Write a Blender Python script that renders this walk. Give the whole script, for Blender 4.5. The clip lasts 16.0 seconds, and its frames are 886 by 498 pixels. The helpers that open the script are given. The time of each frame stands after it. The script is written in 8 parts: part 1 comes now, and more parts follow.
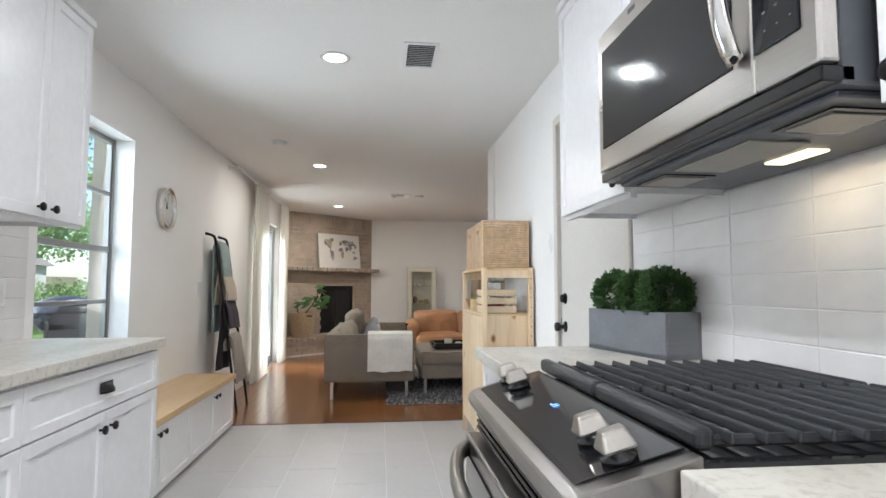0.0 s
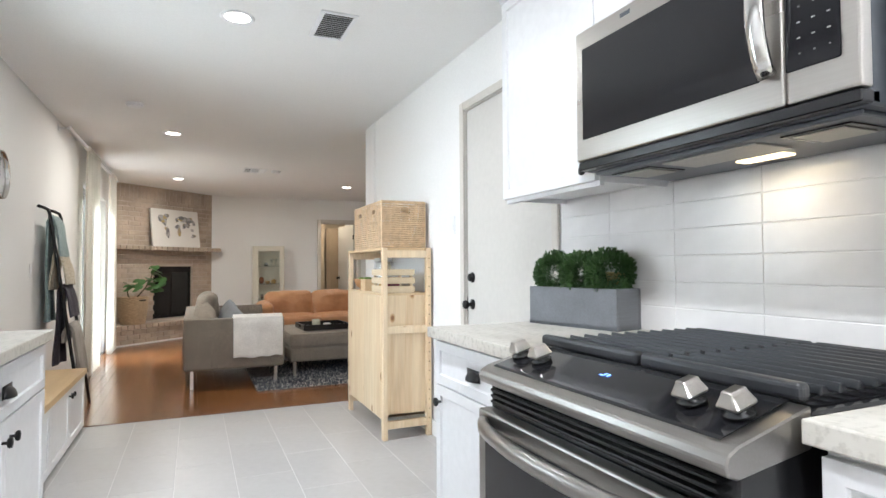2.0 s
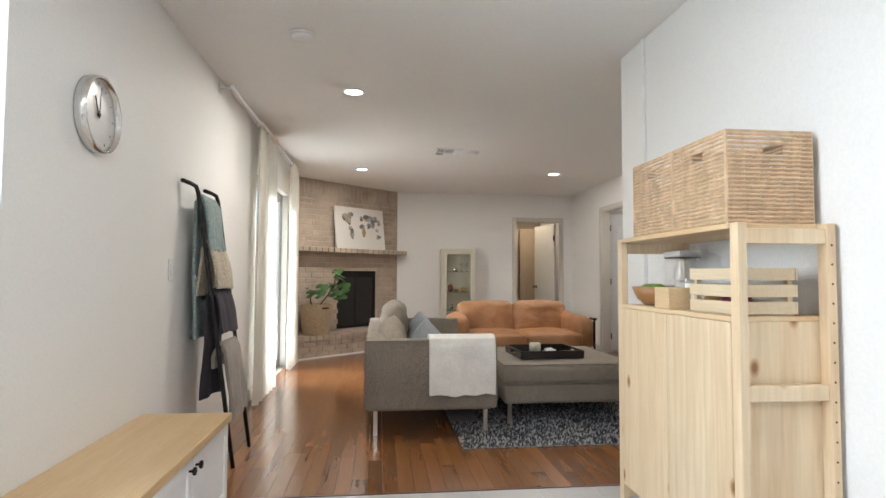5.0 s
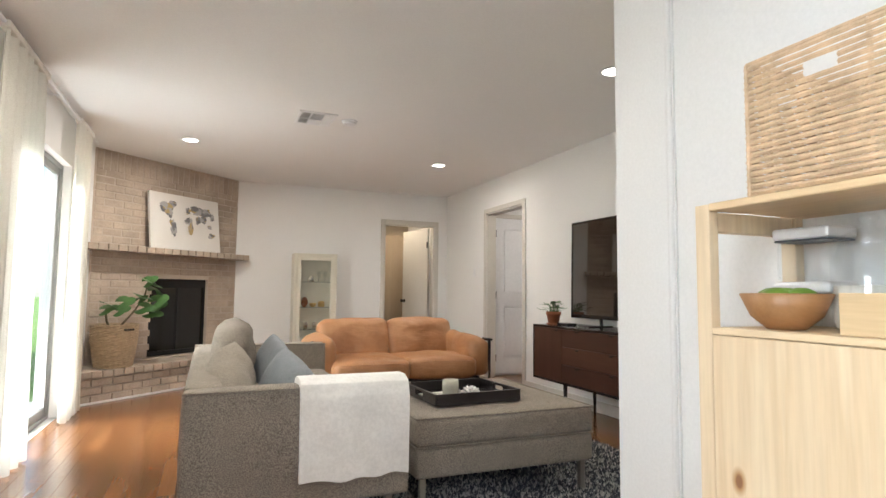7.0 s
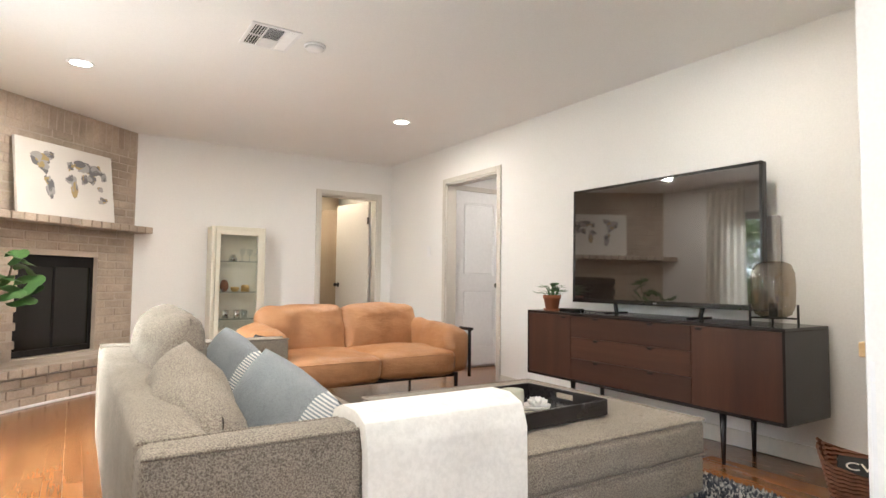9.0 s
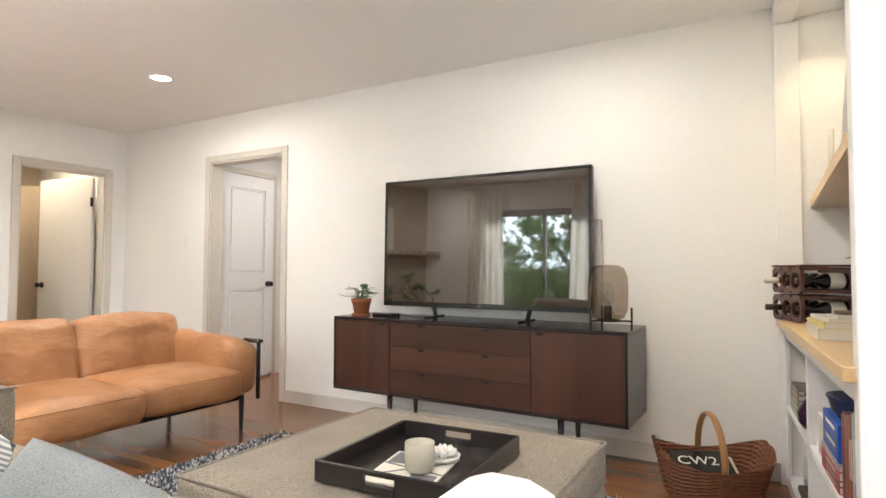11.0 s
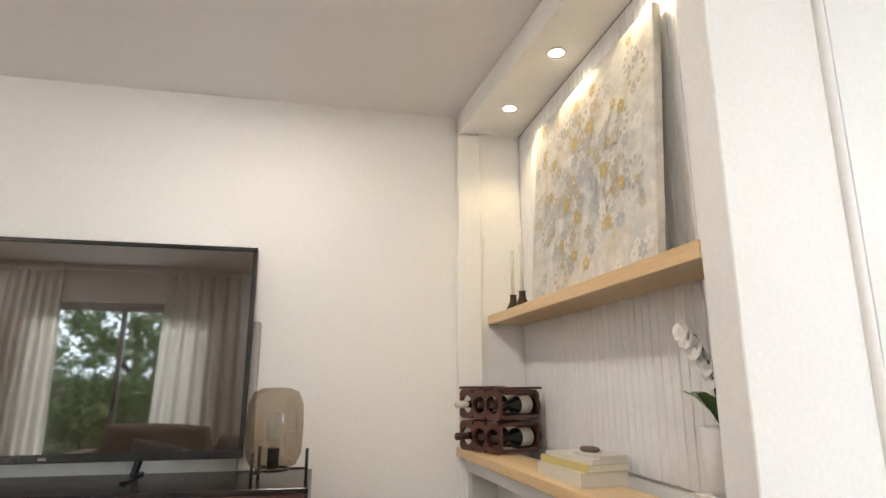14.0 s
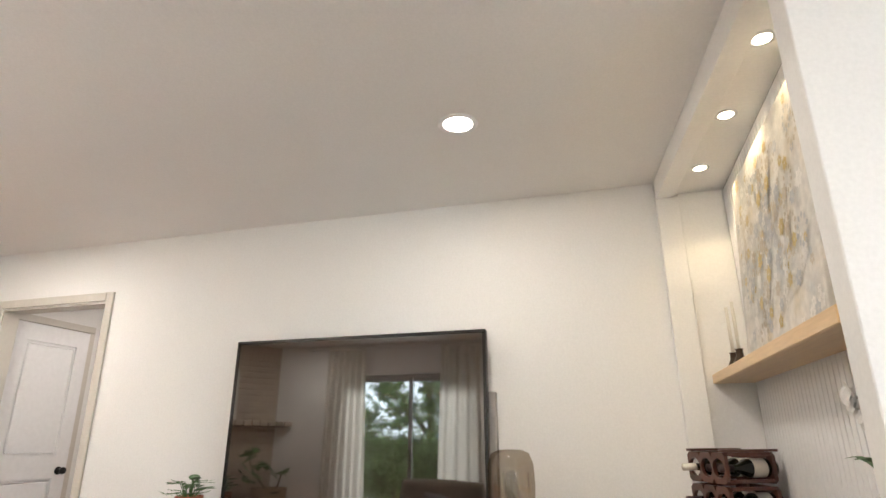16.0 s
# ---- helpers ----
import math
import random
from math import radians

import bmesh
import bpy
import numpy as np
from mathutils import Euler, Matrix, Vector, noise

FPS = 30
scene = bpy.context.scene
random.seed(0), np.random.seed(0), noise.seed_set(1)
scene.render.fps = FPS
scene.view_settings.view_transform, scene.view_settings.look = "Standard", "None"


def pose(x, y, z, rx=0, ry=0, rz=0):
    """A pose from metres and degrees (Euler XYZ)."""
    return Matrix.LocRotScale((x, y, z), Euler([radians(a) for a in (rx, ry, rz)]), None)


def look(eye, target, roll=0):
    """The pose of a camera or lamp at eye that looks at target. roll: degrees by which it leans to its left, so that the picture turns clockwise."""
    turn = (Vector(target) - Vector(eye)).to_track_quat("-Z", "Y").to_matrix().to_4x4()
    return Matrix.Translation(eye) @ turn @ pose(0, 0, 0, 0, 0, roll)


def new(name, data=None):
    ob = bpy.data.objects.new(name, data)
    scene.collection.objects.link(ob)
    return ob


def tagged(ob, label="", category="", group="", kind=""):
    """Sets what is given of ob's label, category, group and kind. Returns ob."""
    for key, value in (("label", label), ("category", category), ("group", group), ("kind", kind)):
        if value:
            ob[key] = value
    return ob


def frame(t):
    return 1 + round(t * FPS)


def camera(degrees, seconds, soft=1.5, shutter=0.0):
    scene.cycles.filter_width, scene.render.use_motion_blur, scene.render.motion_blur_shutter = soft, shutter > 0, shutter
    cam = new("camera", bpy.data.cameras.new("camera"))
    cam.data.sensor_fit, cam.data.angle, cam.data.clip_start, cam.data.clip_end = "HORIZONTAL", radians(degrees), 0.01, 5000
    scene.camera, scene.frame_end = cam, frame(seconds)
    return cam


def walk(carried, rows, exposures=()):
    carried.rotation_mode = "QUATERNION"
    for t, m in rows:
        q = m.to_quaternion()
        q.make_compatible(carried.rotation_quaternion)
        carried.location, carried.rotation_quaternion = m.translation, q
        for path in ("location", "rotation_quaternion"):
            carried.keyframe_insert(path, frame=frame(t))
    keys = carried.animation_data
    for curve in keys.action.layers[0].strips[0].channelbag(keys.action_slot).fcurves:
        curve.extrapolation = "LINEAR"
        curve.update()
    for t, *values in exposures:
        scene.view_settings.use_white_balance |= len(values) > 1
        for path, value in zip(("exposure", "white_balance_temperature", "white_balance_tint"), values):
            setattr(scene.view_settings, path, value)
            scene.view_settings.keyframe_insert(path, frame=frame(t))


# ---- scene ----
cam = camera(75.7, 16.0)
PATH = [
    (0, (0.31, 0.312, 1.146), (0.527, 2.296, 1.281), 0.1),
    (0.5, (0.321, 0.358, 1.126), (0.879, 2.275, 1.238), -0.0),
    (1, (0.184, 0.36, 1.136), (0.963, 2.2, 1.222), -0.1),
    (1.5, (-0.025, 0.339, 1.15), (0.839, 2.141, 1.221), -0.2),
    (2, (-0.167, 0.426, 1.152), (0.633, 2.258, 1.213), -0.3),
    (2.5, (-0.178, 0.72, 1.148), (0.349, 2.648, 1.215), -0.3),
    (3, (-0.172, 0.981, 1.133), (0.125, 2.957, 1.207), -0.3),
    (3.5, (-0.173, 1.305, 1.131), (0.024, 3.294, 1.204), -0.2),
    (3.7, (-0.176, 1.428, 1.151), (0.018, 3.417, 1.226), -0.1),
    (5.8, (-0.127, 2.993, 1.077), (0.174, 4.966, 1.202), 1.0),
    (6, (-0.081, 3.158, 1.088), (0.276, 5.121, 1.221), 0.6),
    (6.5, (-0.089, 3.528, 1.064), (0.432, 5.454, 1.207), 0.6),
    (7, (-0.172, 3.887, 1.05), (0.58, 5.733, 1.203), 0.6),
    (7.5, (-0.218, 4.261, 1.011), (0.645, 6.058, 1.167), 0.4),
    (8, (-0.275, 4.54, 1.002), (0.664, 6.3, 1.147), 0.5),
    (8.2, (-0.3, 4.659, 0.981), (0.684, 6.395, 1.116), 0.6),
    (10.3, (-0.406, 5.684, 1.071), (1.011, 7.093, 1.143), 0.3),
    (10.5, (-0.39, 5.765, 1.084), (1.136, 7.055, 1.16), 0.2),
    (11, (-0.369, 5.928, 1.078), (1.362, 6.927, 1.155), 0.2),
    (11.5, (-0.215, 6.059, 1.069), (1.648, 6.784, 1.138), 0.2),
    (12, (-0.084, 6.22, 1.072), (1.897, 6.485, 1.145), 0.3),
    (12.5, (0.081, 6.414, 1.056), (2.077, 6.336, 1.153), 0.3),
    (13, (0.241, 6.604, 1.036), (2.188, 6.183, 1.207), 0.0),
    (13.5, (0.346, 6.604, 1.078), (2.275, 6.16, 1.362), 0.2),
    (14, (0.386, 6.537, 1.152), (2.296, 6.137, 1.592), -0.0),
    (14.5, (0.363, 6.497, 1.212), (2.252, 6.202, 1.798), -0.1),
    (15, (0.289, 6.466, 1.241), (2.175, 6.29, 1.882), -0.0),
    (15.5, (0.125, 6.372, 1.215), (2.012, 6.471, 1.87), -0.2),
    (16, (0.02, 6.263, 1.17), (1.853, 6.763, 1.796), -0.4),
]
walk(cam, [(t, look(eye, target, roll)) for t, eye, target, roll in PATH],
     exposures=[(0, 0.65, 5950, 10), (0.5, 0.78, 5950, 10), (1.5, 0.98, 5950, 10), (2.5, 0.92, 5950, 9), (3.5, 0.82, 5950, 9), (6.0, 1.03, 6100, 10), (8.0, 1.46, 6080, 10), (10.5, 1.87, 6150, 11), (12.0, 1.65, 6150, 11), (14.0, 1.5, 6150, 12), (16, 1.52, 6180, 12)])


# ---- world, sun and lamps ----
world = bpy.data.worlds.new("sky")
scene.world = world
world.use_nodes = True
wn, wl = world.node_tree.nodes, world.node_tree.links
sky = wn.new("ShaderNodeTexSky")
sky.sky_type, sky.sun_disc = "NISHITA", False
sky.sun_elevation, sky.sun_rotation = radians(50), radians(140)
wl.new(sky.outputs[0], wn["Background"].inputs[0])
wn["Background"].inputs[1].default_value = 0.15
sun = new("sun", bpy.data.lights.new("sun", "SUN"))
sun.data.energy, sun.data.angle, sun.data.color = 5.0, radians(3), (1, 0.95, 0.88)
sun.matrix_basis = look((0, 0, 0), (-0.75, 0.70, -1.2))


def area_lamp(name, m, w, h, watts, colour=(1, 1, 1), spread=180):
    ob = new(name, bpy.data.lights.new(name, "AREA"))
    ob.data.shape, ob.data.size, ob.data.size_y, ob.data.energy, ob.data.color = "RECTANGLE", w, h, watts, colour
    ob.data.spread = radians(spread)
    ob.matrix_basis = m
    ob.visible_glossy = True
    return ob


def spot_lamp(name, x, y, z, watts, colour, degrees=130, radius=0.05, target=None):
    ob = new(name, bpy.data.lights.new(name, "SPOT"))
    ob.data.energy, ob.data.color, ob.data.spot_size, ob.data.spot_blend, ob.data.shadow_soft_size = watts, colour, radians(degrees), 0.6, radius
    ob.matrix_basis = look((x, y, z), target or (x, y + 0.001, z - 1))
    return ob


def disc_lamp(name, x, y, z, watts, colour):
    ob = area_lamp(name, pose(x, y, z), 0.09, 0.09, watts, colour)
    ob.data.shape = "DISK"
    return ob


DAY = (0.93, 0.97, 1.0)
area_lamp("window_daylight", pose(-1.52, 3.67, 1.55, 0, -86, 0), 1.1, 1.0, 12.5, DAY, 125)
area_lamp("slider_daylight", pose(-2.65, 8.6, 2.95, 0, -52, 0), 0.9, 1.9, 115, (1.0, 0.965, 0.89), 140)
# Added fill low outside the slider, aimed up to brighten the living-room ceiling.
area_lamp("patio_bounce_fill", pose(-1.75, 8.65, 0.06, 0, -122, 0), 0.35, 1.5, 18, (1.0, 0.97, 0.90))
WARM = (1.0, 0.91, 0.77)
CEIL = 2.48
# The lamp at y -1.1 is unseen, added to brighten the near kitchen.
LAMPS = [(0.036, 3.592), (0.05, 1.25), (0.05, -1.1), (-0.366, 6.61), (-0.393, 9.749), (2.158, 9.766), (2.172, 6.778)]
for lx, ly in LAMPS:
    disc_lamp("downlight_beam", lx, ly, CEIL - 0.012, (4.4 if ly < 8 else 6.5) if lx > 1 else 11.5 if ly > 4 else 4.5 if ly > 3 else 16 if ly > 0 else 27, (1.0, 0.985, 0.955) if ly < 4 else WARM)

# ---- materials ----
def nodes_of(name):
    m = bpy.data.materials.new(name)
    m.use_nodes = True
    return m, m.node_tree.nodes, m.node_tree.links, m.node_tree.nodes["Principled BSDF"]


def coords(n, l, scale=(1, 1, 1), kind="Object"):
    tc, mp = n.new("ShaderNodeTexCoord"), n.new("ShaderNodeMapping")
    mp.inputs["Scale"].default_value = scale
    l.new(tc.outputs[kind], mp.inputs[0])
    return mp.outputs[0]


def noise_tex(n, l, vec, scale, detail=4, rough=0.55):
    t = n.new("ShaderNodeTexNoise")
    t.inputs["Scale"].default_value, t.inputs["Detail"].default_value, t.inputs["Roughness"].default_value = scale, detail, rough
    l.new(vec, t.inputs["Vector"])
    return t.outputs["Fac"]


def ramp(n, l, fac, stops):
    r = n.new("ShaderNodeValToRGB")
    while len(r.color_ramp.elements) < len(stops):
        r.color_ramp.elements.new(0.5)
    for e, (p, c) in zip(r.color_ramp.elements, stops):
        e.position, e.color = p, (*c, 1)
    l.new(fac, r.inputs[0])
    return r.outputs[0]


def mix(n, l, a, b, fac, mode="MIX"):
    x = n.new("ShaderNodeMix")
    x.data_type, x.blend_type = "RGBA", mode
    for sock, v in ((x.inputs[0], fac), (x.inputs[6], a), (x.inputs[7], b)):
        if isinstance(v, (int, float)):
            sock.default_value = v
        elif isinstance(v, tuple):
            sock.default_value = (*v, 1)
        else:
            l.new(v, sock)
    return x.outputs[2]


def bump(n, l, bsdf, height, strength, dist=0.002):
    b = n.new("ShaderNodeBump")
    b.inputs["Strength"].default_value, b.inputs["Distance"].default_value = strength, dist
    l.new(height, b.inputs["Height"])
    l.new(b.outputs[0], bsdf.inputs["Normal"])


def surface(name, colour, rough=0.5, metal=0.0, vary=0.12, big=2.0, fine=60.0, relief=0.15, dist=0.001, each=0.0, stretch=(1, 1, 1)):
    """A plain material with stains at one scale and grain at another."""
    m, n, l, b = nodes_of(name)
    v = coords(n, l, stretch)
    dark = tuple(c * (1 - vary) for c in colour)
    light = tuple(min(1, c * (1 + vary)) for c in colour)
    a = ramp(n, l, noise_tex(n, l, v, big), [(0.3, dark), (0.7, light)])
    f = noise_tex(n, l, v, fine, 3)
    c = mix(n, l, a, ramp(n, l, f, [(0.25, tuple(x * 0.8 for x in colour)), (0.75, light)]), 0.3)
    if each:
        info = n.new("ShaderNodeObjectInfo")
        c = mix(n, l, c, ramp(n, l, info.outputs["Random"], [(0, (1 - each,) * 3), (1, (1 + each,) * 3)]), 1.0, "MULTIPLY")
    l.new(c, b.inputs["Base Color"])
    r = n.new("ShaderNodeMapRange")
    r.inputs[3].default_value, r.inputs[4].default_value = max(0.02, rough - 0.06), min(1, rough + 0.08)
    l.new(noise_tex(n, l, v, big * 3), r.inputs[0])
    l.new(r.outputs[0], b.inputs["Roughness"])
    b.inputs["Metallic"].default_value = metal
    if relief:
        bump(n, l, b, f, relief, dist)
    return m


def wood(name, stops, axis="x", rough=0.4, scale=6.0, each=0.0, coat=0.0, knots=False):
    m, n, l, b = nodes_of(name)
    s = {"x": (0.06, 1, 1), "y": (1, 0.06, 1), "z": (1, 1, 0.06)}[axis]
    tc, mp = n.new("ShaderNodeTexCoord"), n.new("ShaderNodeMapping")
    mp.inputs["Scale"].default_value = s
    l.new(tc.outputs["Object"], mp.inputs[0])
    vec = mp.outputs[0]
    info = n.new("ShaderNodeObjectInfo")
    if each:
        add = n.new("ShaderNodeVectorMath")
        sc = n.new("ShaderNodeVectorMath")
        sc.operation = "SCALE"
        sc.inputs[0].default_value = (13, 7, 5)
        l.new(info.outputs["Random"], sc.inputs["Scale"])
        l.new(vec, add.inputs[0])
        l.new(sc.outputs[0], add.inputs[1])
        vec = add.outputs[0]
    wob = noise_tex(n, l, vec, scale, 5, 0.6)
    fine = noise_tex(n, l, vec, scale * 22, 3)
    c = ramp(n, l, wob, stops)
    c = mix(n, l, c, ramp(n, l, fine, [(0.3, (0.75, 0.72, 0.68)), (0.65, (1, 1, 1))]), 0.42, "MULTIPLY")
    if knots:
        vo = n.new("ShaderNodeTexVoronoi")
        vo.voronoi_dimensions = "2D"
        vo.inputs["Scale"].default_value = 3.4
        flat, sep, put, sh = n.new("ShaderNodeVectorMath"), n.new("ShaderNodeSeparateXYZ"), n.new("ShaderNodeCombineXYZ"), n.new("ShaderNodeMath")
        flat.operation, sh.operation = "DOT_PRODUCT", "MULTIPLY_ADD"
        flat.inputs[1].default_value = (1, 1, 0)
        sh.inputs[1].default_value = 0.6
        l.new(tc.outputs["Object"], flat.inputs[0])
        l.new(tc.outputs["Object"], sep.inputs[0])
        l.new(sep.outputs["Z"], sh.inputs[0])
        l.new(info.outputs["Random"], sh.inputs[2])
        l.new(flat.outputs["Value"], put.inputs[0])
        l.new(sh.outputs[0], put.inputs[1])
        l.new(put.outputs[0], vo.inputs["Vector"])
        k = ramp(n, l, vo.outputs["Distance"], [(0.026, (0.30, 0.13, 0.05)), (0.04, (0.62, 0.42, 0.25)), (0.075, (1, 1, 1))])
        c = mix(n, l, c, k, 0.9, "MULTIPLY")
    if each:
        c = mix(n, l, c, ramp(n, l, info.outputs["Random"], [(0, (1 - each,) * 3), (1, (1 + each,) * 3)]), 1.0, "MULTIPLY")
    l.new(c, b.inputs["Base Color"])
    b.inputs["Roughness"].default_value = rough
    b.inputs["Coat Weight"].default_value = coat
    b.inputs["Coat Roughness"].default_value = 0.15
    bump(n, l, b, fine, 0.12, 0.0008)
    return m


def fabric(name, dark, light, scale=420.0, relief=0.5, fuzz=0.05):
    m, n, l, b = nodes_of(name)
    v = coords(n, l)
    g = noise_tex(n, l, v, scale, 2, 0.7)
    c = ramp(n, l, g, [(0.36, dark), (0.62, light)])
    c = mix(n, l, c, ramp(n, l, noise_tex(n, l, v, 5), [(0.3, (0.86,) * 3), (0.7, (1.08,) * 3)]), 1.0, "MULTIPLY")
    l.new(c, b.inputs["Base Color"])
    b.inputs["Roughness"].default_value = 0.92
    b.inputs["Sheen Weight"].default_value = fuzz
    bump(n, l, b, g, relief, 0.0015)
    return m


def glow(name, colour, strength):
    m, n, l, b = nodes_of(name)
    b.inputs["Base Color"].default_value = (*colour, 1)
    b.inputs["Emission Color"].default_value = (*colour, 1)
    b.inputs["Emission Strength"].default_value = strength
    return m


def clear(name, tint=(1, 1, 1), rough=0.0, ior=1.45):
    m, n, l, b = nodes_of(name)
    b.inputs["Base Color"].default_value = (*tint, 1)
    b.inputs["Roughness"].default_value = rough
    b.inputs["IOR"].default_value = ior
    b.inputs["Transmission Weight"].default_value = 1.0
    return m


def pane_glass(name, tint=(1, 1, 1), gloss=0.08):
    """Thin window glass: mostly clear with a weak mirror."""
    m, n, l, b = nodes_of(name)
    n.remove(b)
    t, g, x = n.new("ShaderNodeBsdfTransparent"), n.new("ShaderNodeBsdfGlossy"), n.new("ShaderNodeMixShader")
    t.inputs[0].default_value = (*tint, 1)
    g.inputs["Roughness"].default_value = 0.02
    x.inputs[0].default_value = gloss
    l.new(t.outputs[0], x.inputs[1])
    l.new(g.outputs[0], x.inputs[2])
    l.new(x.outputs[0], n["Material Output"].inputs[0])
    return m


WALL = surface("wall_paint", (0.84, 0.83, 0.815), 0.6, vary=0.02, big=0.8, fine=90, relief=0.05, dist=0.001)
CEILING = surface("ceiling_paint", (0.85, 0.84, 0.825), 0.8, vary=0.02, big=0.7, fine=120, relief=0.25, dist=0.0015)
TRIM = surface("trim_paint", (0.62, 0.585, 0.53), 0.4, vary=0.03, fine=40, relief=0.05)
WHITE = surface("white_paint", (0.82, 0.82, 0.83), 0.32, vary=0.015, big=3, fine=30, relief=0.03)
DOORPAINT = surface("door_paint", (0.63, 0.605, 0.57), 0.4, vary=0.02, fine=30, relief=0.04)
BLACK = surface("black_metal", (0.018, 0.017, 0.017), 0.4, 0.6, vary=0.2, relief=0.05)
BLACKPL = surface("black_plastic", (0.010, 0.010, 0.011), 0.24, vary=0.2, relief=0.03)
CHROME = surface("chrome", (0.75, 0.74, 0.72), 0.12, 1.0, vary=0.05, relief=0.0)
STEEL = surface("stainless_steel", (0.55, 0.525, 0.49), 0.28, 1.0, vary=0.05, fine=180, relief=0.06, stretch=(1, 0.03, 1))
IRON = surface("cast_iron", (0.026, 0.028, 0.032), 0.36, 0.1, vary=0.2, fine=200, relief=0.3)
PORC = surface("dark_porcelain", (0.012, 0.012, 0.014), 0.06, vary=0.1, relief=0.0)
LAMPGLOW = glow("lamp_glow", (1.0, 0.93, 0.80), 8.0)
SPOTGLOW = glow("spot_glow", (1.0, 0.86, 0.58), 6.0)
GROUT = surface("grout", (0.76, 0.75, 0.735), 0.85, vary=0.06, fine=150, relief=0.3)
FLOORTILE = surface("floor_tile", (0.53, 0.515, 0.505), 0.33, vary=0.05, big=1.5, fine=25, relief=0.04, each=0.035)
SPLASH = surface("glazed_tile", (0.80, 0.785, 0.78), 0.20, vary=0.03, big=6, fine=14, relief=0.10, dist=0.002, each=0.02)
PLANK = wood("floor_plank", [(0.25, (0.155, 0.058, 0.020)), (0.5, (0.235, 0.098, 0.034)), (0.8, (0.32, 0.148, 0.055))], "y", 0.22, 5, each=0.22, coat=0.3)
PINE = wood("pine", [(0.28, (0.72, 0.54, 0.34)), (0.40, (0.78, 0.62, 0.42)), (0.47, (0.72, 0.54, 0.34)), (0.51, (0.79, 0.64, 0.44)), (0.58, (0.73, 0.56, 0.36)), (0.62, (0.80, 0.65, 0.45)), (0.75, (0.76, 0.59, 0.39))], "z", 0.5, 3.2, each=0.05, knots=True)
PINEY = wood("pine_long", [(0.28, (0.60, 0.40, 0.20)), (0.5, (0.73, 0.54, 0.32)), (0.75, (0.79, 0.62, 0.40))], "y", 0.5, 5, each=0.05)
BEECH = wood("beech_top", [(0.25, (0.62, 0.41, 0.20)), (0.55, (0.74, 0.53, 0.29)), (0.8, (0.80, 0.60, 0.36))], "y", 0.35, 7, each=0.08)
BEECHX = wood("beech_board", [(0.25, (0.62, 0.41, 0.20)), (0.55, (0.74, 0.53, 0.29)), (0.8, (0.80, 0.60, 0.36))], "x", 0.35, 7, each=0.08)
WALNUT = wood("walnut", [(0.25, (0.038, 0.013, 0.008)), (0.55, (0.066, 0.024, 0.014)), (0.8, (0.098, 0.040, 0.023))], "z", 0.42, 6, each=0.1, coat=0.05)
WALNUTY = wood("walnut_drawer", [(0.25, (0.038, 0.013, 0.008)), (0.55, (0.066, 0.024, 0.014)), (0.8, (0.098, 0.040, 0.023))], "y", 0.42, 6, each=0.1, coat=0.05)
DARKTOP = surface("blackened_wood", (0.022, 0.018, 0.018), 0.22, vary=0.2, fine=60, relief=0.05)
GREYFAB = fabric("grey_weave", (0.12, 0.098, 0.078), (0.36, 0.312, 0.255), 260, 0.7)
CHARCOAL = fabric("charcoal_cushion", (0.10, 0.095, 0.09), (0.25, 0.24, 0.225), 330)
WHITEFAB = fabric("white_fleece", (0.78, 0.76, 0.72), (0.85, 0.83, 0.79), 60, 0.4, 0.5)
CURTAIN = fabric("curtain_linen", (0.70, 0.67, 0.60), (0.82, 0.79, 0.73), 500, 0.2, 0.1)


def stone_top(name):
    m, n, l, b = nodes_of(name)
    v = coords(n, l, (1, 0.35, 1))
    big = noise_tex(n, l, v, 3.2, 6, 0.62)
    c = ramp(n, l, big, [(0.28, (0.38, 0.35, 0.295)), (0.45, (0.56, 0.53, 0.47)), (0.6, (0.66, 0.635, 0.58)), (0.8, (0.50, 0.47, 0.405))])
    c = mix(n, l, c, ramp(n, l, noise_tex(n, l, coords(n, l), 55, 4), [(0.33, (0.55, 0.53, 0.5)), (0.5, (1, 1, 1))]), 0.5, "MULTIPLY")
    l.new(c, b.inputs["Base Color"])
    b.inputs["Roughness"].default_value = 0.38
    bump(n, l, b, big, 0.1, 0.001)
    return m


STONE = stone_top("granite_top")
KEYPRINT = surface("keypad_print", (0.16, 0.16, 0.155), 0.5, vary=0.02, relief=0)
SCREENBLUE = glow("display_digits", (0.15, 0.3, 1.0), 2.0)
PLANTERGREY = wood("grey_stained_wood", [(0.25, (0.135, 0.145, 0.16)), (0.6, (0.18, 0.19, 0.21)), (0.85, (0.22, 0.23, 0.25))], "x", 0.7, 8)
LEAF = surface("boxwood_leaf", (0.055, 0.115, 0.035), 0.5, vary=0.35, big=30, fine=90, relief=0.05, each=0.1)
WICKER = surface("wicker_strand", (0.60, 0.43, 0.27), 0.6, vary=0.30, big=22, fine=160, relief=0.3)
FILTER = surface("filter_mesh", (0.42, 0.40, 0.36), 0.45, 0.8, vary=0.1, fine=500, relief=0.6)
BULB = glow("hood_lamp", (1.0, 0.80, 0.48), 1.4)
GREYPL = surface("grey_enamel", (0.09, 0.10, 0.115), 0.4, vary=0.08, relief=0.05)
GLASS = clear("clear_glass")

PALERATTAN_LIGHT = surface("pale_stake", (0.70, 0.56, 0.40), 0.65, vary=0.2, big=30, fine=150, relief=0.3)


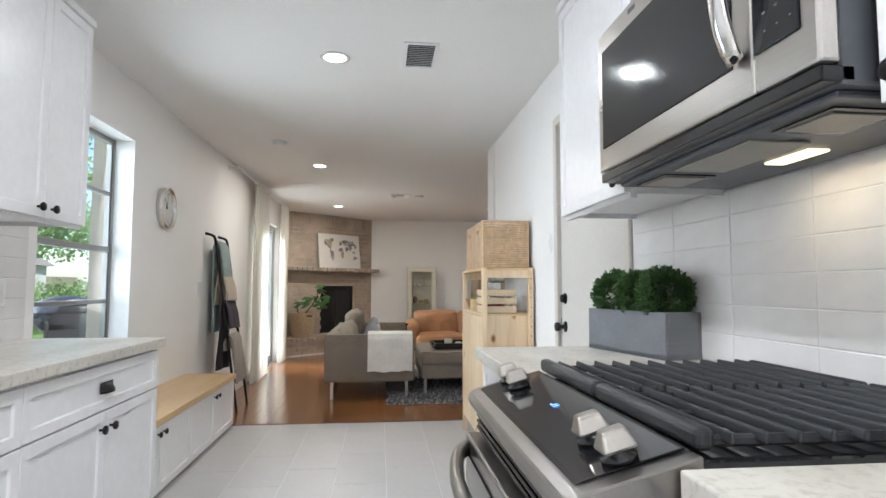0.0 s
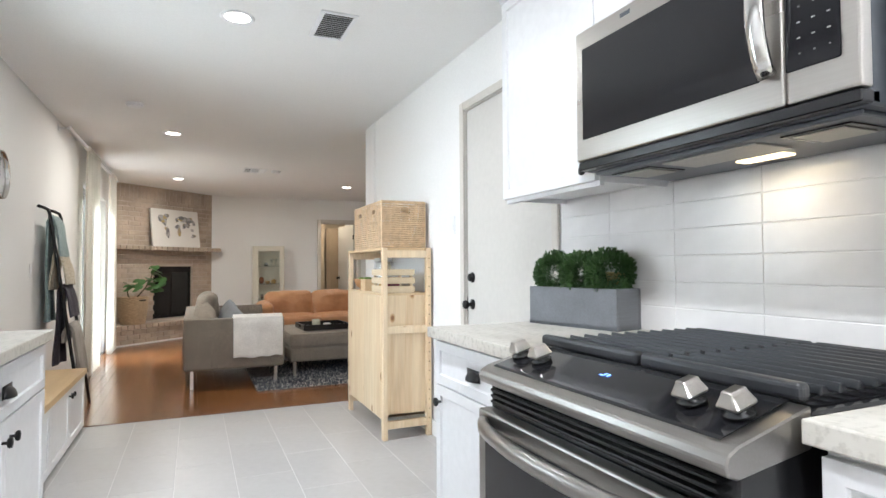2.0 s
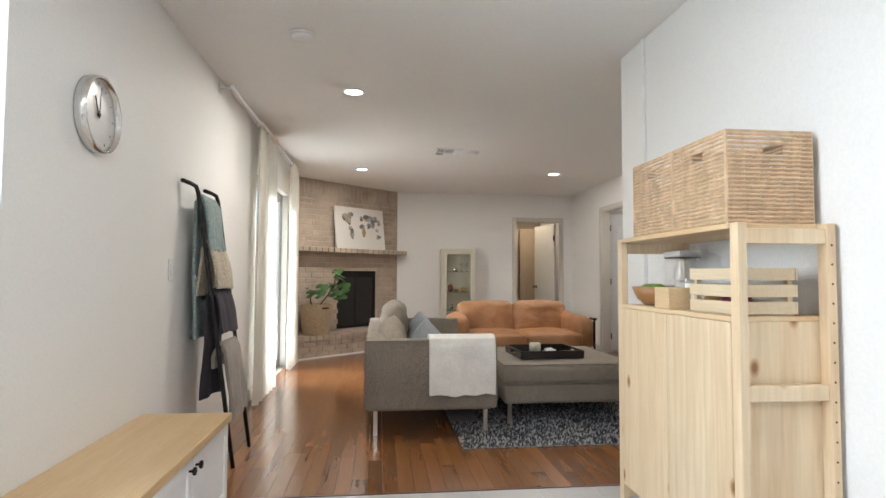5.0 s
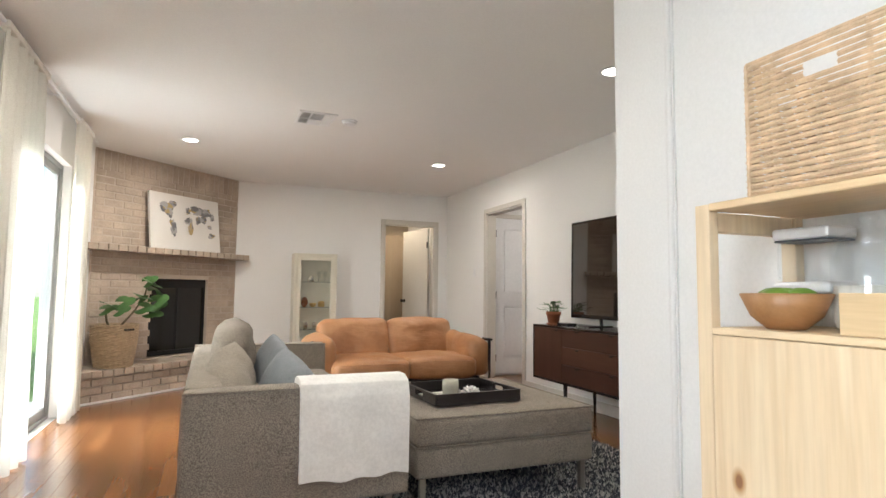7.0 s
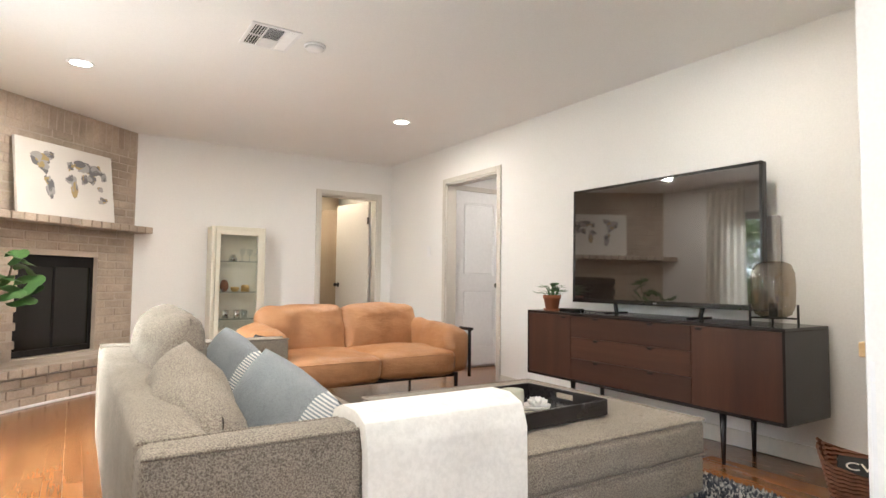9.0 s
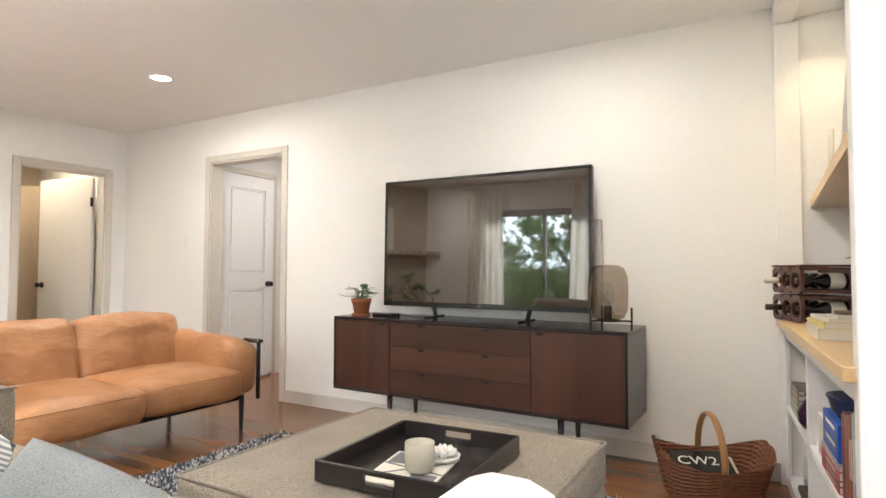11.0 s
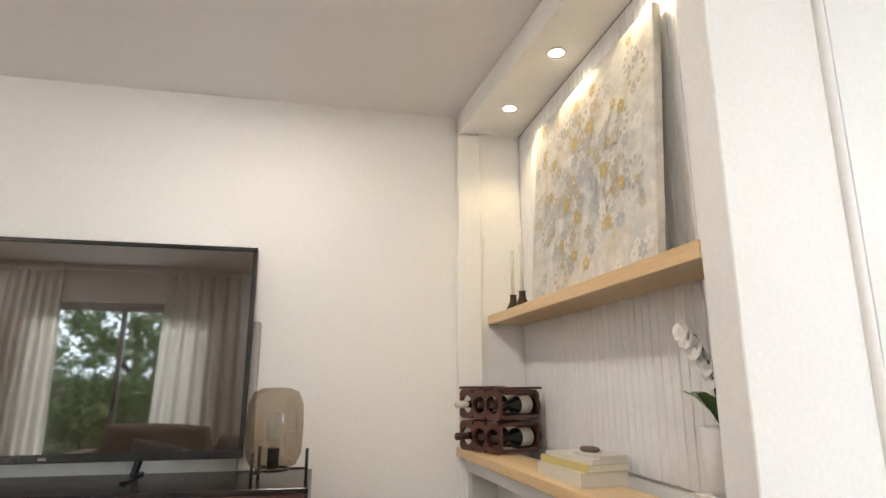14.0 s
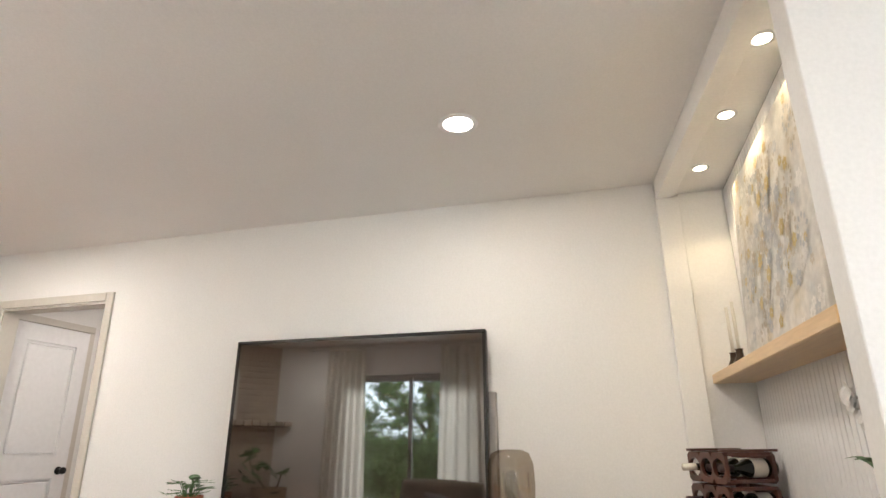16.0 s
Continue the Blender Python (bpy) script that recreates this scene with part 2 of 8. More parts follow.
def leather(name):
    m, n, l, b = nodes_of(name)
    v = coords(n, l)
    c = ramp(n, l, noise_tex(n, l, v, 3.5, 5), [(0.25, (0.30, 0.13, 0.050)), (0.5, (0.42, 0.20, 0.086)), (0.8, (0.52, 0.28, 0.135))])
    l.new(c, b.inputs["Base Color"])
    b.inputs["Roughness"].default_value = 0.42
    b.inputs["Coat Weight"].default_value = 0.1
    vo = n.new("ShaderNodeTexVoronoi")
    vo.inputs["Scale"].default_value = 260
    l.new(v, vo.inputs["Vector"])
    wr = noise_tex(n, l, coords(n, l, (1, 1, 2.5)), 9, 4, 0.6)
    add = n.new("ShaderNodeMath")
    add.operation = "MULTIPLY_ADD"
    add.inputs[1].default_value = 0.06
    l.new(vo.outputs["Distance"], add.inputs[0])
    l.new(wr, add.inputs[2])
    cr = n.new("ShaderNodeTexNoise")
    cr.noise_type = "RIDGED_MULTIFRACTAL"
    cr.inputs["Scale"].default_value, cr.inputs["Detail"].default_value, cr.inputs["Distortion"].default_value = 3.2, 3, 0.6
    l.new(v, cr.inputs["Vector"])
    ad = n.new("ShaderNodeMath")
    ad.operation = "MULTIPLY_ADD"
    ad.inputs[1].default_value = -0.16
    l.new(cr.outputs["Fac"], ad.inputs[0])
    l.new(add.outputs[0], ad.inputs[2])
    bump(n, l, b, ad.outputs[0], 0.55, 0.022)
    return m


def screen_glass(name):
    m, n, l, b = nodes_of(name)
    b.inputs["Base Color"].default_value = (0.026, 0.018, 0.014, 1)
    b.inputs["Roughness"].default_value = 0.028
    b.inputs["IOR"].default_value = 2.05
    return m


def limewashed(name):
    m, n, l, b = nodes_of(name)
    v = coords(n, l, kind="Object")
    info = n.new("ShaderNodeObjectInfo")
    geo = n.new("ShaderNodeNewGeometry")
    base = ramp(n, l, info.outputs["Random"], [(0.0, (0.38, 0.31, 0.25)), (0.06, (0.46, 0.385, 0.315)), (0.7, (0.49, 0.412, 0.34)), (1.0, (0.45, 0.378, 0.312))])
    smear = noise_tex(n, l, geo.outputs["Position"], 3.0, 5, 0.6)
    c = mix(n, l, base, ramp(n, l, smear, [(0.35, (0.80, 0.78, 0.76)), (0.65, (1.12, 1.1, 1.08))]), 1.0, "MULTIPLY")
    f = noise_tex(n, l, geo.outputs["Position"], 60, 4)
    c = mix(n, l, c, ramp(n, l, f, [(0.3, (0.8, 0.78, 0.75)), (0.6, (1, 1, 1))]), 0.6, "MULTIPLY")
    l.new(c, b.inputs["Base Color"])
    b.inputs["Roughness"].default_value = 0.9
    bump(n, l, b, f, 0.7, 0.004)
    return m


LEATHER = leather("tan_leather")
SCREEN = screen_glass("television_glass")
BRICK = limewashed("limewashed_brick")
MORTAR = surface("pale_mortar", (0.48, 0.405, 0.335), 0.95, vary=0.12, big=4, fine=90, relief=0.6, dist=0.004)
SOOT_SLOT = surface("soot_slot_black", (0.012, 0.011, 0.010), 0.6, vary=0.3, relief=0.3)
FIREGLASS = surface("smoked_glass", (0.008, 0.007, 0.007), 0.06, vary=0.1, relief=0)
CREAM = surface("cream_enamel", (0.74, 0.70, 0.59), 0.4, vary=0.03, relief=0.05)
TERRA = surface("terracotta", (0.36, 0.125, 0.055), 0.75, vary=0.12, relief=0.2)
PLANTLEAF = surface("house_plant_leaf", (0.055, 0.135, 0.035), 0.4, vary=0.25, big=12, fine=40, relief=0.15)
STEM = surface("plant_stem", (0.11, 0.09, 0.05), 0.7, vary=0.2)
BLUEFAB = fabric("blue_cushion", (0.16, 0.175, 0.19), (0.29, 0.31, 0.33), 380)
TEAL = fabric("teal_knit", (0.17, 0.235, 0.235), (0.33, 0.40, 0.39), 110, 0.9)
NAVY = fabric("dark_cloth", (0.025, 0.02, 0.03), (0.06, 0.05, 0.065), 300)
TAUPE = fabric("taupe_blanket", (0.24, 0.215, 0.19), (0.37, 0.335, 0.30), 200)
OATMEAL = fabric("oatmeal_towel", (0.36, 0.31, 0.22), (0.56, 0.50, 0.40), 90)
GOLD = surface("brass", (0.62, 0.40, 0.14), 0.3, 1.0, vary=0.1, relief=0)
SMOKE = pane_glass("smoked_lamp_glass", (0.70, 0.645, 0.57), 0.12)
PANE = pane_glass("window_glass", (0.97, 0.985, 0.98), 0.05)
CLEARTHIN = pane_glass("jar_glass", (0.93, 0.95, 0.95), 0.10)
JARGLASS = pane_glass("canister_glass", (0.975, 0.985, 0.99), 0.08)
RATTAN = surface("dark_rattan", (0.17, 0.062, 0.026), 0.6, vary=0.35, big=30, fine=150, relief=0.3)
PALERATTAN = surface("pale_rattan", (0.40, 0.30, 0.19), 0.65, vary=0.25, big=30, fine=150, relief=0.3)
CANVAS = surface("white_canvas", (0.72, 0.69, 0.65), 0.85, vary=0.05, fine=300, relief=0.3)
ALU = surface("window_aluminium", (0.36, 0.36, 0.355), 0.45, 0.7, vary=0.1, relief=0.05)
PAPERWHITE = surface("paper", (0.70, 0.67, 0.60), 0.8, vary=0.05, fine=120, relief=0.2)
WHITECER = surface("white_ceramic", (0.74, 0.72, 0.70), 0.3, vary=0.03, relief=0)


def paint(name, c, rough=0.5):
    return surface(name, c, rough, vary=0.08, relief=0.05)


def stripes(name, a, b_, width=0.024):
    m, n, l, b = nodes_of(name)
    w = n.new("ShaderNodeTexWave")
    w.wave_type, w.bands_direction = "BANDS", "Z"
    w.inputs["Scale"].default_value = 1 / width / 3.2
    v = coords(n, l)
    l.new(v, w.inputs["Vector"])
    l.new(ramp(n, l, w.outputs["Fac"], [(0.45, a), (0.55, b_)]), b.inputs["Base Color"])
    b.inputs["Roughness"].default_value = 0.9
    bump(n, l, b, noise_tex(n, l, v, 380, 2), 0.4, 0.001)
    return m


STRIPE = stripes("striped_cushion", (0.24, 0.27, 0.30), (0.66, 0.65, 0.62), 0.011)

# ---- builders ----
def thing(name, m=None, label="", category="", group="", kind=""):
    ob = new(name)
    ob.empty_display_size = 0.1
    if m is not None:
        ob.matrix_basis = m
    return tagged(ob, label, category, group, kind)


def part(name, bm, material, parent=None, label="", smooth=False):
    """Links a bmesh as one mesh object."""
    me = bpy.data.meshes.new(name)
    bmesh.ops.recalc_face_normals(bm, faces=bm.faces)
    bm.to_mesh(me)
    bm.free()
    for x in material if isinstance(material, (list, tuple)) else [material]:
        me.materials.append(x)
    if smooth:
        me.shade_smooth()
    ob = new(name, me)
    ob.parent = parent
    return tagged(ob, label)


def joined(*bms):
    out = bmesh.new()
    for b in bms:
        me = bpy.data.meshes.new("tmp")
        b.to_mesh(me)
        b.free()
        out.from_mesh(me)
        bpy.data.meshes.remove(me)
    return out


def box(x0, x1, y0, y1, z0, z1, bev=0.0, seg=1):
    bm = bmesh.new()
    bmesh.ops.create_cube(bm, size=1, matrix=Matrix.Translation(((x0 + x1) / 2, (y0 + y1) / 2, (z0 + z1) / 2)) @ Matrix.Diagonal((abs(x1 - x0), abs(y1 - y0), abs(z1 - z0), 1)))
    if bev:
        bmesh.ops.bevel(bm, geom=bm.edges[:], offset=bev, segments=seg, profile=0.5, affect="EDGES")
    return bm


def rod(a, b, r0, r1=None, n=14, bev=0.0):
    """A round bar from a to b."""
    a, b = Vector(a), Vector(b)
    bm = bmesh.new()
    turn = (b - a).to_track_quat("Z", "Y").to_matrix().to_4x4()
    bmesh.ops.create_cone(bm, cap_ends=True, segments=n, radius1=r0, radius2=r0 if r1 is None else r1, depth=(b - a).length, matrix=Matrix.Translation((a + b) / 2) @ turn)
    if bev:
        caps = [e for f in bm.faces if len(f.verts) == n for e in f.edges]
        bmesh.ops.bevel(bm, geom=list(set(caps)), offset=bev, segments=2, profile=0.5, affect="EDGES")
    return bm


def lathe(profile, n=28, at=(0, 0, 0), cap=True):
    """Turns pairs of radius and height round the upright axis."""
    bm = bmesh.new()
    rings = []
    for r, z in profile:
        rings.append([bm.verts.new((at[0] + r * math.cos(2 * math.pi * i / n), at[1] + r * math.sin(2 * math.pi * i / n), at[2] + z)) for i in range(n)])
    for a, b in zip(rings, rings[1:]):
        for i in range(n):
            bm.faces.new((a[i], a[(i + 1) % n], b[(i + 1) % n], b[i]))
    if cap and profile[0][0] > 1e-4:
        bm.faces.new(rings[0][::-1])
    bmesh.ops.remove_doubles(bm, verts=bm.verts[:], dist=1e-5)
    return bm


def tube(points, r, n=8):
    """A round tube along points."""
    bm = bmesh.new()
    pts = [Vector(p) for p in points]
    rings = []
    side = Vector((0.31, 0.77, 0.55))
    for i, p in enumerate(pts):
        d = (pts[min(i + 1, len(pts) - 1)] - pts[max(i - 1, 0)]).normalized()
        u = d.cross(side).normalized()
        v = d.cross(u)
        rr = r[i] if isinstance(r, (list, tuple)) else r
        rings.append([bm.verts.new(p + rr * (math.cos(2 * math.pi * k / n) * u + math.sin(2 * math.pi * k / n) * v)) for k in range(n)])
    for a, b in zip(rings, rings[1:]):
        for k in range(n):
            bm.faces.new((a[k], a[(k + 1) % n], b[(k + 1) % n], b[k]))
    bm.faces.new(rings[0][::-1])
    bm.faces.new(rings[-1])
    return bm


def pillow(w, h, d, n=12, power=2.4, seed=0, crease=0.0):
    """A stuffed cushion lying in x and z, d thick, centred at the origin."""
    bm = bmesh.new()
    for s in (1, -1):
        grid = []
        for i in range(n + 1):
            row = []
            for j in range(n + 1):
                u, v = 2 * i / n - 1, 2 * j / n - 1
                f = (1 - abs(u) ** power) * (1 - abs(v) ** power)
                f = max(f, 0) ** 0.5
                pull = 1 - 0.06 * (u * u * v * v) + 0.03 * (1 - abs(u * v))
                y = s * d / 2 * f + crease * noise.noise(Vector((u * 2.3 + seed, v * 2.3, s))) * f
                row.append(bm.verts.new((u * w / 2 * pull, y, v * h / 2 * pull)))
            grid.append(row)
        for i in range(n):
            for j in range(n):
                bm.faces.new((grid[i][j], grid[i + 1][j], grid[i + 1][j + 1], grid[i][j + 1]))
    bmesh.ops.remove_doubles(bm, verts=bm.verts[:], dist=1e-4)
    return bm


def soft_box(x0, x1, y0, y1, z0, z1, bev=0.03, seg=3, cuts=6, puff=0.0, seed=0, rough=0.0):
    """An upholstered block with rounded, slightly uneven sides."""
    bm = box(x0, x1, y0, y1, z0, z1, bev, seg)
    bmesh.ops.subdivide_edges(bm, edges=[e for e in bm.edges if e.calc_length() > 2.2 * bev], cuts=cuts, use_grid_fill=True)
    c = Vector(((x0 + x1) / 2, (y0 + y1) / 2, (z0 + z1) / 2))
    h = Vector((abs(x1 - x0) / 2, abs(y1 - y0) / 2, abs(z1 - z0) / 2))
    for v in bm.verts:
        q = v.co - c
        u = Vector((q.x / h.x, q.y / h.y, q.z / h.z))
        k = [max(0, 1 - abs(a) ** 2.5) for a in u]
        grow = Vector((u.x * k[1] * k[2], u.y * k[0] * k[2], u.z * k[0] * k[1]))
        v.co += puff * grow
        if rough:
            v.co += rough * noise.noise_vector(v.co * 5 + Vector((seed, seed, 0)))
    return bm


def panel_door(w, h, t=0.02, rail=0.055, depth=0.008):
    """A shaker door lying in y (width) and z, its face towards +x, from the origin."""
    bm = box(0, t, 0, w, 0, h)
    f = max(bm.faces, key=lambda f: f.calc_center_median().x)
    bmesh.ops.inset_region(bm, faces=[f], thickness=rail, depth=0)
    f = max((g for g in bm.faces if abs(g.normal.x) > 0.9 and g.calc_center_median().x > t - 1e-4), key=lambda g: min(v.co.z for v in g.verts) if len(g.verts) == 4 and abs(g.calc_center_median().y - w / 2) < 1e-3 and abs(g.calc_center_median().z - h / 2) < 1e-3 else -1)
    bmesh.ops.inset_region(bm, faces=[f], thickness=0.003, depth=-depth)
    bmesh.ops.bevel(bm, geom=[e for e in bm.edges if len(e.link_faces) == 2 and e.calc_face_angle(0) > 1.2], offset=0.0012, segments=1, affect="EDGES")
    return bm


def turned(bm, m):
    bm.transform(m)
    return bm


def structure(name, bm, material, label="", parent=None, smooth=False):
    ob = part(name, bm, material, parent, label, smooth)
    ob["kind"] = "structure"
    return ob

# ---- the rooms ----
XL, XR, XTV, YFAR, YBACK, YEDGE = -1.29, 1.35, 3.08, 11.72, -2.2, 5.29
NICHE_BACK = 5.56
structure("floor", box(XL - 0.3, XTV + 1.6, YBACK - 0.2, 15.2, -0.12, -0.012), GROUT, "grey cement bed under tile and wood floor")
structure("ceiling", box(XL - 0.3, XTV + 1.6, YBACK - 0.2, 15.2, CEIL, CEIL + 0.12), CEILING, "flat off-white painted ceiling")

# left wall with the window and the sliding door
WY0, WY1, WZ0, WZ1 = 3.16, 4.18, 0.72, 2.10
SY0, SY1, SZ1 = 7.72, 9.48, 2.08
XO = XL - 0.17
structure("wall_west", joined(
    box(XO, XL, YBACK - 0.15, WY0, 0, CEIL), box(XO, XL, WY0, WY1, 0, WZ0), box(XO, XL, WY0, WY1, WZ1, CEIL),
    box(XO, XL, WY1, SY0, 0, CEIL), box(XO, XL, SY0, SY1, SZ1, CEIL), box(XO, XL, SY1, YFAR + 0.15, 0, CEIL)), WALL, "white painted wall with window and sliding door")
structure("wall_south", box(XL, XR, YBACK - 0.15, YBACK, 0, CEIL), WALL, "plain white painted wall")
# kitchen's east wall with the door
DY0, DY1, DZ = 2.62, 3.55, 2.105
structure("wall_east", joined(box(XR, XR + 0.13, YBACK - 0.15, DY0, 0, CEIL), box(XR, XR + 0.13, DY0, DY1, DZ, CEIL), box(XR, XR + 0.13, DY1, NICHE_BACK, 0, CEIL)), WALL, "white painted kitchen wall")
structure("wall_niche", joined(box(XR + 0.13, XTV + 0.13, NICHE_BACK - 0.12, NICHE_BACK, 0, CEIL)), WALL, "white beadboard back wall of the niche")
# television wall with an opening
BY0, BY1, BZ = 9.47, 10.385, 2.062
structure("wall_television", joined(box(XTV, XTV + 0.12, NICHE_BACK, BY0, 0, CEIL), box(XTV, XTV + 0.12, BY0, BY1, BZ, CEIL), box(XTV, XTV + 0.12, BY1, YFAR + 0.12, 0, CEIL)), WALL, "white painted wall behind the television")
# far wall with an opening to the hall
HX0, HX1, HZ = 2.117, 2.877, 2.03
structure("wall_north", joined(box(XL, HX0, YFAR, YFAR + 0.12, 0, CEIL), box(HX0, HX1, YFAR, YFAR + 0.12, HZ, CEIL), box(HX1, XTV, YFAR, YFAR + 0.12, 0, CEIL)), WALL, "white painted far wall of the living room")


def casing(name, axis, at, a, b, top, out, w=0.06, t=0.018):
    """A door's casing round an opening from a to b; out: +1 or -1, the side it stands proud of."""
    lo, hi = (at, at + out * t) if out > 0 else (at + out * t, at)
    parts = [(a - w, a, 0, top + w), (b, b + w, 0, top + w), (a, b, top, top + w)]
    bms = []
    for p, q, z0, z1 in parts:
        bms.append(box(lo, hi, p, q, z0, z1, 0.004) if axis == "x" else box(p, q, lo, hi, z0, z1, 0.004))
    return structure(name, joined(*bms), TRIM, "taupe painted wooden door casing")


casing("trim", "x", XR, DY0, DY1, DZ, -1, 0.05)
casing("trim", "x", XTV, BY0, BY1, BZ, -1)
casing("trim", "y", YFAR, HX0, HX1, HZ, -1)
for axis, at, a, b, top, w in (("x", XTV, BY0, BY1, BZ, 0.12), ("y", YFAR, HX0, HX1, HZ, 0.12)):
    if axis == "x":
        structure("trim", joined(box(at, at + w, a, a + 0.015, 0, top), box(at, at + w, b - 0.015, b, 0, top), box(at, at + w, a + 0.015, b - 0.015, top - 0.015, top)), TRIM, "taupe door jamb lining")
    else:
        structure("trim", joined(box(a, a + 0.015, at, at + w, 0, top), box(b - 0.015, b, at, at + w, 0, top), box(a + 0.015, b - 0.015, at, at + w, top - 0.015, top)), TRIM, "taupe door jamb lining")

# baseboards
structure("baseboard", joined(box(XTV - 0.014, XTV, 5.9, BY0 - 0.06, 0, 0.10, 0.003), box(XTV - 0.014, XTV, BY1 + 0.06, YFAR - 0.014, 0, 0.10, 0.003)), TRIM, "taupe painted baseboard")
structure("baseboard", joined(box(0.2, HX0 - 0.06, YFAR - 0.014, YFAR, 0, 0.10, 0.003), box(HX1 + 0.06, XTV, YFAR - 0.014, YFAR, 0, 0.10, 0.003)), TRIM, "taupe painted baseboard")
structure("baseboard", box(XL, XL + 0.014, 5.3, SY0 - 0.05, 0, 0.10, 0.003), WALL, "white painted baseboard")
structure("baseboard", box(XR - 0.014, XR, 3.60, 5.46, 0, 0.10, 0.003), WALL, "white painted baseboard")

# rooms behind the openings
structure("wall_hall", joined(box(1.75, 1.87, YFAR + 0.12, 15.2, 0, CEIL), box(3.0, 3.12, YFAR + 0.12, 15.2, 0, CEIL), box(1.87, 3.0, 14.6, 14.72, 0, CEIL)), WALL, "off-white hallway walls")
structure("wall_vestibule", joined(box(XTV + 0.12, 4.35, 10.475, 10.575, 0, CEIL), box(4.25, 4.35, 9.0, 10.475, 0, CEIL), box(XTV + 0.12, 4.25, 9.0, 9.1, 0, CEIL)), WALL, "off-white walls of the small passage")

# ---- window, sliding door, fixtures of the setting ----
win = thing("window_1", pose(XL - 0.13, WY0, WZ0), "single-hung aluminium window with horizontal bars", "window", kind="structure")
ww, wh = WY1 - WY0, WZ1 - WZ0
part("window_frame", joined(box(-0.03, 0.0, 0, 0.03, 0, wh, 0.002), box(-0.03, 0.0, ww - 0.03, ww, 0, wh, 0.002), box(-0.03, 0.0, 0.03, ww - 0.03, wh - 0.035, wh, 0.002), box(-0.03, 0.0, 0.03, ww - 0.03, 0, 0.035, 0.002)), ALU, win)
part("track", box(0.001, 0.012, ww - 0.014, ww - 0.001, 0, wh, 0.002), ALU, win)
part("meeting_rail", box(-0.032, 0.008, 0.03, ww - 0.03, 0.645, 0.68, 0.003), ALU, win)
for z_ in (0.325, 1.01):
    part("glazing_bar", box(-0.028, 0.0, 0.03, ww - 0.03, z_, z_ + 0.024, 0.003), ALU, win)
for z0_, z1_ in ((0.035, 0.325), (0.349, 0.645), (0.68, 1.01), (1.034, wh - 0.035)):
    g_ = part("pane", box(-0.017, -0.014, 0.03, ww - 0.03, z0_, z1_), PANE, win)
    g_.visible_shadow = False
part("window_sill", box(-0.02, 0.145, 0.001, ww - 0.001, -0.002, 0.012, 0.003), WHITE, win)
structure("trim", joined(box(XL - 0.128, XL - 0.0, WY0 + 0.0005, WY0 + 0.004, WZ0 + 0.014, WZ1 - 0.004), box(XL - 0.128, XL, WY1 - 0.004, WY1 - 0.0005, WZ0 + 0.014, WZ1 - 0.004), box(XL - 0.128, XL, WY0 + 0.004, WY1 - 0.004, WZ1 - 0.004, WZ1 - 0.0005)), WHITE, "white painted window reveal")

sl = thing("door_2", pose(XL - 0.10, SY0, 0), "white sliding glass patio door with two panels", "door", kind="structure")
sw_, sh_ = SY1 - SY0, SZ1
part("door_frame", joined(box(-0.06, 0.04, 0, 0.04, 0, sh_, 0.002), box(-0.06, 0.04, sw_ - 0.04, sw_, 0, sh_, 0.002), box(-0.06, 0.04, 0.04, sw_ - 0.04, sh_ - 0.04, sh_, 0.002), box(-0.06, 0.04, 0.04, sw_ - 0.04, 0, 0.03, 0.002)), ALU, sl)
for a, b, x in ((0.04, sw_ / 2 + 0.03, -0.03), (sw_ / 2 - 0.03, sw_ - 0.04, 0.01)):
    pn = part("panel", joined(box(x - 0.015, x + 0.015, a, a + 0.05, 0.03, sh_ - 0.04, 0.002), box(x - 0.015, x + 0.015, b - 0.05, b, 0.03, sh_ - 0.04, 0.002), box(x - 0.015, x + 0.015, a + 0.05, b - 0.05, 0.03, 0.10, 0.002), box(x - 0.015, x + 0.015, a + 0.05, b - 0.05, sh_ - 0.09, sh_ - 0.04, 0.002)), ALU, sl)
    g_ = part("pane", box(x - 0.003, x + 0.003, a + 0.05, b - 0.05, 0.10, sh_ - 0.09), PANE, pn)
    g_.visible_shadow = False
part("handle", box(0.026, 0.05, sw_ / 2 - 0.015, sw_ / 2 + 0.005, 0.95, 1.15, 0.004), BLACKPL, sl)


def curtain(y0, y1, top, folds, seed):
    """A full-length linen panel with deep folds."""
    bm = bmesh.new()
    n, mz = folds * 10, 14
    g = []
    for i in range(n + 1):
        u = i / n
        rowv = []
        for j in range(mz + 1):
            v = j / mz
            a = 0.035 * math.sin(2 * math.pi * folds * u + 0.5 * math.sin(3 * v + seed)) * (0.65 + 0.35 * v)
            a += 0.012 * noise.noise(Vector((u * folds * 2 + seed, v * 2, seed)))
            y = (y0 + y1) / 2 + (u - 0.5) * (y1 - y0) * (0.88 + 0.14 * v) + 0.01 * noise.noise(Vector((u * 9, v * 3, seed)))
            rowv.append(bm.verts.new((-1.195 + a, y, top - v * (top - 0.015))))
        g.append(rowv)
    for i in range(n):
        for j in range(mz):
            bm.faces.new((g[i][j], g[i + 1][j], g[i + 1][j + 1], g[i][j + 1]))
    return bm


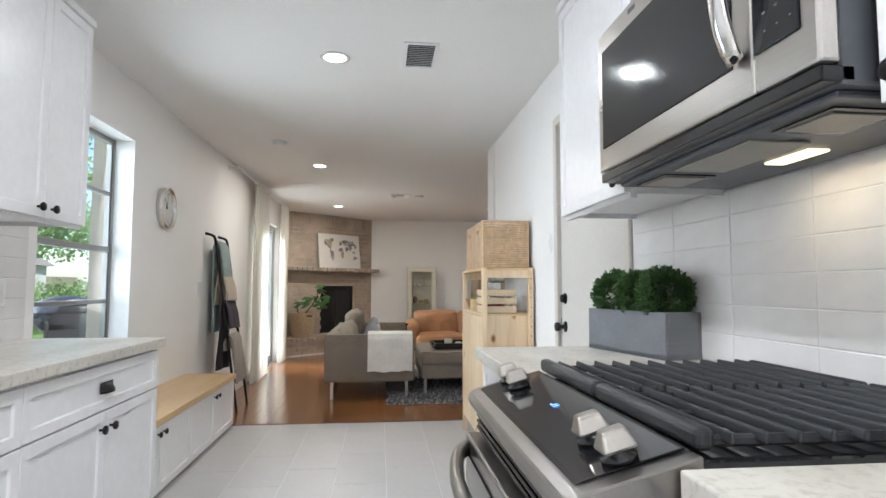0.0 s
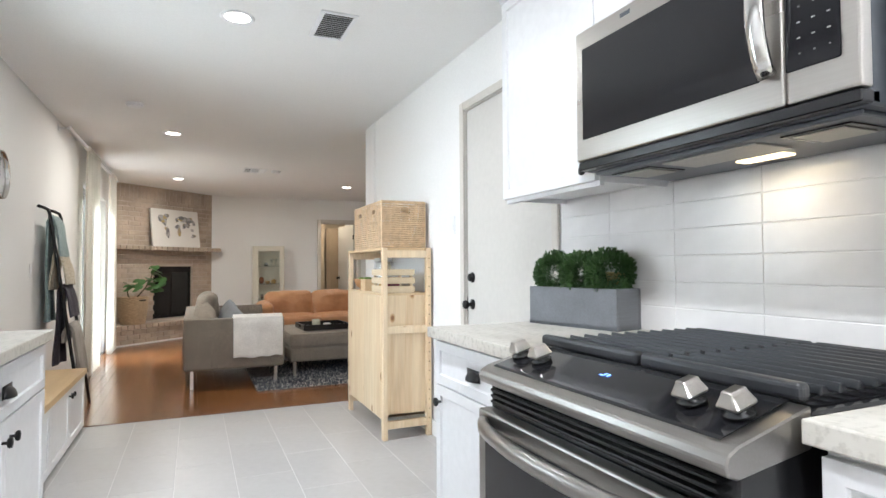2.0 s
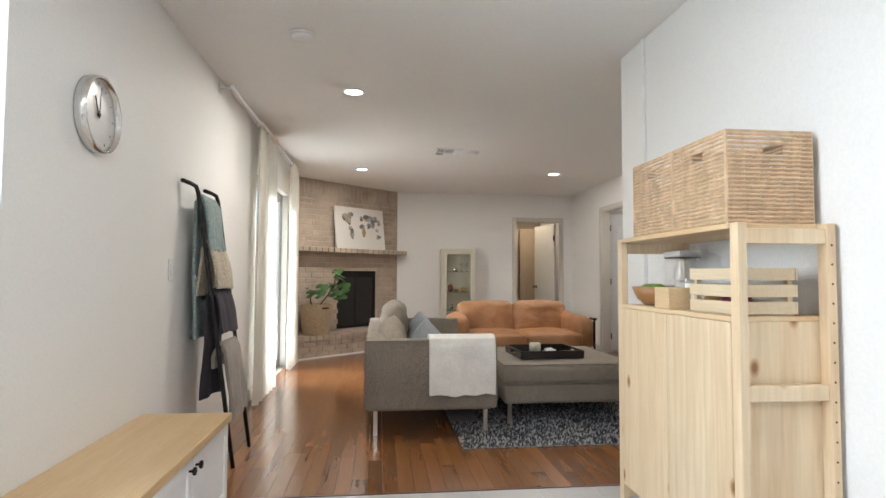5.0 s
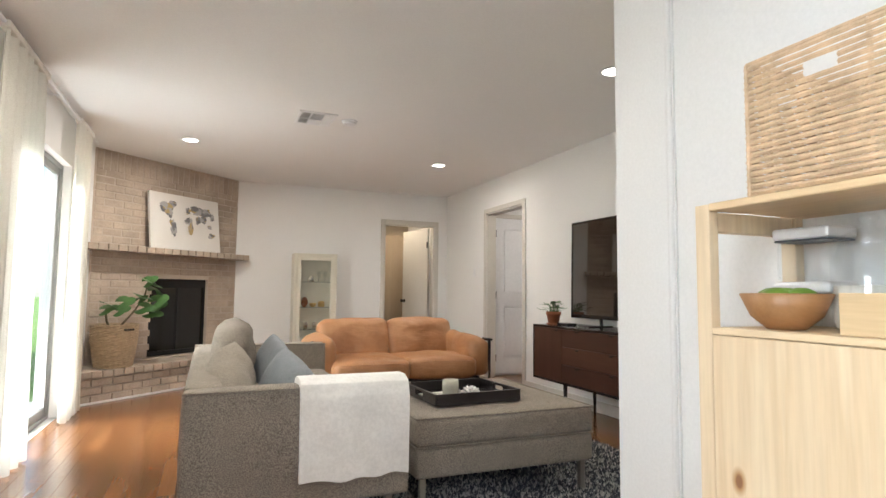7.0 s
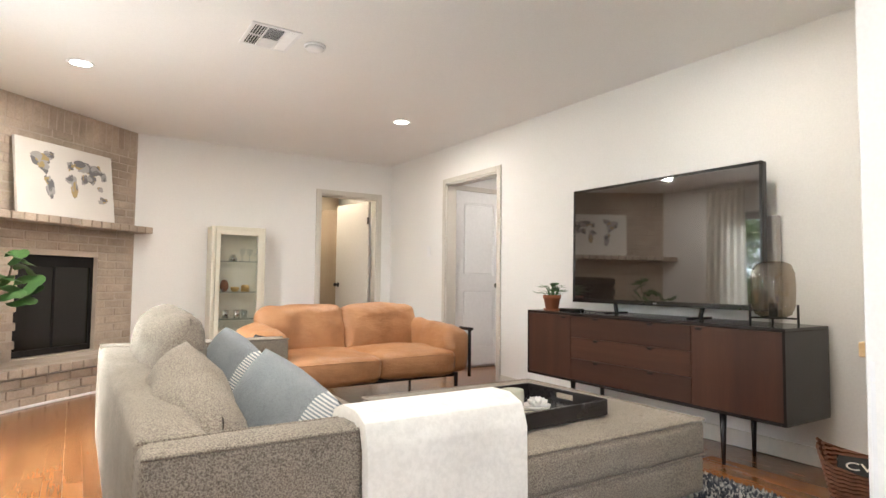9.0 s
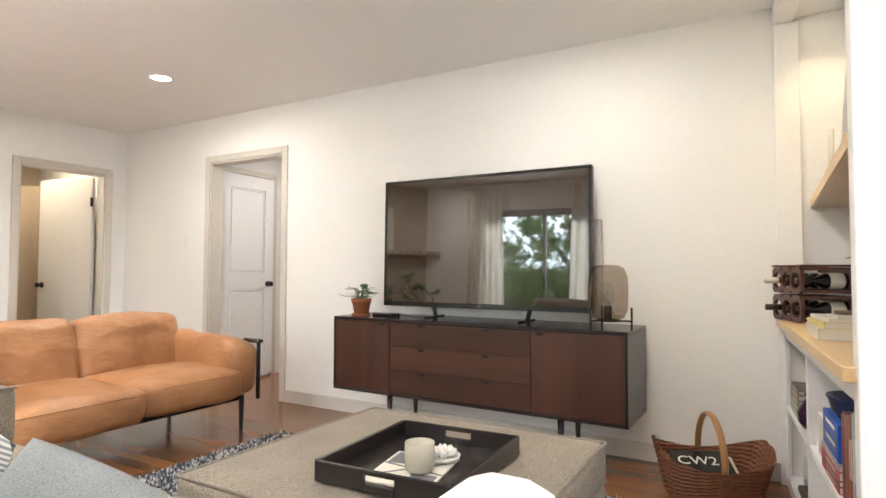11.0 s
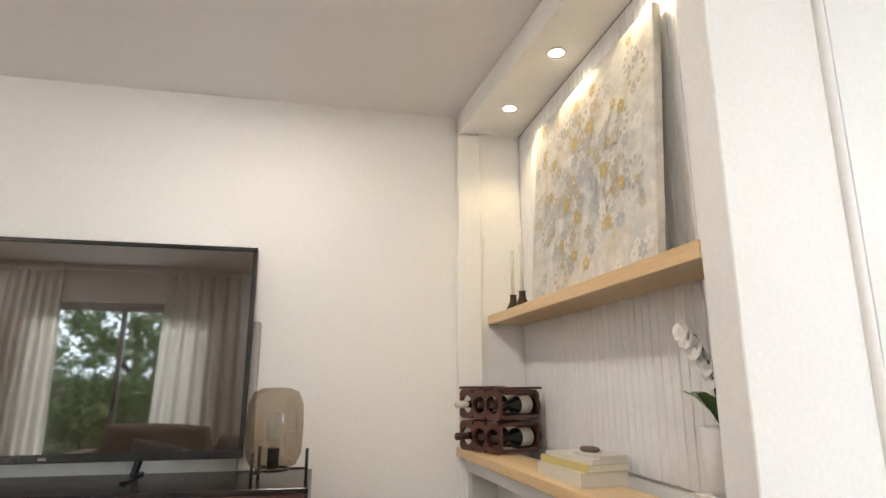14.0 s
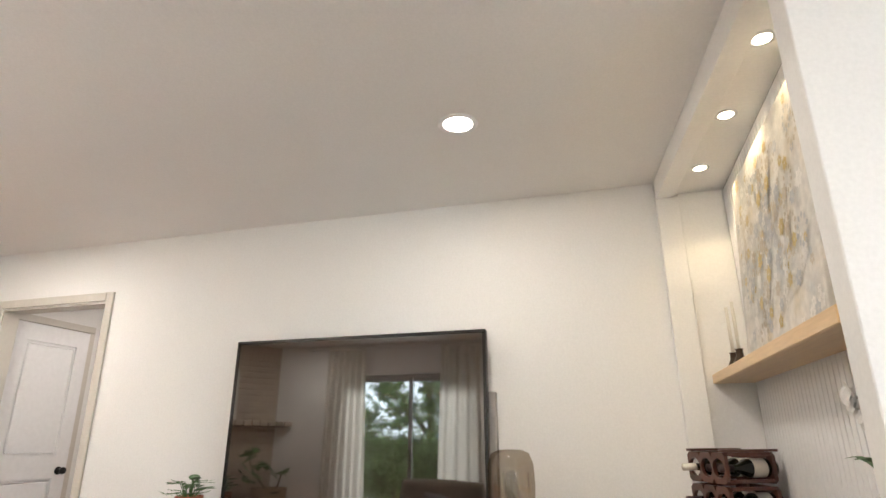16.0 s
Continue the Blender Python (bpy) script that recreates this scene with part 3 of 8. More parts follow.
def sheer(name):
    m, n, l, b = nodes_of(name)
    tr, df, mx = n.new("ShaderNodeBsdfTranslucent"), n.new("ShaderNodeBsdfDiffuse"), n.new("ShaderNodeMixShader")
    c = ramp(n, l, noise_tex(n, l, coords(n, l), 260, 2), [(0.35, (0.72, 0.69, 0.62)), (0.65, (0.86, 0.835, 0.77))])
    l.new(c, tr.inputs[0])
    l.new(c, df.inputs[0])
    mx.inputs[0].default_value = 0.4
    l.new(df.outputs[0], mx.inputs[1])
    l.new(tr.outputs[0], mx.inputs[2])
    l.new(mx.outputs[0], n["Material Output"].inputs[0])
    n.remove(b)
    return m


SHEER = sheer("curtain_sheer")
for y0, y1, sd in ((7.30, 8.20, 1.0), (9.12, 9.72, 2.7)):
    cu = thing("curtain", pose(0, 0, 0), "full-length off-white linen curtain beside the sliding door", "curtain", "patio curtains")
    cl_ = part("panel", curtain(y0, y1, 2.40, 6, sd), SHEER, cu, smooth=True)
    part("heading", box(-1.222, -1.168, y0 + 0.04, y1 - 0.04, 2.385, 2.425, 0.01, 2), CURTAIN, cu)
rd = thing("curtain_rod", pose(0, 0, 0), "thin white curtain rod with brackets", "curtain rod")
part("pole", rod((-1.195, 6.42, 2.412), (-1.195, 9.98, 2.412), 0.011), WHITE, rd, smooth=True)
for y in (6.44, 8.55, 9.95):
    part("bracket", joined(box(XL + 0.001, XL + 0.008, y - 0.02, y + 0.02, 2.38, 2.45, 0.002), rod((XL + 0.005, y, 2.412), (-1.20, y, 2.412), 0.006)), WHITE, rd)
part("finial", lathe([(0.0, 0), (0.016, 0.008), (0.016, 0.02), (0, 0.028)], 16), WHITE, rd).matrix_basis = pose(-1.195, 6.42, 2.412, 90, 0, 0)

# ceiling fixtures
# Includes a fixture for the added, unseen lamp at y -1.1.
for lx, ly in LAMPS:
    dl = thing("downlight", pose(lx, ly, CEIL), "round white recessed ceiling light, lit", "ceiling light", "recessed ceiling lights")
    part("ring", lathe([(0.065, -0.001), (0.085, -0.001), (0.088, -0.004), (0.082, -0.008), (0.065, -0.006)], 36, cap=False), WHITE, dl, smooth=True)
    part("lens", lathe([(0, -0.004), (0.064, -0.004), (0.065, -0.002)], 32), LAMPGLOW, dl, "glowing warm white lens")


def vent(x0, x1, y0, y1, along, n, label):
    root = thing("ceiling_vent", pose(x0, y0, CEIL), label, "vent")
    w, d = x1 - x0, y1 - y0
    part("frame", joined(box(0, w, 0, 0.025, -0.008, -0.0005, 0.002), box(0, w, d - 0.025, d, -0.008, -0.0005, 0.002), box(0, 0.025, 0.025, d - 0.025, -0.008, -0.0005, 0.002), box(w - 0.025, w, 0.025, d - 0.025, -0.008, -0.0005, 0.002)), WHITE, root)
    # Near-black sheet painted as the shade of the duct behind the slats.
    part("backing", box(0.02, w - 0.02, 0.02, d - 0.02, -0.003, -0.0005), paint("duct_shade", (0.05, 0.05, 0.05)), root)
    for i in range(n):
        if along == "x":
            y = 0.03 + (d - 0.06) * (i + 0.5) / n
            part("slat", turned(box(0.025, w - 0.025, -0.006, 0.006, -0.001, 0.001), pose(0, y, -0.007, 35, 0, 0)), WHITE, root)
        else:
            x = 0.03 + (w - 0.06) * (i + 0.5) / n
            part("slat", turned(box(-0.006, 0.006, 0.025, d - 0.025, -0.001, 0.001), pose(x, 0, -0.007, 0, -40 if i < n / 2 else 40, 0)), WHITE, root)
    return root


vent(0.425, 0.625, 3.33, 3.69, "x", 12, "white metal ceiling register in the kitchen")
reg = thing("ceiling_vent", pose(0.435, 8.40, CEIL), "white metal ceiling register with slats facing three ways", "vent")
part("frame", joined(box(0, 0.30, 0, 0.025, -0.009, -0.0005, 0.002), box(0, 0.30, 0.325, 0.35, -0.009, -0.0005, 0.002), box(0, 0.025, 0.025, 0.325, -0.009, -0.0005, 0.002), box(0.275, 0.30, 0.025, 0.325, -0.009, -0.0005, 0.002)), WHITE, reg)
# Same dark sheet again, its colour standing for duct shade.
part("backing", box(0.02, 0.28, 0.02, 0.33, -0.003, -0.0005), paint("duct_shade", (0.05, 0.05, 0.05)), reg)
for dx in (0.095, 0.200):
    part("divider", box(dx, dx + 0.010, 0.025, 0.325, -0.010, -0.003, 0.001), WHITE, reg)
part("divider", box(0.025, 0.095, 0.170, 0.180, -0.010, -0.003, 0.001), WHITE, reg)
for i in range(4):
    for y0_, y1_ in ((0.025, 0.170), (0.180, 0.325)):
        part("slat", turned(box(-0.005, 0.005, y0_, y1_, -0.0008, 0.0008), pose(0.035 + 0.0165 * i, 0, -0.007, 0, -38, 0)), WHITE, reg)
    part("slat", turned(box(-0.008, 0.008, 0.025, 0.325, -0.0008, 0.0008), pose(0.216 + 0.0165 * i, 0, -0.007, 0, 30, 0)), WHITE, reg)
for i in range(14):
    part("slat", turned(box(0.105, 0.200, -0.006, 0.006, -0.0008, 0.0008), pose(0, 0.036 + 0.0214 * i, -0.007, 45 if i < 8 else -35, 0, 0)), WHITE, reg)
for x, y in ((-0.615, 5.60), (0.862, 8.545)):
    sd_ = thing("smoke_detector", pose(x, y, CEIL), "round white smoke detector on the ceiling", "smoke detector")
    part("base", lathe([(0.068, -0.0005), (0.068, -0.012), (0.06, -0.014)], 32), WHITE, sd_, smooth=True)
    part("cover", lathe([(0.058, -0.012), (0.055, -0.028), (0.03, -0.034), (0, -0.034)], 32), WHITE, sd_, smooth=True)


def wall_switch(m, label):
    root = thing("light_switch", m, label, "switch")
    part("plate", box(0, 0.005, -0.036, 0.036, -0.058, 0.058, 0.002), WHITE, root)
    part("rocker", box(0.005, 0.009, -0.016, 0.016, -0.032, 0.032, 0.002), WHITE, root)
    return root


wall_switch(pose(XR, 3.739, 1.416, 0, 0, 180), "white wall switch beside the kitchen door")
wall_switch(pose(XL, 5.585, 1.13), "white wall switch on the window wall")
wall_switch(pose(XTV, 10.75, 1.33, 0, 0, 180), "white wall switch beside the passage")

# doors seen through the openings
def panelled(name, m, w, h, label, knob_y, hinge_y):
    root = thing(name, m, label, "door", kind="structure")
    part("leaf", joined(box(0, 0.030, 0, w, 0, h), box(0.030, 0.044, 0, 0.11, 0, h), box(0.030, 0.044, w - 0.11, w, 0, h), box(0.030, 0.044, 0.11, w - 0.11, 0, 0.20), box(0.030, 0.044, 0.11, w - 0.11, 0.86, 1.02), box(0.030, 0.044, 0.11, w - 0.11, h - 0.13, h)), WHITE, root)
    for z0_, z1_ in ((0.20, 0.86), (1.02, h - 0.13)):
        part("panel", box(0.030, 0.041, 0.128, w - 0.128, z0_ + 0.02, z1_ - 0.02, 0.010), WHITE, root)
    part("door_knob", turned(lathe([(0.03, 0), (0.03, 0.006), (0.012, 0.010), (0.011, 0.03), (0.022, 0.036), (0.027, 0.05), (0.022, 0.062), (0, 0.066)], 20), pose(0.044, knob_y, 0.91, 0, 90, 0)), BLACK, root, "dark metal knob", True)
    for z_ in (0.2, 1.0, h - 0.2):
        part("hinge", box(0.02, 0.050, hinge_y - 0.008, hinge_y + 0.008, z_ - 0.045, z_ + 0.045, 0.002), BLACK, root)
    return root


panelled("door_3", pose(3.225, 10.47, 0.03, 0, 0, -90), 0.66, 1.99, "white two-panel door, closed", 0.59, 0.004)
structure("trim", joined(box(3.215, 3.955, 10.45, 10.474, 2.03, 2.085, 0.003), box(3.89, 3.955, 10.45, 10.474, 0, 2.03, 0.003)), TRIM, "taupe door casing in the passage")
hd = thing("door_4", pose(2.855, 11.86, 0.01, 0, 0, 12), "white flush hall door standing open", "door", kind="structure")
part("leaf", box(-0.035, 0, 0.0, 0.72, 0, 2.0, 0.002), DOORPAINT, hd)
part("door_knob", turned(lathe([(0.03, 0), (0.03, 0.006), (0.012, 0.010), (0.011, 0.03), (0.022, 0.036), (0.027, 0.05), (0.022, 0.062), (0, 0.066)], 20), pose(-0.035, 0.66, 0.91, 0, -90, 0)), BLACK, hd, "dark metal knob", True)
for z_ in (0.2, 1.75):
    part("hinge", box(-0.05, -0.03, -0.008, 0.012, z_ - 0.045, z_ + 0.045, 0.002), BLACK, hd)
structure("wall_closet", joined(box(2.02, 2.38, 13.0, 13.1, 0, CEIL), box(2.38, 2.46, 12.98, 13.12, 0, 2.1), box(2.46, 3.0, 13.3, 13.4, 0, CEIL)), surface("hall_wall", (0.62, 0.52, 0.40), 0.7, vary=0.03), "warm beige hallway wall")
hall_op = thing("hall_opening", pose(2.30, 12.97, 0.0, 0, 0, 0), "brown board in place of a shaded hall opening, with mirror panel", "door", kind="structure")
# Brown board whose colour stands for the shade inside an opening.
part("leaf", box(0.20, 0.66, 0.0, 0.04, 0.01, 2.0, 0.002), wood("hall_shade_brown", [(0.3, (0.34, 0.26, 0.18)), (0.7, (0.44, 0.35, 0.25))], "z", 0.45), hall_op)
part("hinge", box(0.64, 0.67, -0.01, 0.0, 1.70, 1.80, 0.002), BLACK, hall_op)
part("mirror", box(-0.22, 0.06, 0.0, 0.006, 0.08, 1.95), surface("mirror_glass", (0.62, 0.66, 0.60), 0.08, 1.0, vary=0.02, relief=0), hall_op, "pale mirrored closet panel")
spot_lamp("hall_light", 2.45, 12.35, CEIL - 0.03, 18, (1.0, 0.82, 0.58), 160, 0.08)
# Unseen lamp with no fixture, added to brighten the passage.
spot_lamp("passage_fill", 3.75, 9.7, CEIL - 0.03, 8, (1.0, 0.88, 0.76), 160, 0.08)

# ---- kitchen ----
def knob(parent, x, y, z, out=1, name="knob"):
    """A black knob whose stem points along x."""
    return part(name, joined(rod((x, y, z), (x + out * 0.018, y, z), 0.005, n=10), turned(lathe([(0, 0), (0.013, 0.001), (0.0165, 0.006), (0.015, 0.012), (0, 0.015)], 16), Matrix.Translation((x + out * 0.014, y, z)) @ pose(0, 0, 0, 0, 90 * out, 0))), BLACK, parent, "black metal knob", True)


def cup_pull(parent, x, y, z, out=1):
    """A half-dome bin pull, 9 cm wide."""
    bm = bmesh.new()
    bmesh.ops.create_uvsphere(bm, u_segments=20, v_segments=12, radius=1)
    bmesh.ops.delete(bm, geom=[v for v in bm.verts if v.co.z < -0.05 or v.co.x < -0.05], context="VERTS")
    bm.transform(Matrix.Translation((x, y, z - 0.012)) @ Matrix.Diagonal((out * 0.026, 0.045, 0.034, 1)))
    plate = box(x, x + out * 0.003, y - 0.048, y + 0.048, z - 0.014, z + 0.026, 0.001)
    ob = part("cup_pull", joined(bm, plate), BLACK, parent, "black metal cup pull", True)
    s = ob.modifiers.new("thick", "SOLIDIFY")
    s.thickness = 0.003
    return ob


def shaker(parent, x, y0, y1, z0, z1, out, name="door", rail=0.055):
    """A shaker front whose back lies at x."""
    m = Matrix.Translation((x, y0, z0)) if out > 0 else Matrix.Translation((x, y1, z0)) @ pose(0, 0, 0, 0, 0, 180)
    return part(name, turned(panel_door(y1 - y0, z1 - z0, 0.02, rail), m), WHITE, parent)


def base_unit(x, depth, y0, y1, out, drawer=True, two=True, label="white shaker base cabinet with a drawer and doors"):
    """A floor cabinet whose front lies at x; out: the way it faces."""
    root = thing("base_cabinet", pose(x, y0, 0), label, "cabinet", "kitchen base cabinets")
    w = y1 - y0
    part("body", joined(box(0, -out * depth, 0.001, w - 0.001, 0.10, 0.874), box(-out * 0.06, -out * depth, 0.001, w - 0.001, 0, 0.10)), WHITE, root)
    g = 0.003
    top = 0.862
    if drawer:
        d = shaker(root, 0, g, w - g, 0.70, top, out, "drawer_front", 0.05)
        cup_pull(d, out * 0.02, w / 2, 0.775, out)
        top = 0.694
    if two:
        for a, b, k in ((g, w / 2 - g / 2, w / 2 - 0.04), (w / 2 + g / 2, w - g, w / 2 + 0.04)):
            d = shaker(root, 0, a, b, 0.115, top, out)
            knob(d, out * 0.02, k, top - 0.06, out)
    else:
        d = shaker(root, 0, g, w - g, 0.115, top, out)
        knob(d, out * 0.02, w - 0.05, top - 0.06, out)
    return root


def wall_unit(x, depth, y0, y1, z0, z1, out, knobs, label="white shaker wall cabinet"):
    """A wall cabinet; knobs: for each door its ends and the knob's place along y."""
    root = thing("wall_cabinet", pose(x, y0, z0), label, "cabinet", "kitchen wall cabinets")
    w, h = y1 - y0, z1 - z0
    part("body", joined(box(-0.001 * out, -out * depth, 0, w, 0.018, h), box(0, -out * 0.018, 0, w, -0.012, 0.018), box(-out * 0.018, -out * depth, 0, 0.016, 0, 0.018), box(-out * 0.018, -out * depth, w - 0.016, w, 0, 0.018)), WHITE, root)
    part("cornice", box(out * 0.03, -out * depth, -0.004, w + 0.004, h, h + 0.03, 0.004), WHITE, root)
    for a, b, k in knobs:
        d = shaker(root, 0, a + 0.002, b - 0.002, 0.004, h - 0.004, out)
        if k is not None:
            knob(d, out * 0.02, k, 0.04, out)
    return root


# west side
for y0, y1 in ((2.06, 3.045), (1.14, 2.06), (0.22, 1.14), (-0.70, 0.22)):
    base_unit(-0.705, abs(XL + 0.705) - 0.001, y0, y1, 1)
tagged(part("worktop", box(XL + 0.001, -0.665, -0.85, 3.075, 0.876, 0.916, 0.004, 2), STONE), "mottled grey-beige stone worktop on white cabinets", "worktop")
for y0 in (2.275, 1.673, 1.071, 0.469):
    wall_unit(-0.96, abs(XL + 0.96) - 0.001, y0, y0 + 0.602, 1.40, 2.27, 1, [(0, 0.301, 0.256), (0.301, 0.602, 0.343)])

# east side
base_unit(0.725, XR - 0.725 - 0.001, 1.835, 2.50, -1, two=False, label="white shaker base cabinet beside the range")
base_unit(0.725, XR - 0.725 - 0.001, 0.24, 1.0, -1, label="white shaker base cabinet beside the range")
base_unit(0.725, XR - 0.725 - 0.001, -0.52, 0.24, -1, label="white shaker base cabinet beside the range")
tagged(part("worktop", box(0.675, XR - 0.001, 1.815, 2.515, 0.876, 0.916, 0.004, 2), STONE), "mottled grey-beige stone worktop between range and door", "worktop")
tagged(part("worktop", box(0.69, XR - 0.001, -0.55, 1.018, 0.876, 0.916, 0.004, 2), STONE), "mottled grey-beige stone worktop with a rough edge", "worktop")
wall_unit(1.05, XR - 1.05 - 0.001, 1.925, 2.531, 1.427, 2.27, -1, [(0, 0.606, 0.04)], "white shaker wall cabinet beside the microwave")
wall_unit(1.05, XR - 1.05 - 0.001, 1.058, 1.922, 1.925, 2.27, -1, [(0, 0.432, None), (0.432, 0.864, None)], "low white shaker cabinet above the microwave")
wall_unit(1.05, XR - 1.05 - 0.001, 0.30, 1.052, 1.41, 2.27, -1, [(0, 0.376, 0.34), (0.376, 0.752, 0.712)], "white shaker wall cabinet beside the microwave")
light_mount = thing("cabinet_light", pose(1.28, 0.93, 1.36), "small white fixture under the wall cabinet", "light")
part("bracket", box(-0.05, 0.05, -0.06, 0.06, 0.02, 0.038, 0.004), WHITE, light_mount)
part("puck", lathe([(0, 0), (0.025, 0), (0.03, 0.006), (0.03, 0.021)], 20), WHITE, light_mount, smooth=True)

# gas range
stove = thing("gas_range", pose(0.545, 1.03, 0), "stainless steel gas range with black iron grates", "range")
SW = 0.775
part("body", box(0.03, 0.80, 0.004, SW - 0.004, 0.08, 0.872, 0.004), BLACKPL, stove, "black enamel case")
RANGE_STEEL = surface("dark_brushed_steel", (0.36, 0.345, 0.325), 0.3, 1.0, vary=0.05, fine=180, relief=0.06, stretch=(1, 0.03, 1))
part("cooktop", box(0.17, 0.80, -0.002, SW + 0.002, 0.873, 0.920, 0.008, 2), PORC, stove, "black enamel cooktop")
for y in (0.06, SW - 0.06):
    for x in (0.10, 0.72):
        part("foot", rod((x, y, 0), (x, y, 0.085), 0.02), BLACKPL, stove)
# sloped control panel with a rounded steel nose
prof = [(0.185, 0.928), (0.185, 0.86), (0.02, 0.835), (0.0, 0.842), (-0.006, 0.858), (0.0, 0.874), (0.02, 0.885)]


def extrude_y(prof, y0, y1, bev=0.0):
    bm = bmesh.new()
    a = [bm.verts.new((x, y0, z)) for x, z in prof]
    b = [bm.verts.new((x, y1, z)) for x, z in prof]
    for i in range(len(prof)):
        j = (i + 1) % len(prof)
        bm.faces.new((a[i], a[j], b[j], b[i]))
    bm.faces.new(a[::-1])
    bm.faces.new(b)
    if bev:
        bmesh.ops.bevel(bm, geom=bm.edges[:], offset=bev, segments=1, affect="EDGES")
    return bm


panel = part("control_panel", extrude_y(prof, -0.004, SW + 0.004, 0.003), RANGE_STEEL, stove, "brushed steel control panel")
part("panel_glass", extrude_y([(0.022, 0.8862), (0.03, 0.8905), (0.176, 0.9315), (0.176, 0.928)], 0.03, SW - 0.03), PORC, panel, "glossy black glass")
digits = [box(0, 0.012, 0, 0.003, 0, 0.001), box(0, 0.012, 0.012, 0.015, 0, 0.001), box(0, 0.003, 0.018, 0.026, 0, 0.001)]
part("display", turned(joined(*digits), pose(0.105, SW * 0.5, 0.9126, 0, -15.7, 0)), SCREENBLUE, panel, "small lit blue clock digits")
for y in (0.055, 0.150, SW - 0.150, SW - 0.055):
    k = part("knob", turned(joined(lathe([(0.026, 0), (0.026, 0.006), (0.019, 0.008), (0.019, 0.018)], 24)), pose(0.095, y, 0.911, 0, -15.7, 0)), BLACKPL, panel, "black knob base", True)
    grip = box(-0.026, 0.026, -0.022, 0.022, 0.014, 0.044, 0.006, 2)
    for v in grip.verts:
        if v.co.z > 0.03:
            v.co.x *= 0.75
            v.co.y *= 0.55
    part("grip", turned(grip, pose(0.095, y, 0.911, 0, -15.7, 0)), STEEL, k, "faceted steel grip")
part("vent_strip", joined(*[box(0.012, 0.03, 0.03, SW - 0.03, z, z + 0.008, 0.002) for z in (0.79, 0.805, 0.82)]), BLACKPL, stove)
oven = part("oven_door", box(-0.012, 0.03, 0.006, SW - 0.006, 0.22, 0.775, 0.006, 2), RANGE_STEEL, stove, "brushed steel oven door")
part("window", box(-0.016, -0.0125, 0.05, SW - 0.05, 0.27, 0.735, 0.0015), PORC, oven, "dark oven glass")
hp = []
for i in range(17):
    u = i / 16
    hp.append((-0.02 - 0.055 * math.sin(math.pi * u) ** 0.6, 0.05 + u * (SW - 0.10), 0.745))
part("handle", turned(tube(hp, 0.016, 12), Matrix.Translation((0, 0, 0.745)) @ Matrix.Diagonal((1, 1, 1.25, 1)) @ Matrix.Translation((0, 0, -0.745))), RANGE_STEEL, oven, "curved steel bar handle", True)
part("drawer", box(-0.008, 0.03, 0.006, SW - 0.006, 0.09, 0.21, 0.005, 2), STEEL, stove)
for y0, y1 in ((0.012, 0.378), (0.388, SW - 0.012)):
    gr = part("grate", joined(box(0.184, 0.212, y0, y1, 0.928, 0.960, 0.010, 3), box(0.768, 0.786, y0, y1, 0.924, 0.950, 0.005), *[box(0.20, 0.78, y, y + 0.014, 0.928, 0.944, 0.004) for y in (y0 + 0.02, (y0 + y1) / 2 - 0.007, y1 - 0.034)]), IRON, stove, "black cast-iron grate")
    for i in range(11):
        x = 0.236 + 0.0495 * i
        b_ = box(x - 0.005, x + 0.005, y0, y1, 0.947, 0.965, 0.004, 2)
        for v in b_.verts:
            if v.co.z > 0.955:
                v.co.x = x + (v.co.x - x) * 0.7
            e = min(v.co.y - y0, y1 - v.co.y)
            if e < 0.012:
                v.co.z -= 0.012
        part("bar", b_, IRON, gr)
    for x in (0.34, 0.62):
        c_ = ((y0 + y1) / 2)
        bn = part("burner", lathe([(0.045, 0.918), (0.045, 0.926), (0.03, 0.929), (0.03, 0.934), (0, 0.935)], 24, (x, c_, 0)), IRON, stove, "black burner cap", True)
        part("ring", lathe([(0.055, 0.9195), (0.055, 0.923), (0.046, 0.924)], 24, (x, c_, 0)), CHROME, bn, smooth=True)

# microwave over the range
mwo = thing("microwave", pose(0.95, 1.064, 1.45), "stainless steel microwave hung over the range", "microwave")
MW, MH = 0.85, 0.442
part("body", box(0.035, XR - 0.95 - 0.001, 0.004, MW - 0.004, 0.0, MH, 0.004), GREYPL, mwo, "dark grey sheet-metal case")
dr = part("door", box(0.0, 0.035, 0.150, MW, 0.03, MH, 0.006, 2), STEEL, mwo, "brushed steel door")
part("window", box(-0.003, 0.002, 0.205, MW - 0.035, 0.095, MH - 0.06, 0.002), PORC, dr, "dark glass window")
hb = [(-0.012 - 0.045 * math.sin(math.pi * i / 14) ** 0.7, 0.182, 0.10 + i / 14 * (MH - 0.15)) for i in range(15)]
part("handle", turned(tube(hb, 0.015, 12), Matrix.Translation((0, 0.182, 0)) @ Matrix.Diagonal((0.8, 1.5, 1, 1)) @ Matrix.Translation((0, -0.182, 0))), CHROME, dr, "curved polished steel handle", True)
ctl = part("control_frame", box(0.0, 0.035, 0.0, 0.147, 0.03, MH, 0.006, 2), STEEL, mwo, "brushed steel control side")
kp = part("keypad", box(-0.003, 0.002, 0.035, 0.145, 0.095, MH - 0.02, 0.004, 2), PORC, ctl, "glossy black keypad")
marks = []
for r in range(8):
    for c_ in range(3):
        y = 0.052 + c_ * 0.03
        z = 0.125 + r * 0.032
        marks.append(box(-0.0035, -0.003, y, y + (0.007 if r % 3 else 0.004), z, z + 0.003))
part("key_print", joined(*marks), KEYPRINT, kp, "pale key markings")["kind"] = "stuff"
part("logo_bar", box(-0.001, 0.0, 0.60, 0.64, MH - 0.030, MH - 0.018), GREYPL, dr)
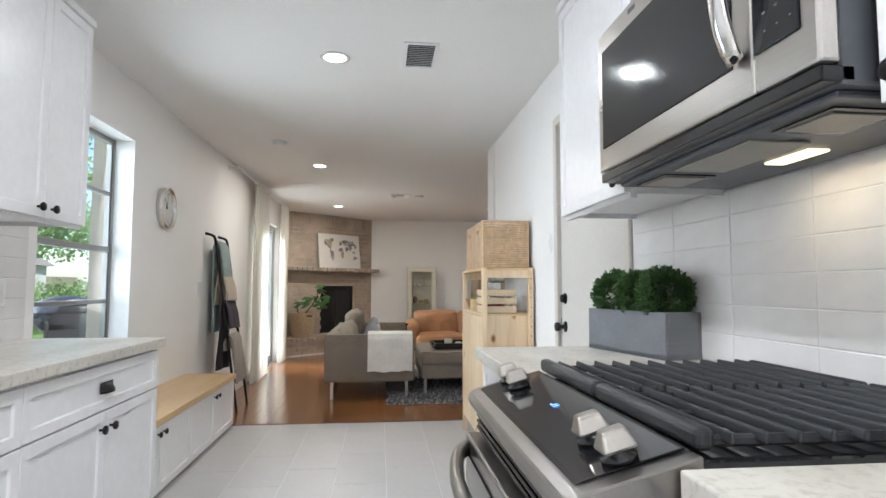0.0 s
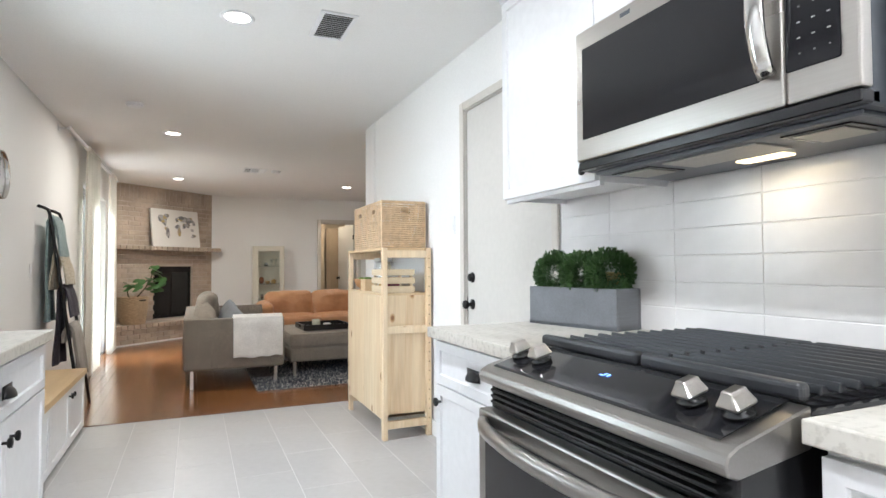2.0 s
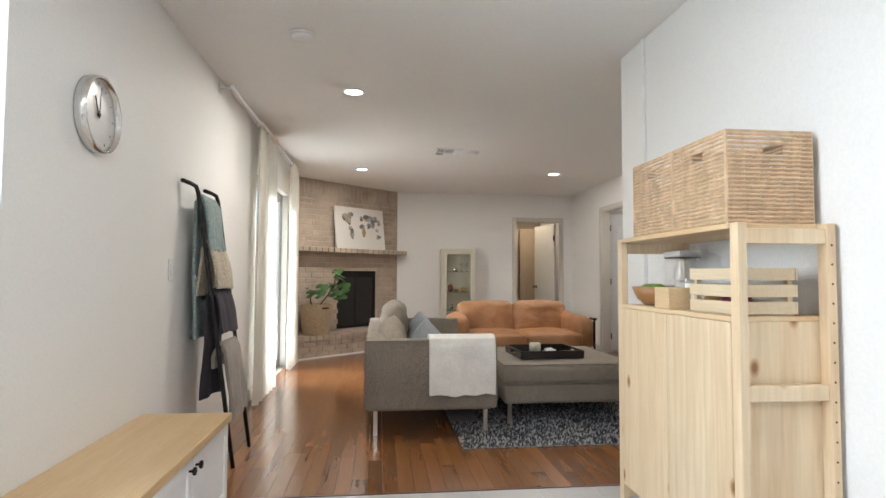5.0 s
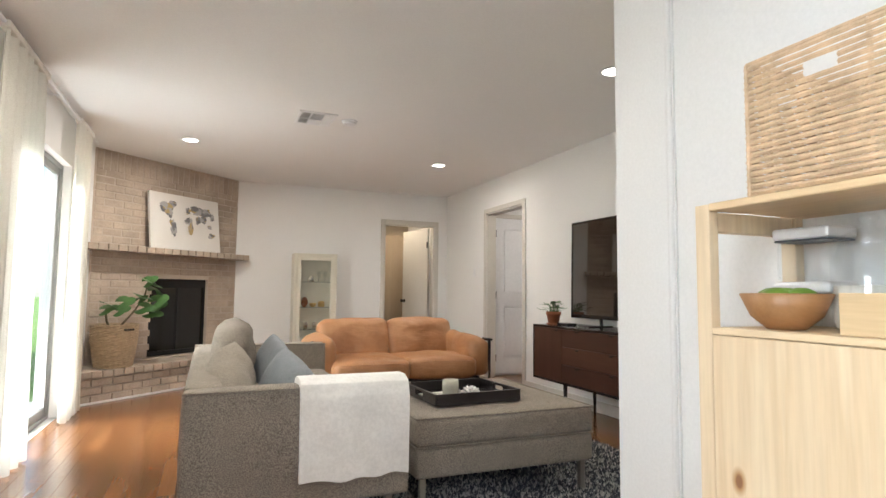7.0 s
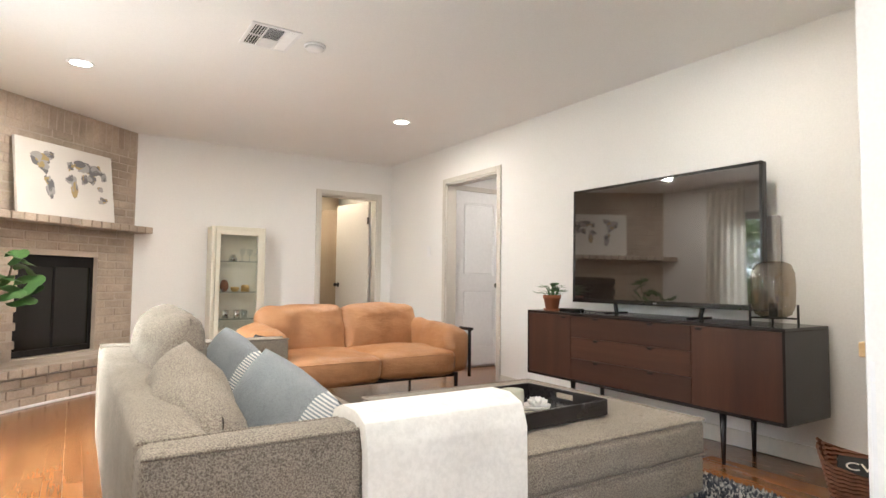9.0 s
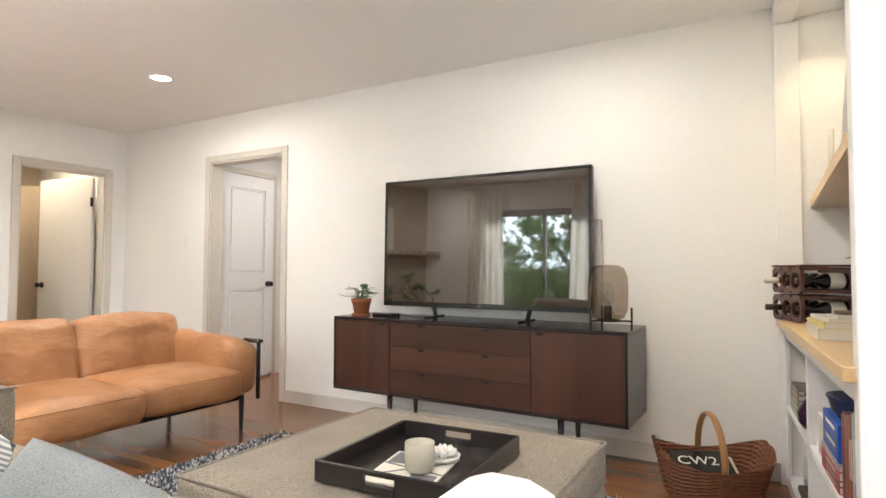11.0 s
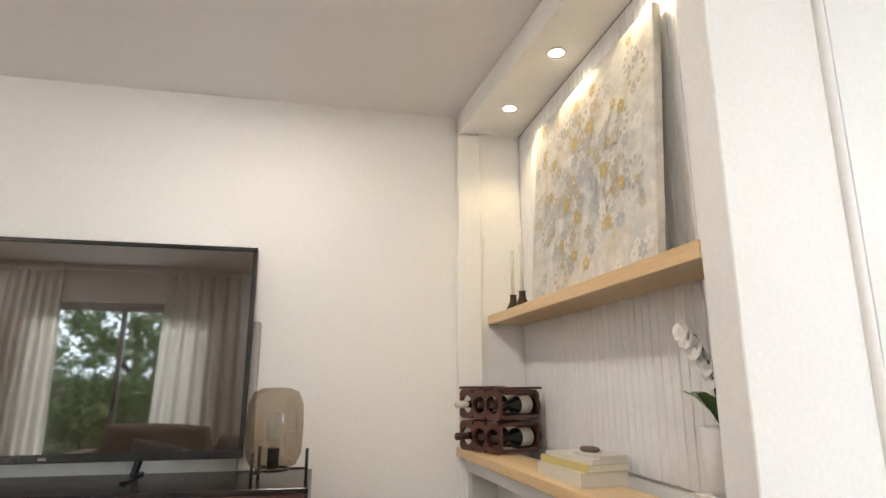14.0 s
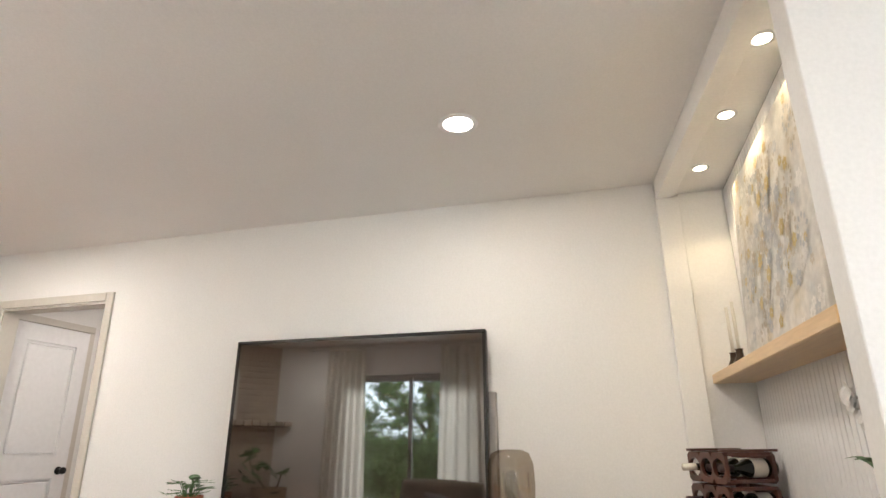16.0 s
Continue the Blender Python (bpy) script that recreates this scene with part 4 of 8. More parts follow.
part("base_trim", box(0.004, 0.06, 0.004, MW - 0.004, 0.002, 0.028, 0.003), BLACKPL, mwo)
under = part("underside", box(0.05, XR - 0.95 - 0.02, 0.03, MW - 0.03, -0.012, 0.0, 0.003), GREYPL, mwo)
for y0, y1 in ((0.07, 0.22), (0.62, 0.78)):
    part("filter_frame", box(0.08, 0.22, y0, y1, -0.016, -0.0125, 0.001), BLACKPL, under)
    part("filter", box(0.095, 0.205, y0 + 0.02, y1 - 0.02, -0.019, -0.0165), FILTER, under)
part("filter", box(0.08, 0.21, 0.28, 0.57, -0.017, -0.0125, 0.001), FILTER, under, "grey metal mesh filter")
part("lamp", box(0.245, 0.295, 0.33, 0.47, -0.018, -0.0125, 0.002), BULB, under, "lit warm lamp cover")
area_lamp("hood_light", pose(0.95 + 0.275, 1.064 + 0.40, 1.425), 0.06, 0.18, 0.25, (1.0, 0.78, 0.48))

# planter with clipped box balls, and the board behind it
pl = thing("planter", pose(1.228, 2.262, 0.917, 0, 0, 12) @ Matrix.Scale(1.18, 4), "grey stained wooden planter with clipped green shrubs on the worktop", "planter")
part("trough", joined(box(-0.06, 0.06, -0.185, 0.185, 0, 0.012), box(-0.06, -0.048, -0.185, 0.185, 0, 0.128, 0.002), box(0.048, 0.06, -0.185, 0.185, 0, 0.128, 0.002), box(-0.048, 0.048, -0.185, -0.173, 0, 0.128, 0.002), box(-0.048, 0.048, 0.173, 0.185, 0, 0.128, 0.002)), PLANTERGREY, pl)
part("soil", box(-0.047, 0.047, -0.172, 0.172, 0.09, 0.112), surface("soil", (0.05, 0.035, 0.022), 0.95, relief=0.6), pl)


def leaf_ball(at, r, count, seed, size=0.011):
    """A clipped ball of many small leaves."""
    rng = random.Random(seed)
    bm = bmesh.new()
    for i in range(count):
        z = 1 - 2 * (i + 0.5) / count
        a = i * 2.39996 + rng.random() * 0.5
        q = math.sqrt(1 - z * z)
        d = Vector((q * math.cos(a), q * math.sin(a), z))
        rr = r * (0.70 + 0.36 * rng.random()) * (1 + 0.16 * noise.noise(d * 2.5 + Vector((seed, 0, 0))))
        p = Vector(at) + d * rr
        u = d.cross(Vector((rng.random() - 0.5, rng.random() - 0.5, rng.random() - 0.5))).normalized()
        w = (d * (0.3 + rng.random()) + u * (rng.random() - 0.3)).normalized()
        s = size * (0.7 + 0.6 * rng.random())
        vs = [bm.verts.new(p), bm.verts.new(p + w * s * 0.5 + u * s * 0.33), bm.verts.new(p + w * s * 1.05), bm.verts.new(p + w * s * 0.5 - u * s * 0.33)]
        bm.faces.new(vs)
    return bm


for i, y in enumerate((-0.115, 0.0, 0.115)):
    part("shrub", leaf_ball((0, y, 0.172), 0.066 + 0.005 * (i == 0), 4200, i + 3, 0.0125), LEAF, pl, "dense clipped green foliage")
tagged(part("cutting_board", turned(box(-0.009, 0.009, -0.07, 0.07, 0, 0.21, 0.004, 2), pose(1.322, 2.19, 0.917, 0, 3, 0)), BEECH), "pale wooden board leaning on the tiled wall", "board")

# kitchen door
door1 = thing("door_1", pose(XR + 0.010, DY0, 0), "flat off-white painted door with black knob and bolt", "door", kind="structure")
part("leaf", box(0, 0.04, 0.004, DY1 - DY0 - 0.004, 0.008, DZ - 0.004, 0.003), DOORPAINT, door1)
structure("trim", joined(box(XR, XR + 0.13, DY0 - 0.001, DY0 + 0.003, 0, DZ), box(XR, XR + 0.13, DY1 - 0.003, DY1 + 0.001, 0, DZ), box(XR, XR + 0.13, DY0 + 0.003, DY1 - 0.003, DZ - 0.003, DZ + 0.001)), TRIM, "taupe door jamb lining")
for nm, z in (("door_knob", 0.925), ("dead_bolt", 1.085)):
    bm_ = joined(turned(lathe([(0.031, 0), (0.031, 0.006), (0.012, 0.010), (0.011, 0.03)] + ([(0.022, 0.036), (0.027, 0.05), (0.022, 0.062), (0, 0.066)] if nm == "door_knob" else [(0.024, 0.012), (0.022, 0.026), (0, 0.028)]), 24), pose(0, DY1 - DY0 - 0.07, z, 0, -90, 0)))
    part(nm, bm_, BLACK, door1, "black metal " + ("knob" if nm == "door_knob" else "bolt rosette"), True)
part("viewer", turned(lathe([(0.009, 0), (0.009, 0.003), (0, 0.004)], 14), pose(0, 0.463, 1.68, 0, -90, 0)), CHROME, door1)
part("strike_plate", box(-0.004, -0.001, DY1 - DY0 - 0.006, DY1 - DY0 + 0.001, 0.88, 0.97), BLACK, door1)

# storage bench under the window
bench = thing("storage_bench", pose(-0.90, 3.11, 0), "low white storage bench with a butcher-block top", "bench")
part("body", joined(box(0, XL + 0.90 + 0.001, 0, 2.12, 0.06, 0.395), box(-0.02, XL + 0.90 + 0.001, 0, 2.12, 0, 0.06)), WHITE, bench)
tops = part("top", box(0.03, XL + 0.90 + 0.001, -0.003, 2.145, 0.396, 0.434, 0.004, 2), BEECH, bench, "pale butcher-block top")
for a, b, k in ((0, 0.53, 0.49), (0.53, 1.06, 0.57), (1.06, 1.59, 1.55), (1.59, 2.12, 1.63)):
    d = shaker(bench, 0, a + 0.003, b - 0.003, 0.03, 0.388, 1, "door", 0.06)
    knob(d, 0.02, k, 0.35)

# pine shelf unit
SX0, SX1, SY_0, SY_1 = 0.986, 1.332, 4.065, 5.0
ivar = thing("shelf_unit", pose(SX0, SY_0, 0), "knotty pine shelf unit with two doors below", "shelf unit")
D, L = SX1 - SX0, SY_1 - SY_0
for x in (0, D - 0.032):
    for y in (0, L - 0.044):
        part("post", box(x, x + 0.032, y, y + 0.044, 0, 1.28, 0.002), PINE, ivar)
for y in (0.006, L - 0.038):
    for z in (0.07, 0.70, 1.212):
        part("rung", box(0.032, D - 0.032, y, y + 0.032, z, z + 0.05, 0.002), PINE, ivar)
part("side_panel", box(0.02, D - 0.02, 0.045, 0.060, 0.14, 0.955), PINE, ivar, "knotty pine side")
part("side_panel", box(0.02, D - 0.02, L - 0.060, L - 0.045, 0.14, 0.955), PINE, ivar, "knotty pine side")
part("back_panel", box(D - 0.028, D - 0.020, 0.060, L - 0.060, 0.14, 0.955), PINE, ivar)
part("shelf", box(0.0, D - 0.0, 0.045, L - 0.045, 0.955, 0.972, 0.002), PINEY, ivar)
part("shelf", box(0.0, D - 0.0, 0.045, L - 0.045, 0.14, 0.158, 0.002), PINEY, ivar)
part("top_shelf", box(-0.004, D, 0.046, L - 0.046, 1.262, 1.281, 0.003), PINEY, ivar)
for a, b in ((0.047, L / 2 - 0.002), (L / 2 + 0.002, L - 0.047)):
    dd = part("door", box(-0.002, 0.016, a, b, 0.135, 0.953, 0.002), PINE, ivar, "knotty pine door")
holes = [turned(rod((-0.0005, 0, 0), (0.003, 0, 0), 0.004, n=8), Matrix.Translation((D - 0.001, y, z))) for y in (0.02,) for z in (0.2, 0.4, 0.6, 0.8, 1.0, 1.1, 1.2)]
holes += [turned(rod((0, -0.0006, 0), (0, 0.002, 0), 0.004, n=8), Matrix.Translation((D - 0.016, 0.0, 0.12 + 0.064 * i))) for i in range(18)]
part("peg_hole", joined(*holes), surface("hole_shadow", (0.12, 0.06, 0.03), 0.9, relief=0), ivar)


def wicker_box(name, m, w, d, h, label, strand=0.0150, hole=True, taper=0.0):
    """A woven box with handle slots, open at the top; w along y, d along x."""
    root = thing(name, m, label, "basket")
    path = []
    per = [(0, 0), (d, 0), (d, w), (0, w)]
    step = 0.0185
    for (x0, y0), (x1, y1) in zip(per, per[1:] + per[:1]):
        ln = math.hypot(x1 - x0, y1 - y0)
        k = max(2, round(ln / step))
        for i in range(k):
            path.append((x0 + (x1 - x0) * i / k, y0 + (y1 - y0) * i / k))
    bm = bmesh.new()
    rows = int(h / strand)
    c = (d / 2, w / 2)
    rng = random.Random(5)
    for r in range(rows):
        z0, z1 = r * strand + 0.0012, (r + 1) * strand - 0.0014
        zm = (z0 + z1) / 2
        ring = []
        for i, (x, y) in enumerate(path):
            o = 0.0068 * (1 if (i + r) % 2 else -1) + 0.0012 * (rng.random() - 0.5)
            nx, ny = x - c[0], y - c[1]
            if abs(nx) / d > abs(ny) / w:
                px, py = x + math.copysign(o, nx), y
            else:
                px, py = x, y + math.copysign(o, ny)
            j = 0.0012 * (rng.random() - 0.5)
            ox, oy = (math.copysign(0.003, nx), 0) if abs(nx) / d > abs(ny) / w else (0, math.copysign(0.003, ny))
            ring.append((bm.verts.new((px - ox * 0.3, py - oy * 0.3, z0 + j)), bm.verts.new((px + ox, py + oy, zm + j)), bm.verts.new((px - ox * 0.3, py - oy * 0.3, z1 + j))))
        n_ = len(ring)
        for i in range(n_):
            x, y = path[i]
            gap = hole and h * 0.76 < zm < h * 0.87 and ((x < 1e-6 or x > d - 1e-6) and abs(y - w / 2) < 0.042 or (y < 1e-6 or y > w - 1e-6) and abs(x - d / 2) < 0.04)
            if gap:
                continue
            a, b = ring[i], ring[(i + 1) % n_]
            bm.faces.new((a[0], b[0], b[1], a[1]))
            bm.faces.new((a[1], b[1], b[2], a[2]))
    part("weave", bm, WICKER, root, "woven tan wicker sides")
    part("rim", joined(*[tube([(x0, y0, h), ((x0 + x1) / 2, (y0 + y1) / 2, h), (x1, y1, h)], 0.006, 8) for (x0, y0), (x1, y1) in zip(per, per[1:] + per[:1])]), WICKER, root)
    for x, y in per:
        part("corner_stake", rod((x, y, 0), (x, y, h), 0.006), WICKER, root)
    for k in range(1, 5):
        for x, y in ((0, w * k / 5), (d, w * k / 5), (d * k / 5, 0), (d * k / 5, w)):
            if k in (1, 4) or not hole:
                part("stake", rod((x, y, 0.002), (x, y, h - 0.002), 0.0055), PALERATTAN_LIGHT, root)
    part("bottom", box(0.002, d - 0.002, 0.002, w - 0.002, 0.002, 0.006), WICKER, root)
    return root


for y0 in (4.15, 4.505):
    tagged(wicker_box("wicker_basket", pose(1.005, y0, 1.284), 0.345, 0.315, 0.318, "tan woven wicker basket on the pine shelf unit"), group="wicker baskets")

# ---- living room ----
# corner fireplace; its own frame runs along the face, front towards -y
FP = pose(-1.29, 10.44, 0, 0, 0, 42.0)
FL = 1.91
hearth_fp = thing("fireplace", FP, "limewashed brick corner fireplace with mantel and raised hearth", "fireplace", kind="structure")
FX0, FX1, FZ0, FZ1 = 0.69, 1.48, 0.315, 1.175
part("mass", joined(box(0.0, FX0, 0.0035, 0.10, 0, CEIL), box(FX1, FL, 0.0035, 0.10, 0, CEIL), box(FX0, FX1, 0.0035, 0.10, FZ1, CEIL), box(FX0, FX1, 0.006, 0.10, 0, FZ0 - 0.006)), MORTAR, hearth_fp, "pale smeared mortar")
fb = part("firebox", joined(box(FX0 - 0.02, FX0, 0.10, 0.48, FZ0, FZ1), box(FX1, FX1 + 0.02, 0.10, 0.48, FZ0, FZ1), box(FX0, FX1, 0.46, 0.48, FZ0, FZ1), box(FX0, FX1, 0.10, 0.46, FZ1, FZ1 + 0.02), box(FX0, FX1, 0.10, 0.46, FZ0 - 0.02, FZ0)), SOOT_SLOT, hearth_fp, "sooty black firebox")
part("frame", joined(box(FX0, FX0 + 0.03, 0.05, 0.075, FZ0, FZ1), box(FX1 - 0.03, FX1, 0.05, 0.075, FZ0, FZ1), box(FX0 + 0.03, FX1 - 0.03, 0.05, 0.075, FZ1 - 0.10, FZ1), box(FX0 + 0.03, FX1 - 0.03, 0.05, 0.075, FZ0, FZ0 + 0.05), box((FX0 + FX1) / 2 - 0.01, (FX0 + FX1) / 2 + 0.01, 0.055, 0.07, FZ0 + 0.05, FZ1 - 0.10)), BLACK, fb, "black metal door frame")
for a, b in ((FX0 + 0.03, (FX0 + FX1) / 2 - 0.01), ((FX0 + FX1) / 2 + 0.01, FX1 - 0.03)):
    part("glass_door", box(a, b, 0.060, 0.066, FZ0 + 0.05, FZ1 - 0.10), FIREGLASS, fb, "smoked glass door")
part("hearth_core", box(-0.42, FL - 0.02, -0.42, 0.012, 0, 0.232), MORTAR, hearth_fp)


def brick_mesh(w, d, h, seed):
    bm = box(-w / 2, w / 2, 0, d, -h / 2, h / 2, 0.005, 1)
    for v in bm.verts:
        v.co += 0.0022 * noise.noise_vector(v.co * 30 + Vector((seed * 9.1, 0, 0)))
    me = bpy.data.meshes.new("brick")
    bmesh.ops.recalc_face_normals(bm, faces=bm.faces)
    bm.to_mesh(me)
    bm.free()
    me.materials.append(BRICK)
    return me


FULL = [brick_mesh(0.200, 0.05, 0.066, i) for i in range(3)]
HALF = [brick_mesh(0.096, 0.05, 0.066, i + 5) for i in range(2)]
SOLDIER = [brick_mesh(0.066, 0.05, 0.205, i + 8) for i in range(3)]
HEADER = [brick_mesh(0.096, 0.23, 0.062, i + 12) for i in range(3)]
brick_rng = random.Random(11)


def lay(me, x, y, z):
    ob = new("brick", me)
    ob.parent = hearth_fp
    ob.matrix_basis = pose(x, y + brick_rng.uniform(-0.003, 0.002), z, 0, brick_rng.uniform(-0.4, 0.4), brick_rng.uniform(-0.5, 0.5))


def course(z, x0, x1, y, shift):
    x = x0 - (0.104 if shift else 0)
    while x < x1 - 0.02:
        a, b = max(x, x0), min(x + 0.208, x1)
        if b - a > 0.15:
            lay(brick_rng.choice(FULL), (a + b) / 2, y, z)
        elif b - a > 0.06:
            lay(brick_rng.choice(HALF), (a + b) / 2, y, z)
        x += 0.208


row = 0
z = 0.352
while z < 2.25:
    if not (1.42 < z < 1.53):
        if FZ0 - 0.03 < z < FZ1 + 0.04:
            course(z, 0.02, FX0, 0, row % 2)
            course(z, FX1, FL, 0, row % 2)
        else:
            course(z, 0.02, FL, 0, row % 2)
    z += 0.0755
    row += 1
x = 0.06
while x < FL - 0.02:
    lay(brick_rng.choice(SOLDIER), x, 0, 2.372)
    x += 0.0745
x = -0.10
while x < FL + 0.0:
    lay(brick_rng.choice(HEADER), x, -0.205, 1.468)
    x += 0.1045
x = -0.36
while x < FL - 0.06:
    lay(brick_rng.choice(HEADER), x, -0.46, 0.268)
    x += 0.1045
for i, zz in enumerate((0.04, 0.1155, 0.191)):
    course(zz, -0.40, FL - 0.05, -0.435, i % 2)
part("hearth_slab", box(-0.40, FL - 0.06, -0.225, 0.012, 0.233, 0.297), MORTAR, hearth_fp, "pale brick hearth top")
part("plinth_trim", box(-0.38, FL - 0.08, -0.452, -0.437, 0, 0.02, 0.003), WHITE, hearth_fp)

# world map canvas on the mantel
art = thing("map_canvas", FP @ pose(0.56, -0.155, 1.503, -7, 0, 0), "white canvas with a grey and gold world map on the mantel", "picture")
part("canvas", box(0, 0.945, 0, 0.03, 0, 0.63, 0.003), CANVAS, art)
INKS = [paint("map_grey", (0.17, 0.165, 0.17)), paint("map_gold", (0.42, 0.31, 0.14)), paint("map_pale", (0.38, 0.36, 0.35))]


def blot(cx, cz, rx, rz, seed, bm, n=18, y=-0.002):
    vs = []
    for i in range(n):
        a = 2 * math.pi * i / n
        r = 1 + 0.55 * noise.noise(Vector((math.cos(a) * 1.7 + seed * 3.1, math.sin(a) * 1.7, seed)))
        vs.append(bm.verts.new((cx + rx * r * math.cos(a), y, cz + rz * r * math.sin(a))))
    bm.faces.new(vs)


lands = [bmesh.new() for _ in INKS]
rng_m = random.Random(2)
for cx, cz, rx, rz in ((0.20, 0.47, 0.10, 0.06), (0.24, 0.40, 0.06, 0.05), (0.30, 0.52, 0.06, 0.04), (0.29, 0.23, 0.045, 0.08), (0.27, 0.30, 0.03, 0.04), (0.52, 0.27, 0.05, 0.09), (0.50, 0.35, 0.06, 0.05), (0.50, 0.46, 0.05, 0.04), (0.62, 0.48, 0.11, 0.06), (0.74, 0.47, 0.10, 0.06), (0.70, 0.38, 0.06, 0.05), (0.82, 0.20, 0.06, 0.04), (0.79, 0.30, 0.04, 0.03), (0.63, 0.36, 0.035, 0.05), (0.84, 0.42, 0.04, 0.05)):
    for j in range(13):
        k = rng_m.choice((0, 0, 1, 2, 2))
        blot(cx + rng_m.uniform(-0.5, 0.5) * rx, cz + rng_m.uniform(-0.5, 0.5) * rz, rx * rng_m.uniform(0.28, 0.62), rz * rng_m.uniform(0.28, 0.62), rng_m.random() * 40, lands[k], y=-0.001 - 0.0004 * j - 0.0002 * k)
for b_, m_ in zip(lands, INKS):
    part("land", b_, m_, art)["kind"] = "stuff"


def leaf_blade(bm, p, d, up, size, lobes=5):
    """A lobed leaf at p growing along d, facing up."""
    d, up = Vector(d).normalized(), Vector(up).normalized()
    s = d.cross(up).normalized()
    up = s.cross(d)
    rim = []
    n = 16
    for i in range(n + 1):
        a = -2.6 + 5.2 * i / n
        r = size * (0.62 + 0.38 * abs(math.cos(a * lobes / 5.2 * 1.55)))
        droop = -0.25 * size * (abs(a) / 2.6) ** 2
        rim.append(bm.verts.new(Vector(p) + d * (r * math.cos(a) + size * 0.45) + s * r * math.sin(a) + up * droop))
    c = bm.verts.new(Vector(p) + d * size * 0.45)
    for a, b in zip(rim, rim[1:]):
        bm.faces.new((c, a, b))


fig = thing("fig_tree_basket", FP @ pose(0.10, -0.30, 0.30), "potted fiddle-leaf plant in a pale woven basket on the hearth", "plant")
bk = bmesh.new()
rows_ = 34
ring_n = 44
prev = None
for r in range(rows_):
    zz = 0.40 * r / (rows_ - 1)
    rad = 0.165 + 0.055 * (zz / 0.40) ** 0.8 - 0.012 * (zz / 0.4) ** 4
    ring = [bk.verts.new(((rad + 0.005 * (1 if (i // 2 + r) % 2 else -1)) * math.cos(2 * math.pi * i / ring_n), (rad + 0.005 * (1 if (i // 2 + r) % 2 else -1)) * math.sin(2 * math.pi * i / ring_n), zz)) for i in range(ring_n)]
    if prev:
        for i in range(ring_n):
            bk.faces.new((prev[i], prev[(i + 1) % ring_n], ring[(i + 1) % ring_n], ring[i]))
    prev = ring
pot = part("basket", bk, PALERATTAN, fig, "pale woven rattan basket")
part("rim", lathe([(0.200, 0.395), (0.215, 0.398), (0.217, 0.41), (0.208, 0.415), (0.20, 0.405)], 40, cap=False), PALERATTAN, pot, smooth=True)
# No opening is cut; a black bar stands for the shade in the slot.
part("handle", box(-0.05, 0.05, -0.222, -0.205, 0.355, 0.375, 0.003), SOOT_SLOT, pot, "black bar painted as the shaded handle slot")
part("soil", lathe([(0, 0.36), (0.19, 0.36)], 24), SOOT_SLOT, fig)
for bx, by, path in ((0.03, 0.0, [(0.03, 0, 0.36), (0.10, -0.02, 0.45), (0.19, -0.03, 0.55), (0.28, -0.04, 0.70), (0.31, -0.04, 0.84)]), (-0.08, 0, [(-0.05, 0, 0.36), (-0.10, -0.02, 0.45), (-0.12, -0.03, 0.55), (-0.10, -0.04, 0.60)])):
    part("stem", tube(path, [0.011, 0.010, 0.009, 0.008, 0.006][: len(path)], 8), STEM, fig, smooth=True)
rng_f = random.Random(4)
for p, sz in (((0.30, -0.05, 0.86), 0.11), ((0.38, -0.06, 0.82), 0.10), ((0.24, -0.08, 0.83), 0.10), ((0.36, -0.08, 0.74), 0.12), ((0.22, -0.10, 0.70), 0.12), ((0.30, -0.12, 0.62), 0.13), ((0.18, -0.10, 0.58), 0.12), ((0.14, -0.10, 0.64), 0.10), ((0.27, -0.1, 0.53), 0.12), ((0.36, -0.1, 0.58), 0.10), ((-0.12, -0.05, 0.62), 0.11), ((-0.02, -0.06, 0.62), 0.12), ((-0.18, -0.06, 0.56), 0.11), ((-0.05, -0.08, 0.55), 0.10)):
    lb = bmesh.new()
    leaf_blade(lb, p, (rng_f.uniform(-1, 1), -0.7, rng_f.uniform(-0.3, 0.6)), (rng_f.uniform(-0.4, 0.4), -0.7, 0.7), sz * 0.9)
    part("leaf", lb, PLANTLEAF, fig)


# grey sofa
sofa = thing("sofa", pose(-0.255, 6.30, 0), "grey woven two-seat sofa with loose cushions and steel legs", "sofa")
SD, SL = 0.92, 2.13
part("base", soft_box(0.02, SD - 0.03, 0.02, SL - 0.02, 0.17, 0.31, 0.02, 2, 4), GREYFAB, sofa)
for y in (0, SL - 0.13):
    arm = part("arm", soft_box(0.0, SD, y, y + 0.13, 0.18, 0.655, 0.022, 3, 5, 0.006), GREYFAB, sofa, smooth=True)
    for py_ in (y + 0.004, y + 0.126):
        part("piping", tube([(0.0, py_, 0.653), (SD, py_, 0.653)], 0.005), GREYFAB, arm)
part("backrest", soft_box(0.0, 0.15, 0.132, SL - 0.132, 0.18, 0.655, 0.025, 3, 5, 0.006), GREYFAB, sofa, smooth=True)
for i in range(2):
    y = 0.135 + i * 0.93
    part("seat_cushion", soft_box(0.15, SD - 0.01, y, y + 0.925, 0.305, 0.47, 0.035, 3, 6, 0.02), GREYFAB, sofa, smooth=True)
for x in (0.06, SD - 0.09):
    for y in (0.05, SL - 0.08):
        part("leg", box(x, x + 0.03, y, y + 0.03, 0, 0.175, 0.002), STEEL, sofa, "square steel leg")
part("back_cushion", turned(pillow(0.82, 0.41, 0.26, 16, 2.6, 7, 0.05), pose(0.175, 0.66, 0.52, 0, 0, 88) @ pose(0, 0, 0, 12, -9, 0)), GREYFAB, sofa, "slumped grey loose back cushion", True)
